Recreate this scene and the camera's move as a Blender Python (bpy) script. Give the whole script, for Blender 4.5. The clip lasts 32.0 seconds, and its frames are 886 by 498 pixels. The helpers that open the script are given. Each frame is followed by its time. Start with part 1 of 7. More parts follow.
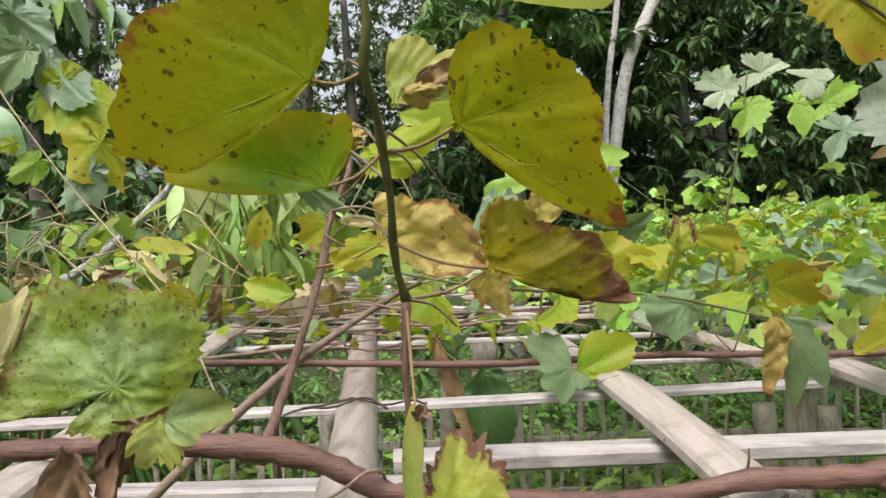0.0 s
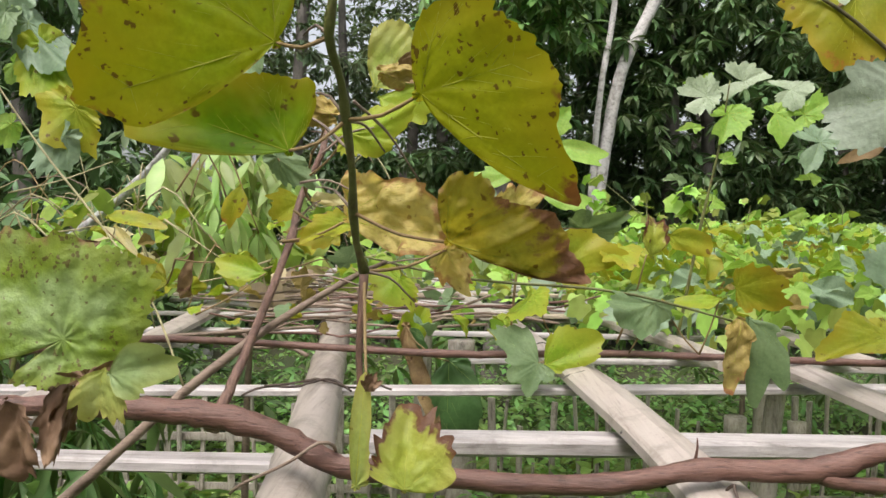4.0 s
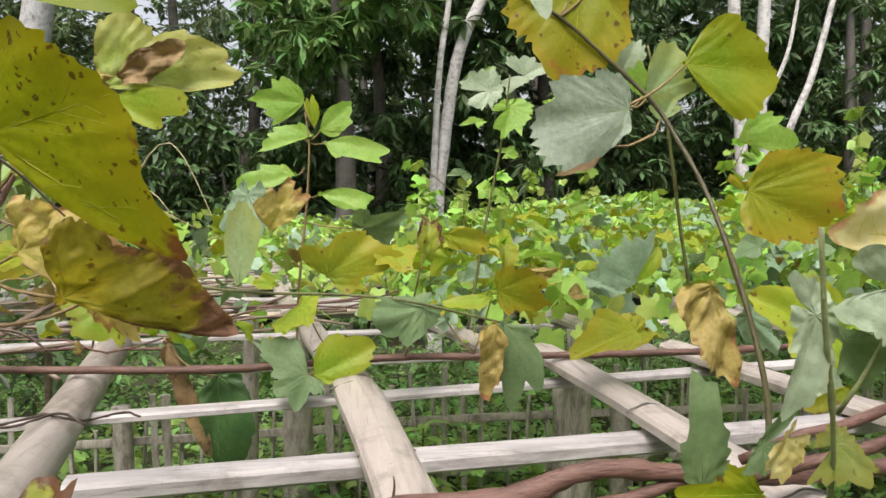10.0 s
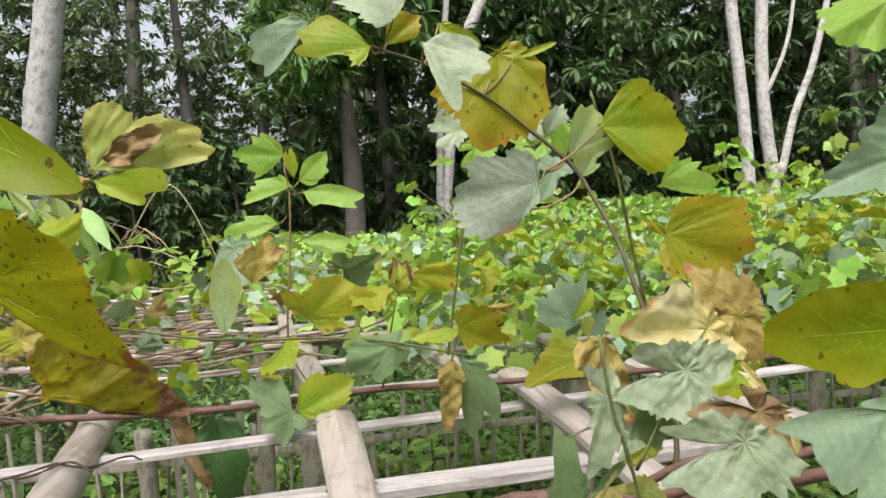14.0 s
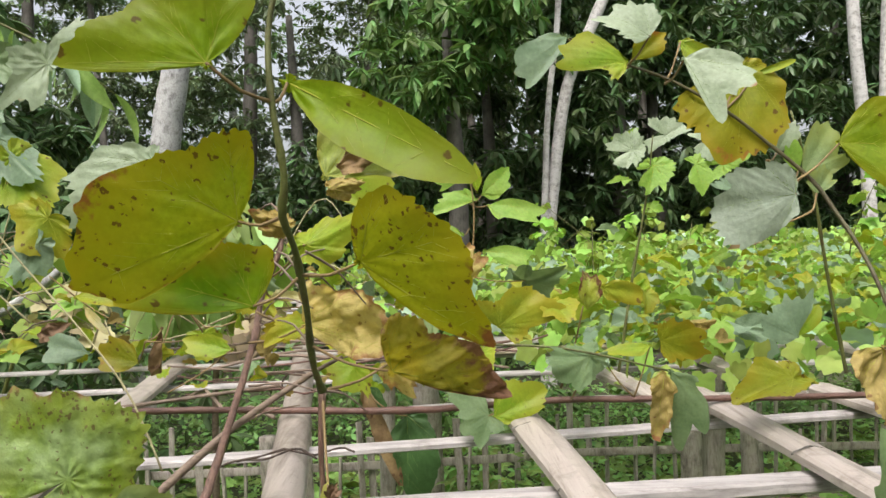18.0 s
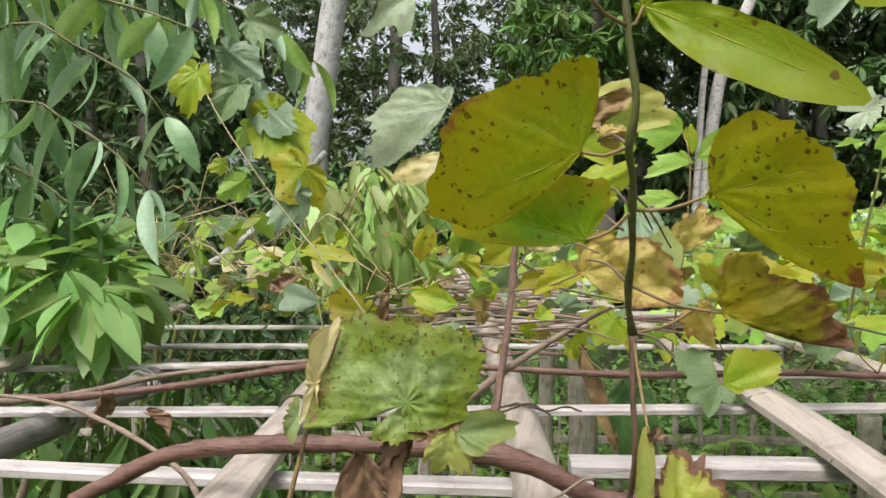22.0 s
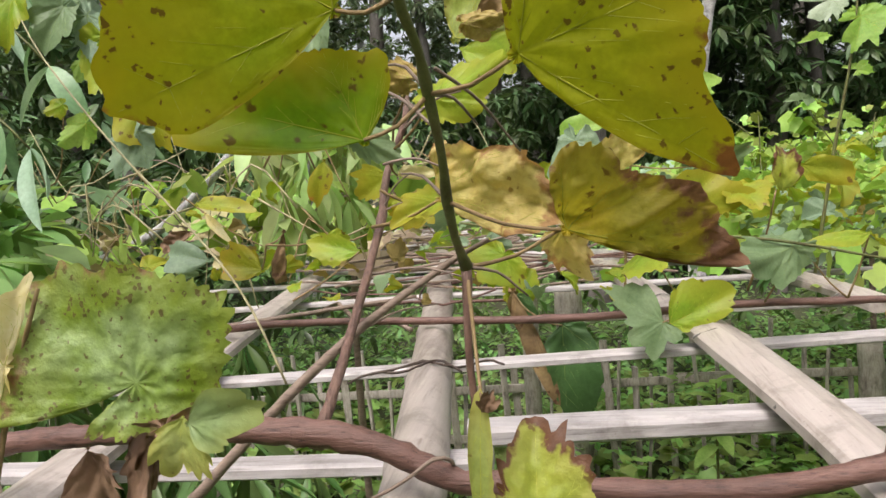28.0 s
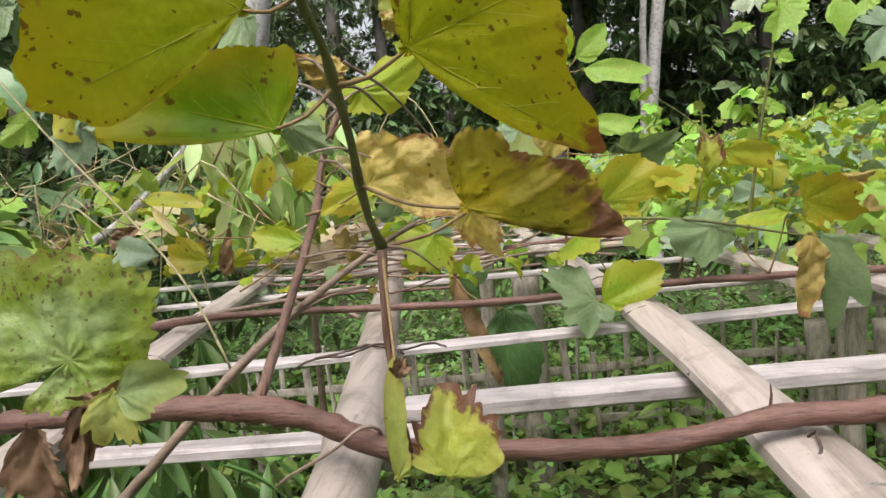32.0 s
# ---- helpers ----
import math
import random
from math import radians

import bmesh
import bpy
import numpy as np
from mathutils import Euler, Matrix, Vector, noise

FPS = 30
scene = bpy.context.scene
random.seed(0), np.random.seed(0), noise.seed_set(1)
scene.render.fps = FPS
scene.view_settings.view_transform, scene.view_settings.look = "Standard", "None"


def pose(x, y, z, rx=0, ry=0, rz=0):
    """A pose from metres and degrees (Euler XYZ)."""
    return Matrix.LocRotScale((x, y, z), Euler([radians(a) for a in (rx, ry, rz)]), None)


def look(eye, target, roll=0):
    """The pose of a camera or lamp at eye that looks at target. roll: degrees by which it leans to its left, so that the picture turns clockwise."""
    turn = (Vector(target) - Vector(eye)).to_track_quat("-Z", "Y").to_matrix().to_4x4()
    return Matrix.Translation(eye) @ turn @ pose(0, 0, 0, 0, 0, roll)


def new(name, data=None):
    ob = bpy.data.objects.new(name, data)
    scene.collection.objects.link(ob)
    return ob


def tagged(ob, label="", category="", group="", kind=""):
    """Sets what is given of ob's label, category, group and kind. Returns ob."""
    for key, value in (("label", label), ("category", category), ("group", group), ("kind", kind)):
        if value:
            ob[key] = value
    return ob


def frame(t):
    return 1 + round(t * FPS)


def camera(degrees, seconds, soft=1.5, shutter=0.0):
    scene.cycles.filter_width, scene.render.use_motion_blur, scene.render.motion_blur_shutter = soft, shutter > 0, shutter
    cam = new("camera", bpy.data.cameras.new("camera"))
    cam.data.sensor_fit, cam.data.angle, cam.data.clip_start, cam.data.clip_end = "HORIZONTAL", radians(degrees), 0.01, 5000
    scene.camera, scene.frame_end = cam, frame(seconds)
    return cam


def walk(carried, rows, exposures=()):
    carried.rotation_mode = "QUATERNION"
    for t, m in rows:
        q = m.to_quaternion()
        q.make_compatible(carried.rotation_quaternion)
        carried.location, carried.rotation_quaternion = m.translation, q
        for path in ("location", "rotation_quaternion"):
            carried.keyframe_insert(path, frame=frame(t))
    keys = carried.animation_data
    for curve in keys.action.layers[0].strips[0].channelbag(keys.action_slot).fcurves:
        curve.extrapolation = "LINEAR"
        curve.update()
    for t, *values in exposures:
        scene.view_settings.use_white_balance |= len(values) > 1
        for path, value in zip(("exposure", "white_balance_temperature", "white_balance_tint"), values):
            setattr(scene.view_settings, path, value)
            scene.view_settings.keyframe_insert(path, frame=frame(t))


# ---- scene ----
# ------------------------------------------------------------ camera and walk
cam = camera(60.8, 32.0)
# seconds, x, y, z, yaw to the left, pitch up, roll
PATH = [
    (0, 0.1308, -0.0396, 1.7796, 3.51, -1.72, -2.05),
    (0.5, 0.1198, -0.0248, 1.7717, 3.62, -1.69, -1.65),
    (1, 0.0915, -0.0510, 1.7659, 4.61, -2.02, -0.30),
    (1.5, 0.0860, -0.0733, 1.7673, 4.68, -1.02, -0.71),
    (2, 0.0861, -0.0641, 1.7596, 4.02, -2.36, 0.11),
    (2.5, 0.0938, -0.0585, 1.7552, 3.91, -1.17, 1.08),
    (3, 0.1302, -0.0361, 1.7582, 3.28, -0.70, 0.17),
    (3.5, 0.1409, -0.0391, 1.7567, 2.92, -1.36, 1.05),
    (5.5, 0.2071, -0.0429, 1.7677, 1.15, -1.96, 0.14),
    (6, 0.2146, -0.0286, 1.7722, 1.25, -2.06, 0.29),
    (6.5, 0.2407, -0.0204, 1.7742, -1.02, -2.02, -0.14),
    (7, 0.2508, -0.0119, 1.7756, -1.70, -2.46, -0.72),
    (7.5, 0.2640, -0.0057, 1.7718, -3.74, -2.80, -0.24),
    (8, 0.2681, -0.0049, 1.7732, -4.36, -2.59, -0.63),
    (8.5, 0.2772, -0.0019, 1.7793, -5.46, -3.01, -0.94),
    (9, 0.2871, 0.0005, 1.7884, -6.87, -3.48, -0.74),
    (9.5, 0.3029, -0.0037, 1.8004, -7.91, -2.83, -0.91),
    (10, 0.3151, 0.0066, 1.8084, -8.35, -3.43, -0.34),
    (10.5, 0.3249, -0.0066, 1.8156, -9.27, -3.18, -0.71),
    (11, 0.3439, 0.0206, 1.8210, -9.35, -3.31, -0.71),
    (11.5, 0.3774, 0.0036, 1.8288, -11.63, -3.15, -0.89),
    (12, 0.3983, -0.0326, 1.8455, -10.90, -2.66, -0.92),
    (12.5, 0.4137, -0.0420, 1.8616, -10.05, -2.98, -1.47),
    (13, 0.4468, -0.0886, 1.8643, -9.38, -3.76, -1.11),
    (13.5, 0.4362, -0.1199, 1.8666, -7.28, -2.12, -2.00),
    (14, 0.3990, -0.1274, 1.8880, -7.00, -3.31, -3.56),
    (14.5, 0.3771, -0.1529, 1.8870, -7.53, -1.27, -2.54),
    (15, 0.3310, -0.1426, 1.8884, -5.18, -1.93, -1.88),
    (15.5, 0.2853, -0.1391, 1.8930, -3.92, -1.85, -2.99),
    (17.5, 0.1953, -0.1552, 1.8770, -1.48, -1.47, -1.50),
    (18, 0.1775, -0.1565, 1.8723, -0.55, -1.08, -1.82),
    (18.5, 0.1705, -0.1564, 1.8663, 0.97, -1.75, -1.82),
    (19, 0.1647, -0.1523, 1.8560, 1.97, -1.80, -0.93),
    (19.5, 0.1149, -0.1455, 1.8578, 3.58, -1.73, -0.59),
    (20, 0.0636, -0.1464, 1.8495, 6.15, -1.93, -1.35),
    (20.5, 0.0046, -0.1453, 1.8396, 8.54, -2.02, -1.85),
    (21, -0.0227, -0.1315, 1.8318, 9.20, -2.83, -1.53),
    (21.5, -0.0315, -0.1563, 1.8319, 10.11, -2.47, -0.90),
    (22, -0.0084, -0.1551, 1.8345, 9.23, -2.37, -0.78),
    (22.5, 0.0270, -0.1594, 1.8224, 10.16, -3.17, -0.10),
    (23, 0.0743, -0.1455, 1.8147, 8.84, -3.67, -1.59),
    (23.5, 0.1218, -0.1269, 1.8187, 8.66, -3.23, -0.24),
    (24, 0.1705, -0.0744, 1.8135, 10.19, -3.95, -1.91),
    (24.5, 0.1631, 0.0031, 1.8010, 9.73, -3.83, -1.96),
    (25, 0.1641, 0.0391, 1.7811, 9.47, -4.53, -0.99),
    (25.5, 0.1535, 0.0891, 1.7814, 8.99, -4.68, -3.91),
    (26, 0.1382, 0.0446, 1.7897, 10.60, -3.66, -1.60),
    (26.5, 0.1373, 0.0584, 1.7974, 10.36, -6.24, -6.07),
    (28.5, 0.1354, 0.0623, 1.7876, 9.77, -5.76, -4.51),
    (29, 0.1348, 0.0584, 1.7898, 10.89, -5.99, -5.66),
    (29.5, 0.1350, 0.0601, 1.7907, 10.21, -6.28, -5.52),
    (30, 0.1365, 0.0611, 1.7903, 10.06, -6.42, -5.62),
    (30.5, 0.1374, 0.0648, 1.7901, 9.67, -6.22, -5.53),
    (31, 0.1360, 0.0687, 1.7835, 9.34, -5.27, -4.61),
    (31.5, 0.1464, 0.0517, 1.7850, 8.86, -6.11, -6.11),
    (32, 0.1811, 0.0220, 1.7784, 7.25, -6.49, -5.98),
]


def held(x, y, z, yaw, pitch, roll):
    return pose(x, y, z, 0, 0, yaw) @ pose(0, 0, 0, 90 + pitch) @ pose(0, 0, 0, 0, 0, roll)


walk(cam, [(row[0], held(*row[1:])) for row in PATH], exposures=[(0.0, 0.5, 6500, 12), (10.0, 0.5, 6500, 11.5), (22.5, 0.5, 6500, 10.0), (25.0, 0.5, 6500, 14.5), (32.0, 0.5, 6500, 14.5)])

# ------------------------------------------------------------ sky and sun
SUN_UP, SUN_ROUND = 58.0, 200.0
world = bpy.data.worlds.new("sky")
scene.world = world
world.use_nodes = True
wn = world.node_tree.nodes
sky = wn.new("ShaderNodeTexSky")
sky.sky_type = "NISHITA"
sky.sun_disc = False
sky.sun_elevation, sky.sun_rotation = radians(SUN_UP), radians(SUN_ROUND)
sky.air_density, sky.dust_density, sky.ozone_density = 1.0, 6.0, 0.6
wn["Background"].inputs["Strength"].default_value = 0.15
haze = wn.new("ShaderNodeHueSaturation")
haze.inputs["Saturation"].default_value, haze.inputs["Value"].default_value = 0.30, 1.25
world.node_tree.links.new(sky.outputs["Color"], haze.inputs["Color"])
world.node_tree.links.new(haze.outputs["Color"], wn["Background"].inputs["Color"])
sun = new("sun", bpy.data.lights.new("sun", "SUN"))
sun.data.energy, sun.data.angle, sun.data.color = 1.5, radians(25), (1.0, 0.97, 0.92)
sun.matrix_world = look((0, 0, 0), (-math.sin(radians(SUN_ROUND)) * math.cos(radians(SUN_UP)), -math.cos(radians(SUN_ROUND)) * math.cos(radians(SUN_UP)), -math.sin(radians(SUN_UP))))

GROUND, DECK = -0.25, 1.5
rng = np.random.default_rng(7)


# ------------------------------------------------------------ materials
def node_mat(name):
    m = bpy.data.materials.new(name)
    m.use_nodes = True
    return m, m.node_tree.nodes, m.node_tree.links


def ramp(nodes, links, fac, stops):
    r = nodes.new("ShaderNodeValToRGB")
    while len(r.color_ramp.elements) < len(stops):
        r.color_ramp.elements.new(0.5)
    for e, (p, c) in zip(r.color_ramp.elements, stops):
        e.position, e.color = p, (*c, 1) if len(c) == 3 else c
    links.new(fac, r.inputs["Fac"])
    return r.outputs["Color"]


def noise_tex(nodes, links, vector, scale, detail=4.0, rough=0.55):
    n = nodes.new("ShaderNodeTexNoise")
    n.inputs["Scale"].default_value, n.inputs["Detail"].default_value, n.inputs["Roughness"].default_value = scale, detail, rough
    links.new(vector, n.inputs["Vector"])
    return n.outputs["Fac"]


def mix_col(nodes, links, fac, a, b, mode="MIX"):
    m = nodes.new("ShaderNodeMix")
    m.data_type, m.blend_type = "RGBA", mode
    for sock, v in ((m.inputs["Factor"], fac), (m.inputs["A"], a), (m.inputs["B"], b)):
        if isinstance(v, tuple):
            sock.default_value = (*v, 1)
        elif isinstance(v, (int, float)):
            sock.default_value = v
        else:
            links.new(v, sock)
    return m.outputs["Result"]


def calc(nodes, links, op, a, b=0.0):
    m = nodes.new("ShaderNodeMath")
    m.operation = op
    for sock, v in ((m.inputs[0], a), (m.inputs[1], b)):
        if isinstance(v, (int, float)):
            sock.default_value = v
        else:
            links.new(v, sock)
    return m.outputs[0]


def local_vector(nodes, links, shift=True):
    """Object coordinates, moved by the object's own random number."""
    tc = nodes.new("ShaderNodeTexCoord")
    if not shift:
        return tc.outputs["Object"]
    info = nodes.new("ShaderNodeObjectInfo")
    add = nodes.new("ShaderNodeVectorMath")
    add.operation = "ADD"
    links.new(tc.outputs["Object"], add.inputs[0])
    k = calc(nodes, links, "MULTIPLY", info.outputs["Random"], 37.0)
    links.new(k, add.inputs[1])
    return add.outputs["Vector"]


def leaf_mat(name, c1, c2, spot=(0.12, 0.05, 0.015), spots=0.0, burn=(0.16, 0.06, 0.02), burnt=0.0, glow=0.4, gloss=0.45, scale=22.0, island=False, turn=None, edge="rim", relief=0.35, freckle=5.0):
    m, n, l = node_mat(name)
    b = n["Principled BSDF"]
    v = local_vector(n, l)
    big = noise_tex(n, l, v, scale, 3)
    col = ramp(n, l, big, [(0.35, c1), (0.65, c2)])
    fine = noise_tex(n, l, v, scale * 9, 3)
    col = mix_col(n, l, 0.35, col, ramp(n, l, fine, [(0.3, (0.35, 0.35, 0.35)), (0.7, (0.68, 0.68, 0.68))]), "OVERLAY")
    if island:
        g = n.new("ShaderNodeNewGeometry")
        hue = n.new("ShaderNodeHueSaturation")
        l.new(calc(n, l, "ADD", calc(n, l, "MULTIPLY", g.outputs["Random Per Island"], 0.06), 0.47), hue.inputs["Hue"])
        l.new(calc(n, l, "ADD", calc(n, l, "MULTIPLY", g.outputs["Random Per Island"], 0.8), 0.6), hue.inputs["Value"])
        l.new(col, hue.inputs["Color"])
        col = hue.outputs["Color"]
    if turn:
        a0 = n.new("ShaderNodeAttribute")
        a0.attribute_name = "edge"
        k = calc(n, l, "ADD", a0.outputs["Fac"], calc(n, l, "MULTIPLY", noise_tex(n, l, v, scale * 1.1, 5), 0.8))
        col = mix_col(n, l, calc(n, l, "MULTIPLY", ramp(n, l, calc(n, l, "MULTIPLY", k, 0.6), [(0.50, (0, 0, 0)), (0.88, (1, 1, 1))]), 0.9), col, turn)
    if spots:
        warp = n.new("ShaderNodeVectorMath")
        warp.operation = "ADD"
        l.new(v, warp.inputs[0])
        l.new(calc(n, l, "MULTIPLY", noise_tex(n, l, v, scale * 7, 2), 0.25 / scale), warp.inputs[1])
        cells = n.new("ShaderNodeTexVoronoi")
        cells.inputs["Scale"].default_value = scale * freckle * 0.75
        l.new(warp.outputs["Vector"], cells.inputs["Vector"])
        lot = n.new("ShaderNodeSeparateColor")
        l.new(cells.outputs["Color"], lot.inputs["Color"])
        rim_ = n.new("ShaderNodeAttribute")
        rim_.attribute_name = "edge"
        region = noise_tex(n, l, v, scale * 1.6, 2)
        chance = calc(n, l, "ADD", calc(n, l, "MULTIPLY", rim_.outputs["Fac"], 0.35), calc(n, l, "MULTIPLY", region, 0.9))
        # spot radius by cell: none for most cells, larger towards the margin
        size = calc(n, l, "MULTIPLY", calc(n, l, "ADD", calc(n, l, "ADD", lot.outputs["Red"], chance), -1.42 + spots * 1.6), 0.75)
        mask = ramp(n, l, calc(n, l, "ADD", calc(n, l, "SUBTRACT", size, cells.outputs["Distance"]), 0.5), [(0.44, (0, 0, 0)), (0.56, (1, 1, 1))])
        col = mix_col(n, l, calc(n, l, "MULTIPLY", mask, 0.82), col, spot)
    if burnt:
        a = n.new("ShaderNodeAttribute")
        a.attribute_name = edge
        k = calc(n, l, "ADD", a.outputs["Fac"], calc(n, l, "MULTIPLY", noise_tex(n, l, v, scale * 1.7, 6), 1.3))
        k2 = calc(n, l, "MULTIPLY", k, 0.5)
        mask = ramp(n, l, k2, [(0.985 - burnt * 0.32, (0, 0, 0)), (1.045 - burnt * 0.32, (1, 1, 1))])
        scorch = mix_col(n, l, fine, burn, tuple(x * 2.4 for x in burn))
        col = mix_col(n, l, mask, col, scorch)
    l.new(col, b.inputs["Base Color"])
    b.inputs["Roughness"].default_value, b.inputs["Specular IOR Level"].default_value = gloss, 0.35
    bump = n.new("ShaderNodeBump")
    bump.inputs["Strength"].default_value, bump.inputs["Distance"].default_value = min(1.0, relief), 0.006 * relief
    l.new(noise_tex(n, l, v, scale * (6 if relief < 0.6 else 3.2), 5), bump.inputs["Height"])
    l.new(bump.outputs["Normal"], b.inputs["Normal"])
    tr = n.new("ShaderNodeBsdfTranslucent")
    l.new(mix_col(n, l, 1.0, col, (1.0, 1.0, 0.62), "MULTIPLY"), tr.inputs["Color"])
    mx = n.new("ShaderNodeMixShader")
    mx.inputs["Fac"].default_value = glow
    l.new(b.outputs["BSDF"], mx.inputs[1])
    l.new(tr.outputs["BSDF"], mx.inputs[2])
    l.new(mx.outputs["Shader"], n["Material Output"].inputs["Surface"])
    return m


LEAF = {
    "spot": leaf_mat("leaf_spotted", (0.31, 0.395, 0.011), (0.385, 0.43, 0.013), freckle=8.5, spots=0.135, glow=0.58, burnt=0.46, burn=(0.20, 0.085, 0.02), turn=(0.42, 0.365, 0.012)),
    "spot2": leaf_mat("leaf_olive", (0.17, 0.33, 0.010), (0.27, 0.38, 0.012), glow=0.58, freckle=8.0, spots=0.135, burnt=0.48, burn=(0.20, 0.085, 0.02), scale=14, turn=(0.46, 0.37, 0.014)),
    "spotR": leaf_mat("leaf_yellowgreen", (0.21, 0.31, 0.010), (0.26, 0.33, 0.013), spots=0.06, glow=0.5, burnt=0.16, turn=(0.34, 0.34, 0.015)),
    "burn": leaf_mat("leaf_scorched", (0.39, 0.41, 0.012), (0.37, 0.40, 0.012), glow=0.58, freckle=9.0, spots=0.145, burnt=0.54, burn=(0.15, 0.06, 0.02), turn=(0.43, 0.37, 0.014)),
    "burn2": leaf_mat("leaf_scorched_gold", (0.58, 0.48, 0.05), (0.49, 0.46, 0.065), spot=(0.17, 0.085, 0.02), spots=0.10, burnt=0.86, burn=(0.17, 0.085, 0.05), turn=(0.42, 0.31, 0.05), gloss=0.5, glow=0.55, relief=0.9),
    "gold": leaf_mat("leaf_gold", (0.66, 0.50, 0.15), (0.58, 0.50, 0.17), spot=(0.30, 0.17, 0.05), spots=0.085, burnt=0.74, burn=(0.28, 0.16, 0.07), turn=(0.70, 0.55, 0.23), edge="edge", gloss=0.5, glow=0.55, relief=1.0),
    "burnY": leaf_mat("leaf_rimmed", (0.27, 0.29, 0.014), (0.24, 0.27, 0.014), spots=0.06, burnt=0.5, burn=(0.24, 0.11, 0.02), turn=(0.38, 0.29, 0.018)),
    "pale": leaf_mat("leaf_freckled_green", (0.19, 0.29, 0.030), (0.33, 0.44, 0.19), spot=(0.13, 0.085, 0.035), spots=0.19, burnt=0.62, glow=0.35, burn=(0.15, 0.085, 0.045), turn=(0.23, 0.28, 0.03), scale=26, freckle=11.0, relief=0.8),
    "palegreen": leaf_mat("leaf_young_pale", (0.24, 0.33, 0.13), (0.31, 0.40, 0.19), spots=0.03, burnt=0.25, glow=0.3, turn=(0.28, 0.32, 0.08)),
    "palegrey": leaf_mat("leaf_underside", (0.175, 0.26, 0.155), (0.25, 0.34, 0.22), burnt=0.22, burn=(0.20, 0.10, 0.05), glow=0.3),
    "palelight": leaf_mat("leaf_pale_underside", (0.30, 0.37, 0.24), (0.39, 0.46, 0.32), burnt=0.28, burn=(0.22, 0.11, 0.05), glow=0.3, relief=0.6),
    "grey": leaf_mat("leaf_grey_underside", (0.215, 0.265, 0.19), (0.28, 0.33, 0.25), burnt=0.28, burn=(0.20, 0.10, 0.05), glow=0.3, relief=0.5),
    "dull": leaf_mat("leaf_dull_green", (0.14, 0.215, 0.095), (0.20, 0.28, 0.135), burnt=0.14, glow=0.3),
    "dark": leaf_mat("leaf_dark_green", (0.055, 0.12, 0.035), (0.085, 0.17, 0.055), burnt=0.10, glow=0.25),
    "lime": leaf_mat("leaf_lime", (0.22, 0.36, 0.02), (0.31, 0.40, 0.03), spots=0.02, burnt=0.2, turn=(0.35, 0.37, 0.03)),
    "limeburn": leaf_mat("leaf_lime_scorched", (0.36, 0.40, 0.05), (0.30, 0.38, 0.07), spot=(0.16, 0.09, 0.03), spots=0.135, burnt=0.78, burn=(0.09, 0.04, 0.02), turn=(0.40, 0.38, 0.08), relief=0.7),
    "fresh": leaf_mat("leaf_fresh", (0.24, 0.43, 0.06), (0.33, 0.49, 0.10), glow=0.45),
    "yellow": leaf_mat("leaf_yellow", (0.31, 0.34, 0.02), (0.27, 0.34, 0.03), spots=0.07, burnt=0.30, turn=(0.38, 0.33, 0.025)),
    "limepale": leaf_mat("leaf_lime_pale", (0.33, 0.40, 0.08), (0.37, 0.42, 0.15), spot=(0.16, 0.09, 0.03), spots=0.06, burnt=0.35, burn=(0.20, 0.10, 0.04), turn=(0.42, 0.40, 0.10), relief=0.5),
    "limedark": leaf_mat("leaf_lime_shaded", (0.25, 0.38, 0.014), (0.31, 0.41, 0.018), spots=0.02, burnt=0.08, glow=0.6, turn=(0.28, 0.32, 0.015)),
    "husk": leaf_mat("leaf_husk", (0.15, 0.085, 0.05), (0.26, 0.165, 0.10), glow=0.2, gloss=0.7),
    "tan": leaf_mat("leaf_tan", (0.20, 0.125, 0.06), (0.36, 0.25, 0.12), spot=(0.12, 0.055, 0.03), spots=0.09, glow=0.2, gloss=0.7),
    "dry": leaf_mat("leaf_dry", (0.33, 0.24, 0.065), (0.44, 0.34, 0.12), spot=(0.20, 0.09, 0.035), spots=0.06, burnt=0.5, burn=(0.22, 0.10, 0.045), glow=0.3, gloss=0.6, edge="edge", relief=0.9),
    "wilt": leaf_mat("leaf_wilted", (0.74, 0.61, 0.24), (0.78, 0.71, 0.44), burnt=0.45, burn=(0.36, 0.18, 0.10), glow=0.5),
}
VEIN_DULL = leaf_mat("leaf_vein_green", (0.17, 0.25, 0.06), (0.22, 0.29, 0.10), glow=0.3)
VEIN = leaf_mat("leaf_vein", (0.40, 0.42, 0.035), (0.46, 0.46, 0.06), glow=0.35)


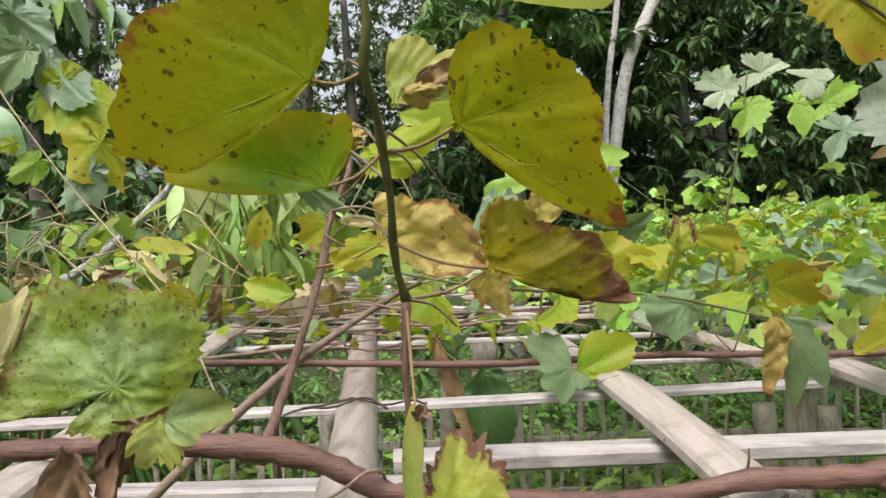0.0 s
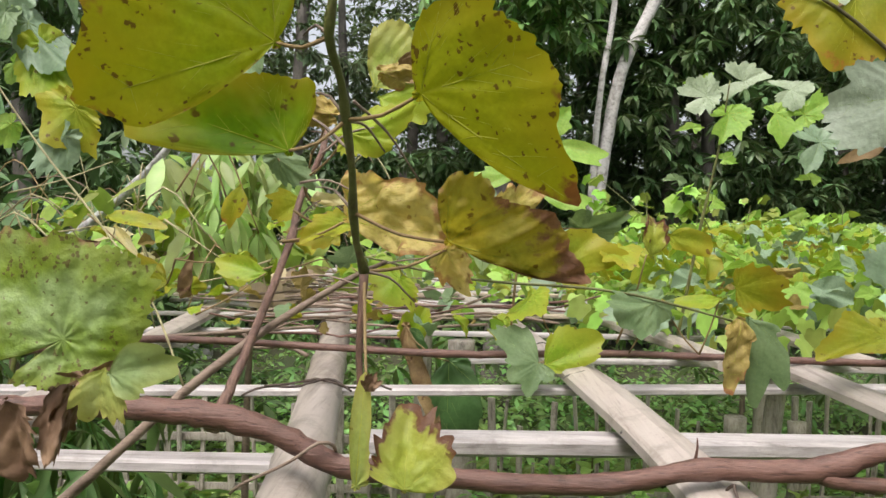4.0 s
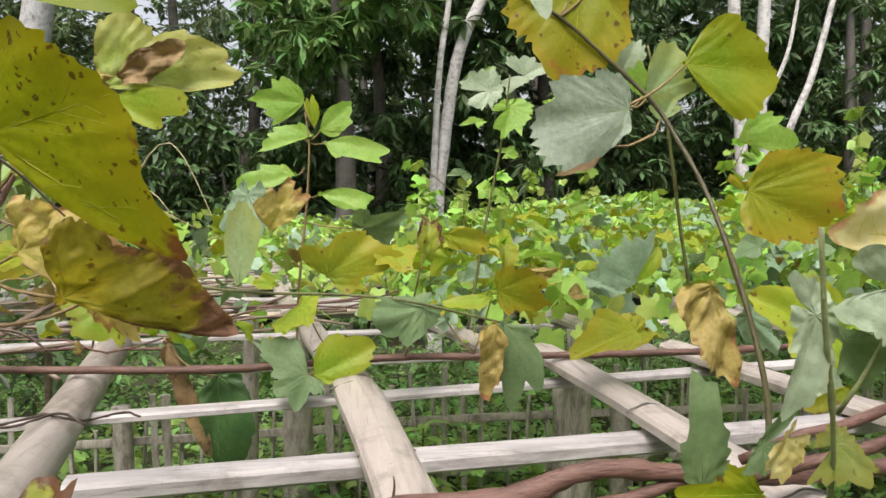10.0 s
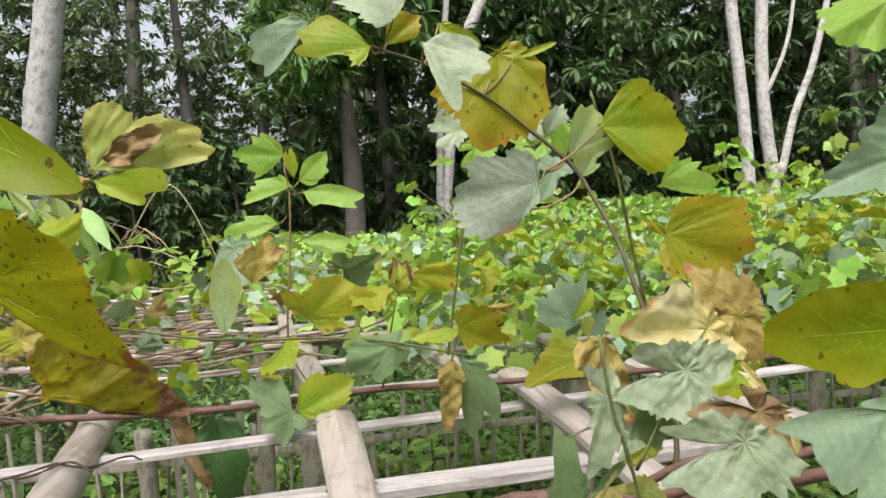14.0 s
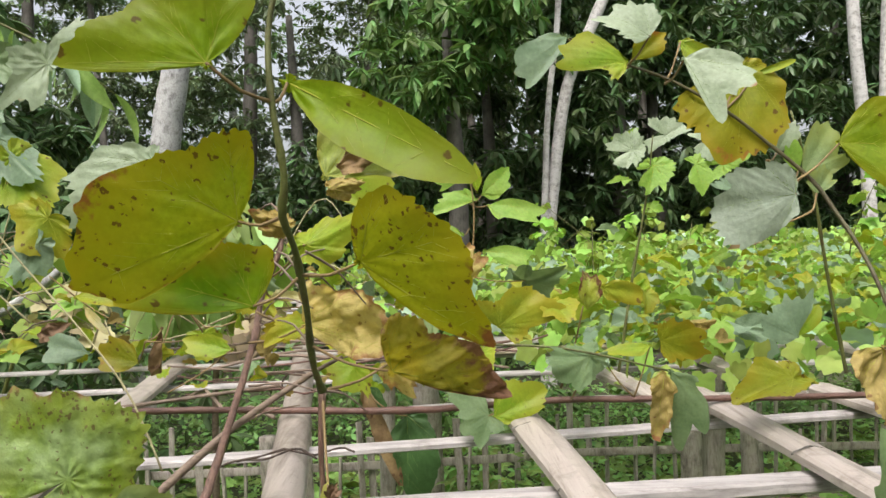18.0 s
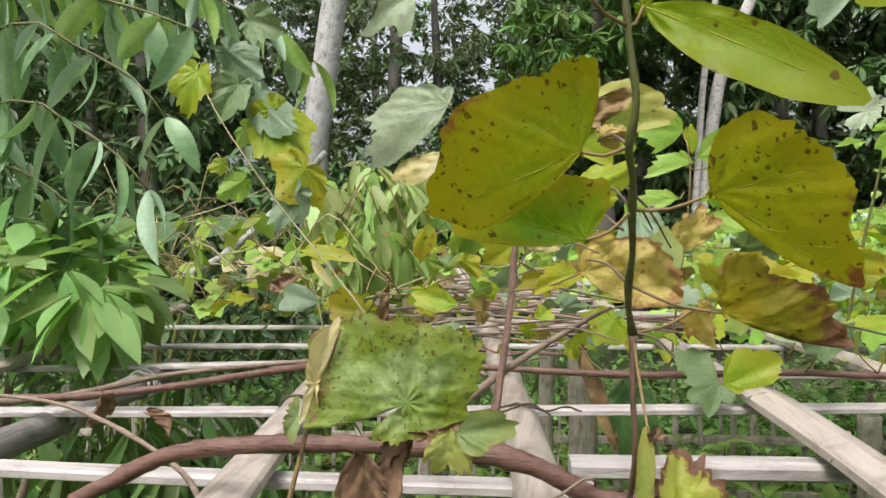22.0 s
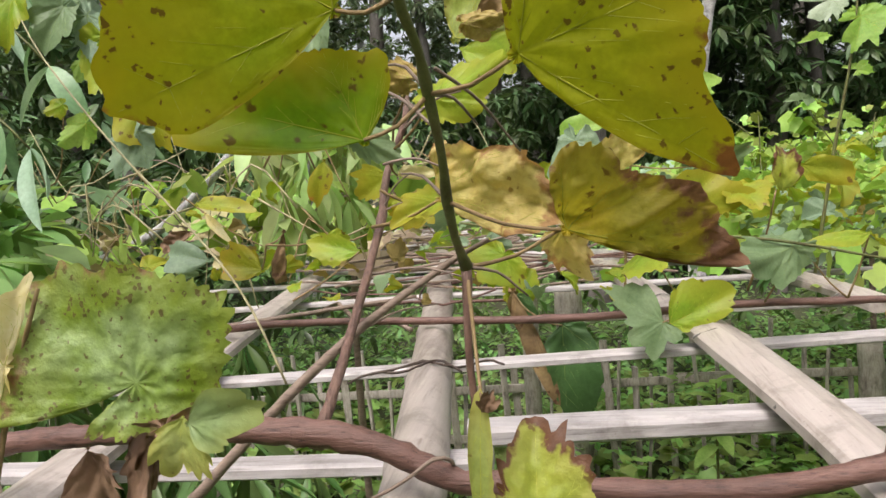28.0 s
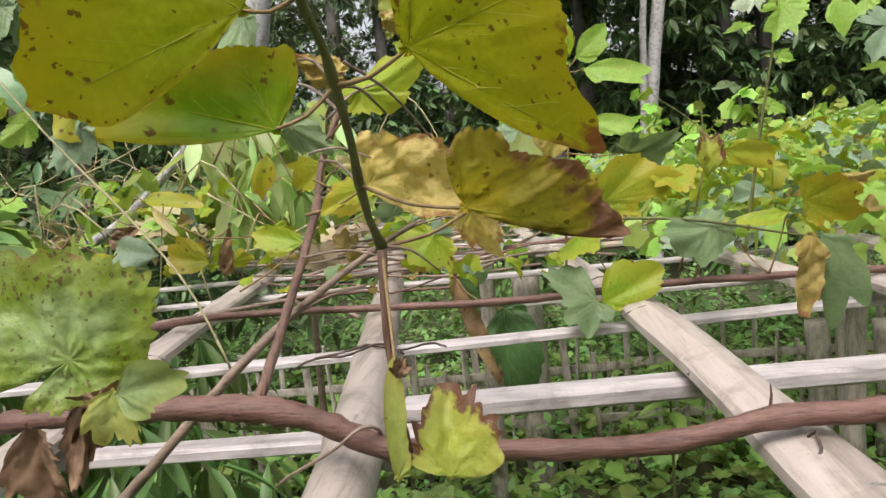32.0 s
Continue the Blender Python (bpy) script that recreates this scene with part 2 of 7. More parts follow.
def wood_mat(name, c1, c2, dark, scale=8.0, stretch=(1, 14, 1), stain=0.5, rough=0.65, bump_k=0.4, bump_d=0.003):
    m, n, l = node_mat(name)
    b = n["Principled BSDF"]
    v = local_vector(n, l)
    mp = n.new("ShaderNodeMapping")
    mp.inputs["Scale"].default_value = tuple(1.0 / s for s in stretch)
    l.new(v, mp.inputs["Vector"])
    g = noise_tex(n, l, mp.outputs["Vector"], scale * 14, 5, 0.65)
    col = ramp(n, l, g, [(0.30, c1), (0.44, tuple(0.35 * p + 0.65 * q for p, q in zip(c1, c2))), (0.75, c2)])
    mp2 = n.new("ShaderNodeMapping")
    mp2.inputs["Scale"].default_value = tuple(1.0 / (0.5 + 0.5 * s) for s in stretch)
    l.new(v, mp2.inputs["Vector"])
    st = noise_tex(n, l, mp2.outputs["Vector"], scale * 2.2, 6, 0.68)
    col = mix_col(n, l, calc(n, l, "MULTIPLY", ramp(n, l, st, [(0.50, (0, 0, 0)), (0.68, (1, 1, 1))]), stain), col, dark)
    dirt = noise_tex(n, l, v, scale * 1.1, 7, 0.7)
    col = mix_col(n, l, 1.0, col, ramp(n, l, dirt, [(0.36, (0.62, 0.60, 0.57)), (0.48, (0.94, 0.93, 0.92)), (0.70, (1.0, 1.0, 1.0))]), "MULTIPLY")
    specks = noise_tex(n, l, v, scale * 26, 3, 0.6)
    col = mix_col(n, l, calc(n, l, "MULTIPLY", ramp(n, l, specks, [(0.64, (0, 0, 0)), (0.72, (1, 1, 1))]), 0.55 * stain), col, dark)
    l.new(col, b.inputs["Base Color"])
    b.inputs["Roughness"].default_value = rough
    bump = n.new("ShaderNodeBump")
    bump.inputs["Strength"].default_value, bump.inputs["Distance"].default_value = bump_k, bump_d
    l.new(g, bump.inputs["Height"])
    l.new(bump.outputs["Normal"], b.inputs["Normal"])
    return m


BAMBOO = wood_mat("bamboo_dry", (0.27, 0.22, 0.185), (0.52, 0.46, 0.415), (0.15, 0.12, 0.095), stretch=(1, 22, 1), stain=0.75, rough=0.42)
LATH = wood_mat("lath_weathered", (0.24, 0.215, 0.205), (0.60, 0.56, 0.545), (0.17, 0.15, 0.14), stretch=(22, 1, 1), stain=0.75, rough=0.5)
LATH_OLD = wood_mat("lath_grey", (0.34, 0.27, 0.20), (0.50, 0.42, 0.33), (0.16, 0.12, 0.08), stretch=(14, 1, 1), stain=0.6)
BAMBOO_OLD = wood_mat("bamboo_grey", (0.10, 0.095, 0.085), (0.27, 0.255, 0.23), (0.045, 0.04, 0.03), stain=0.6)
BARK = wood_mat("vine_bark", (0.038, 0.016, 0.012), (0.215, 0.112, 0.084), (0.04, 0.017, 0.013), scale=24, stretch=(8, 1, 1), stain=0.6, rough=0.5, bump_k=0.6, bump_d=0.003)
BARK_UP = wood_mat("cane_bark", (0.06, 0.026, 0.018), (0.24, 0.14, 0.10), (0.05, 0.022, 0.016), scale=24, stretch=(1, 3, 8), stain=0.65, rough=0.5, bump_k=1.0, bump_d=0.003)
CANE = wood_mat("cane_brown", (0.13, 0.088, 0.066), (0.30, 0.225, 0.17), (0.09, 0.055, 0.038), scale=18, stretch=(6, 1, 1), stain=0.5)
STEM = wood_mat("stem_green", (0.085, 0.105, 0.024), (0.14, 0.15, 0.04), (0.07, 0.035, 0.016), scale=20, stain=0.75, rough=0.5)
STEM_PALE = wood_mat("stem_pale", (0.20, 0.25, 0.09), (0.31, 0.35, 0.15), (0.15, 0.11, 0.05), scale=20, stain=0.5, rough=0.5)
STEM_DARK = wood_mat("stem_dark", (0.055, 0.05, 0.022), (0.115, 0.10, 0.04), (0.05, 0.025, 0.014), scale=20, stain=0.7, rough=0.5)
SHOOT = wood_mat("shoot_red", (0.22, 0.14, 0.06), (0.30, 0.21, 0.09), (0.13, 0.06, 0.035), scale=20, stain=0.5)
STRAW = wood_mat("stalk_straw", (0.34, 0.30, 0.16), (0.46, 0.41, 0.23), (0.20, 0.17, 0.09), scale=20, stain=0.5)
STAKE = wood_mat("stake_weathered", (0.26, 0.23, 0.195), (0.52, 0.47, 0.41), (0.10, 0.085, 0.065), scale=10, stretch=(1, 1, 6), stain=0.75, bump_k=0.8, bump_d=0.008)
WHITE_BARK = wood_mat("bark_white", (0.38, 0.36, 0.34), (0.64, 0.62, 0.60), (0.17, 0.155, 0.14), scale=7, stretch=(1, 1, 0.6), stain=0.8, bump_d=0.015)
GREY_BARK = wood_mat("bark_grey", (0.21, 0.205, 0.195), (0.56, 0.56, 0.54), (0.10, 0.095, 0.085), scale=6, stretch=(1, 1, 2), stain=0.75, bump_d=0.02)
DARK_BARK = wood_mat("bark_dark", (0.09, 0.08, 0.07), (0.18, 0.16, 0.14), (0.05, 0.05, 0.04), scale=2.5, stretch=(1, 1, 3), stain=0.6, bump_d=0.015)
WIRE = wood_mat("wire_rusty", (0.05, 0.035, 0.03), (0.10, 0.07, 0.05), (0.04, 0.03, 0.03), scale=30)
TWINE = wood_mat("twine_pale", (0.45, 0.43, 0.40), (0.58, 0.56, 0.52), (0.25, 0.22, 0.20), scale=30)
FOL_DARK = leaf_mat("foliage_dark", (0.070, 0.122, 0.045), (0.125, 0.195, 0.078), glow=0.22, gloss=0.38, scale=2.0, island=True)
FOL_MID = leaf_mat("foliage_mid", (0.11, 0.20, 0.058), (0.185, 0.30, 0.095), glow=0.3, gloss=0.4, scale=2.0, island=True)
# far crowns: distance haze put into the colour as a paler grey-green
FOL_HAZY = leaf_mat("foliage_hazy", (0.13, 0.18, 0.10), (0.22, 0.28, 0.155), glow=0.35, gloss=0.6, scale=2.0, island=True)
FOL_PALE = leaf_mat("foliage_pale", (0.33, 0.46, 0.16), (0.47, 0.57, 0.24), glow=0.5, gloss=0.4, scale=2.0, island=True)
FOL_LIGHT = leaf_mat("foliage_light", (0.22, 0.34, 0.08), (0.32, 0.44, 0.13), glow=0.35, gloss=0.4, scale=2.0, island=True)
FOL_VINE = leaf_mat("foliage_vine", (0.25, 0.41, 0.06), (0.38, 0.50, 0.12), glow=0.4, gloss=0.45, scale=3.0, island=True)
FOL_SILVER = leaf_mat("foliage_silver", (0.26, 0.38, 0.25), (0.34, 0.46, 0.33), glow=0.25, gloss=0.4, scale=3.0, island=True)
FOL_LONG = leaf_mat("foliage_long", (0.15, 0.27, 0.12), (0.25, 0.38, 0.20), glow=0.3, gloss=0.35, scale=2.0, island=True)
FOL_BRIGHT = leaf_mat("foliage_bright", (0.215, 0.375, 0.11), (0.31, 0.475, 0.175), glow=0.45, gloss=0.4, scale=2.0, island=True)
FOL_STRAW = leaf_mat("foliage_straw", (0.34, 0.27, 0.15), (0.46, 0.39, 0.24), glow=0.25, gloss=0.6, scale=3.0, island=True)


def soil_mat():
    m, n, l = node_mat("soil")
    b = n["Principled BSDF"]
    v = local_vector(n, l, False)
    col = ramp(n, l, noise_tex(n, l, v, 0.7, 6, 0.65), [(0.3, (0.04, 0.03, 0.018)), (0.5, (0.05, 0.055, 0.02)), (0.7, (0.035, 0.07, 0.02))])
    col = mix_col(n, l, 0.5, col, ramp(n, l, noise_tex(n, l, v, 18, 4), [(0.3, (0.3, 0.3, 0.3)), (0.7, (0.7, 0.7, 0.7))]), "OVERLAY")
    l.new(col, b.inputs["Base Color"])
    b.inputs["Roughness"].default_value = 0.95
    bump = n.new("ShaderNodeBump")
    bump.inputs["Distance"].default_value = 0.03
    l.new(noise_tex(n, l, v, 9, 5), bump.inputs["Height"])
    l.new(bump.outputs["Normal"], b.inputs["Normal"])
    return m


SOIL = soil_mat()


# ------------------------------------------------------------ builders
def thing(name, at, label, category, group="", kind=""):
    e = new(name)
    e.location = at
    e.empty_display_size = 0.05
    bpy.context.view_layer.update()
    return tagged(e, label, category, group, kind)


def raw(name, verts, faces, material, smooth=True):
    me = bpy.data.meshes.new(name)
    me.from_pydata([tuple(map(float, p)) for p in verts] if not isinstance(verts, np.ndarray) else verts.tolist(), [], faces)
    me.materials.append(material)
    if smooth:
        me.shade_smooth()
    me.update()
    return me


def part(name, me, parent=None, label="", m=None):
    """One mesh as a part, at the world pose m, under its thing or part."""
    ob = new(name, me)
    if parent is not None:
        ob.parent = parent
        up = parent.matrix_basis.copy()
        if parent.parent is not None:
            up = parent.parent.matrix_basis @ up
        ob.matrix_basis = up.inverted() @ (m if m is not None else Matrix())
    elif m is not None:
        ob.matrix_basis = m
    return tagged(ob, label) if label else ob


def smooth_line(pts, step):
    """A Catmull-Rom line through the points, at about even steps."""
    p = np.array(pts, float)
    q = np.vstack([2 * p[0] - p[1], p, 2 * p[-1] - p[-2]])
    out = []
    for i in range(len(p) - 1):
        a, b, c, d = q[i:i + 4]
        n = max(2, int(np.linalg.norm((c - b)[:3]) / step))
        for t in np.linspace(0, 1, n, endpoint=False):
            out.append(0.5 * (2 * b + (c - a) * t + (2 * a - 5 * b + 4 * c - d) * t * t + (3 * b - a - 3 * c + d) * t ** 3))
    return np.array(out + [p[-1]])


def tube(pts, radii, material, sides=8, step=0.03, rough=0.0, knots=0.0, seed=0, name="tube"):
    """A bent rod through pts; radii one per point. rough: uneven skin, knots: swollen joints."""
    r = np.random.default_rng(seed)
    radii = np.broadcast_to(np.asarray(radii, float), (len(pts),))
    line = smooth_line(np.c_[np.array(pts, float), radii], step)
    c, rad = line[:, :3], np.maximum(line[:, 3], 1e-4)
    if rough:
        c = c + r.normal(0, 1, c.shape) * (rad * rough * 0.6)[:, None]
    tan = np.gradient(c, axis=0)
    tan /= np.linalg.norm(tan, axis=1)[:, None] + 1e-9
    ref = np.array([0.31, 0.17, 0.93]) if abs(tan[0][2]) < 0.8 else np.array([1.0, 0.1, 0.0])
    verts = []
    for i in range(len(c)):
        u = np.cross(tan[i], ref)
        u /= np.linalg.norm(u)
        w = np.cross(tan[i], u)
        k = 1 + (knots if knots and r.random() < 0.12 else 0)
        for s in range(sides):
            a = 2 * math.pi * s / sides
            verts.append(c[i] + (u * math.cos(a) + w * math.sin(a)) * rad[i] * k * (1 + rough * r.normal(0, 0.5)))
    faces = [(i * sides + s, i * sides + (s + 1) % sides, (i + 1) * sides + (s + 1) % sides, (i + 1) * sides + s) for i in range(len(c) - 1) for s in range(sides)]
    faces += [tuple(range(sides))[::-1], tuple((len(c) - 1) * sides + s for s in range(sides))]
    return raw(name, np.array(verts), faces, material)


# reach of a grape leaf's margin at 55, 90 and 125 degrees from the tip, right then left
COMPACT = (0.80, 0.52, 0.40, 0.80, 0.52, 0.40)


def leaf_rim(theta, teeth, depth, lobes, r, reach):
    """The margin's reach by angle: five lobes with teeth, narrow at the stalk."""
    a = (theta + math.pi) % (2 * math.pi) - math.pi
    base = np.zeros_like(a)
    if len(reach) == 24:
        base = np.interp(theta % (2 * math.pi), np.radians(np.arange(24) * 15.0), np.array(reach, float), period=2 * math.pi)
        base = np.convolve(np.r_[base[-1:], base, base[:1]], (0.25, 0.5, 0.25), "valid")
        bays = 11 * theta / (2 * math.pi) + 0.25 * np.sin(2 * theta + r.random() * 6) + r.random()
        base = base * (1 + 0.11 * lobes * (1.1 - 2.2 * np.abs(bays % 1.0 - 0.42)))
    for sgn, (p, q, w) in ((1, reach[:3]), (-1, reach[3:])) if len(reach) == 6 else ():
        dip = 1 - 0.22 * lobes
        xs = np.radians([0, 12, 29, 44, 55, 66, 90, 110, 125, 148, 168, 176, 180])
        mid = 0.5 * (1 + p)
        ys = [1.0, 0.95 * (0.75 + 0.25 * mid), mid * dip, 0.5 * (mid * dip + p) + 0.03, p, 0.5 * (p + q) + 0.03, q * (1 - 0.10 * lobes), 0.5 * (q + w), w, 0.8 * w, 0.5 * w, 0.22 * w, 0.04]
        if p < 0.45:
            for q_ in (1, 2, 3):
                g_ = p * math.sin(xs[4]) / (1 - p * math.cos(xs[4]))
                ys[q_] = 1.25 * g_ / (math.sin(xs[q_]) + g_ * math.cos(xs[q_]))
            ys[1] = min(ys[1], 0.95)
        cut = 1 - 0.28 * min(max(lobes - 0.6, 0.0), 0.8)
        for q_ in (3, 5, 7):
            ys[q_] *= cut
        half = np.interp(np.abs(a), xs, ys)
        base = np.where(np.sign(a) * sgn >= 0, half, base)
    warp = theta + 0.10 * np.sin(4 * theta + r.random() * 6) + 0.05 * np.sin(9 * theta + r.random() * 6)
    saw = ((warp * teeth / (2 * math.pi) + r.random()) % 1.0)
    big = 0.65 + 0.35 * np.sin(theta * 2.3 + r.random() * 6) + 0.3 * np.sin(warp * teeth / 3 + r.random() * 6)
    return base * (1 + depth * big * (np.where(saw < 0.68, saw / 0.68, (1 - saw) / 0.32) - 0.5)) * (1 + 0.035 * np.sin(3 * theta + r.random() * 6) + 0.03 * np.sin(7 * theta + r.random() * 6) + 0.02 * np.sin(13 * theta + r.random() * 6))


def leaf_bend(x, y, rim, theta, fold_r, fold_l, bend, ruffle, crumple, r):
    """Flat leaf points (tip along y, reach about 1) bent: folded along the midrib, bowed along it, with a wavy margin."""
    ang = np.radians(np.where(x >= 0, fold_r, fold_l))
    ax = np.abs(x)
    soft = np.clip(ax / 0.12, 0, 1)
    ang = ang * soft
    px, pz = np.sign(x) * ax * np.cos(ang), ax * np.sin(ang)
    k = math.radians(bend) * 1.6
    if abs(k) > 1e-3:
        py, z2 = np.sin(k * y) / k, -(1 - np.cos(k * y)) / k
        c, q, w = math.cos(k / 2), math.sin(k / 2), k / 2 / math.sin(k / 2)
        py, z2 = (py * c - z2 * q) * w, (py * q + z2 * c) * w
    else:
        py, z2 = y, 0 * y
    ph = r.random(4) * 6.28
    wave = ruffle * rim ** 2 * (np.sin(5 * theta + ph[0]) + 0.6 * np.sin(9 * theta + ph[1]))
    sway = 0.022 * np.sin(4.1 * x + 2.3 * y + ph[0]) * rim + 0.016 * np.sin(3.1 * y - 5.3 * x + ph[1])
    if crumple:
        u, v = 6 * x + 2.5 * np.sin(3 * y + ph[1]), 7 * y + 2.2 * np.sin(4 * x + ph[2])
        crease = np.abs(np.sin(u + 0.6 * v)) + np.abs(np.sin(0.9 * v - 1.1 * u + ph[3])) - 1.2 + rim ** 2 * (0.7 * np.abs(np.sin(3.1 * u + v)) + 0.5 * np.abs(np.sin(4.3 * v - 2 * u)) - 0.7)
        sway = sway + 0.9 * crumple * crease
    bump = 0.5 * crumple * (np.sin(11 * x + 7 * y + ph[2]) + np.sin(13 * y - 9 * x + ph[3]) + 0.7 * np.sin(23 * x + 5 * y + ph[0]) * np.cos(19 * y)) if crumple else 0
    quilt = 0.009 * np.sin(19 * np.hypot(x, y) + ph[1]) * np.sin(10 * theta) + 0.006 * np.sin(41 * x + ph[2]) * np.sin(37 * y)
    gap = np.min([np.abs((theta - math.radians(d) + math.pi) % (2 * math.pi) - math.pi) for d in (0, 52, -52, 108, -108)], 0)
    pleat = 0.045 * np.hypot(x, y) * (1 - np.exp(-(gap / 0.2) ** 2))
    return np.stack([px, py, pz + z2 + wave + bump + quilt + sway + pleat], -1)


def leaf_mesh(length, width, fold_r, fold_l, bend, material, seed, rings=8, around=144, teeth=38, depth=0.10, lobes=0.7, ruffle=0.03, crumple=0.0, veins=True, reach_=COMPACT):
    """Blade and vein meshes of one grape leaf, tip along y, right side along x."""
    r = np.random.default_rng(seed)
    th = np.linspace(0, 2 * math.pi, around, endpoint=False)
    reach = leaf_rim(th, teeth, depth, lobes, r, reach_)
    state = r.bit_generator.state

    def bent(x, y, rim, theta):
        r.bit_generator.state = state
        p = leaf_bend(x, y, rim, theta, fold_r, fold_l, bend, ruffle, crumple, r)
        return p * (length * width, length, length)

    fr = np.linspace(0, 1, rings + 1)[1:] ** 0.8
    R, T = np.meshgrid(fr, th, indexing="ij")
    x, y = R * reach * np.sin(T), R * reach * np.cos(T)
    p = bent(x.ravel(), y.ravel(), R.ravel(), T.ravel())
    verts = np.vstack([bent(np.zeros(1), np.zeros(1), np.zeros(1), np.zeros(1)), p])
    faces = [(0, 1 + j, 1 + (j + 1) % around) for j in range(around)]
    for i in range(rings - 1):
        a, b = 1 + i * around, 1 + (i + 1) * around
        faces += [(a + j, b + j, b + (j + 1) % around, a + (j + 1) % around) for j in range(around)]
    blade = raw("blade", verts, faces, material)
    att = blade.attributes.new("rim", "FLOAT", "POINT")
    att.data.foreach_set("value", np.r_[0.0, R.ravel() * (0.62 + 0.38 * np.clip(np.cos(T.ravel()) * 1.3, 0, 1))].astype(np.float32))
    att = blade.attributes.new("edge", "FLOAT", "POINT")
    att.data.foreach_set("value", np.r_[0.0, R.ravel()].astype(np.float32))
    if not veins:
        return blade, None
    vv, vf = [], []

    def vein(a0, r0, a1, r1, w0, w1, n=7):
        s = np.linspace(0, 1, n)
        ax, ay, bx, by = r0 * math.sin(a0), r0 * math.cos(a0), r1 * math.sin(a1), r1 * math.cos(a1)
        xx, yy2 = ax + (bx - ax) * s, ay + (by - ay) * s
        rr, tt = np.hypot(xx, yy2), np.arctan2(xx, yy2)
        edge = np.interp(tt % (2 * math.pi), th, reach, period=2 * math.pi)
        c = bent(xx, yy2, np.clip(rr / np.maximum(edge, 0.05), 0, 1), tt)
        d = np.gradient(c, axis=0)
        d /= np.linalg.norm(d, axis=1)[:, None] + 1e-9
        up = np.cross(np.roll(d, 1, axis=1), d)
        side = np.cross(d, (0, 0, 1.0))
        side /= np.linalg.norm(side, axis=1)[:, None] + 1e-9
        w = (w0 + (w1 - w0) * s)[:, None] * length
        nrm = np.cross(side, d)
        o = len(vv)
        for q in np.stack([c - side * w, c + nrm * w * 0.9, c + side * w, c - nrm * w * 0.9], 1):
            vv.extend(q)
        for i in range(n - 1):
            for k in range(4):
                vf.append((o + 4 * i + k, o + 4 * i + (k + 1) % 4, o + 4 * i + 4 + (k + 1) % 4, o + 4 * i + 4 + k))

    for deg in (0, 52, -52, 108, -108):
        a = math.radians(deg)
        e = float(np.interp(a % (2 * math.pi), th, reach, period=2 * math.pi)) * 0.96
        if e < 0.2:
            continue
        vein(a, 0.01, a, e, 0.0046, 0.0010, 10)
        for k in range(1, 5):
            q = k / 5.2
            for sgn in (1, -1):
                a2 = a + sgn * (0.30 - 0.03 * k)
                e2 = float(np.interp(a2 % (2 * math.pi), th, reach, period=2 * math.pi)) * 0.9
                vein(a, e * q, a2, min(e2, e * q + 0.34), 0.0017, 0.0006, 5)
    if not vv:
        return blade, None
    return blade, raw("venation", np.array(vv), vf, VEIN_DULL if material in (LEAF["pale"], LEAF["dull"], LEAF["dark"], LEAF["palegreen"], LEAF["grey"], LEAF["palelight"], LEAF["palegrey"]) else VEIN)


def frame_of(base, tip, side):
    """The pose of a leaf and its length and half width, from its base, tip and a point on its edge."""
    b, t, s = Vector(base), Vector(tip), Vector(side)
    y = (t - b)
    length = y.length
    y.normalize()
    x = (s - b) - y * (s - b).dot(y)
    half = x.length
    x.normalize()
    z = x.cross(y)
    m = Matrix((x, y, z)).transposed().to_4x4()
    m.translation = b
    return m, length, half


def joined_leaves(name, template, faces, places, material):
    """Many leaves in one mesh: template points, and arrays of 3x4 placings."""
    t = np.asarray(template, float)
    A, c = places
    v = (np.einsum("nij,kj->nki", A, t) + c[:, None, :]).reshape(-1, 3)
    k = len(t)
    f = np.array([q for q in faces], dtype=int)
    allf = (f[None] + (np.arange(len(c)) * k)[:, None, None]).reshape(-1, f.shape[1])
    me = bpy.data.meshes.new(name)
    me.vertices.add(len(v))
    me.vertices.foreach_set("co", v.astype(np.float32).ravel())
    me.loops.add(allf.size)
    me.loops.foreach_set("vertex_index", allf.astype(np.int32).ravel())
    me.polygons.add(len(allf))
    me.polygons.foreach_set("loop_start", np.arange(0, allf.size, f.shape[1], dtype=np.int32))
    me.materials.append(material)
    me.update(calc_edges=True)
    me.validate()
    return me


def turns(direction, up_mix, size, r, wide=1.0):
    """3x3 placings whose y runs along the given directions, with a random twist."""
    d = direction / (np.linalg.norm(direction, axis=1)[:, None] + 1e-9)
    ref = np.stack([r.normal(0, up_mix, len(d)), r.normal(0, up_mix, len(d)), np.ones(len(d))], -1)
    x = np.cross(d, ref)
    x /= np.linalg.norm(x, axis=1)[:, None] + 1e-9
    z = np.cross(x, d)
    return np.stack([x * wide, d, z], -1) * np.asarray(size)[:, None, None]


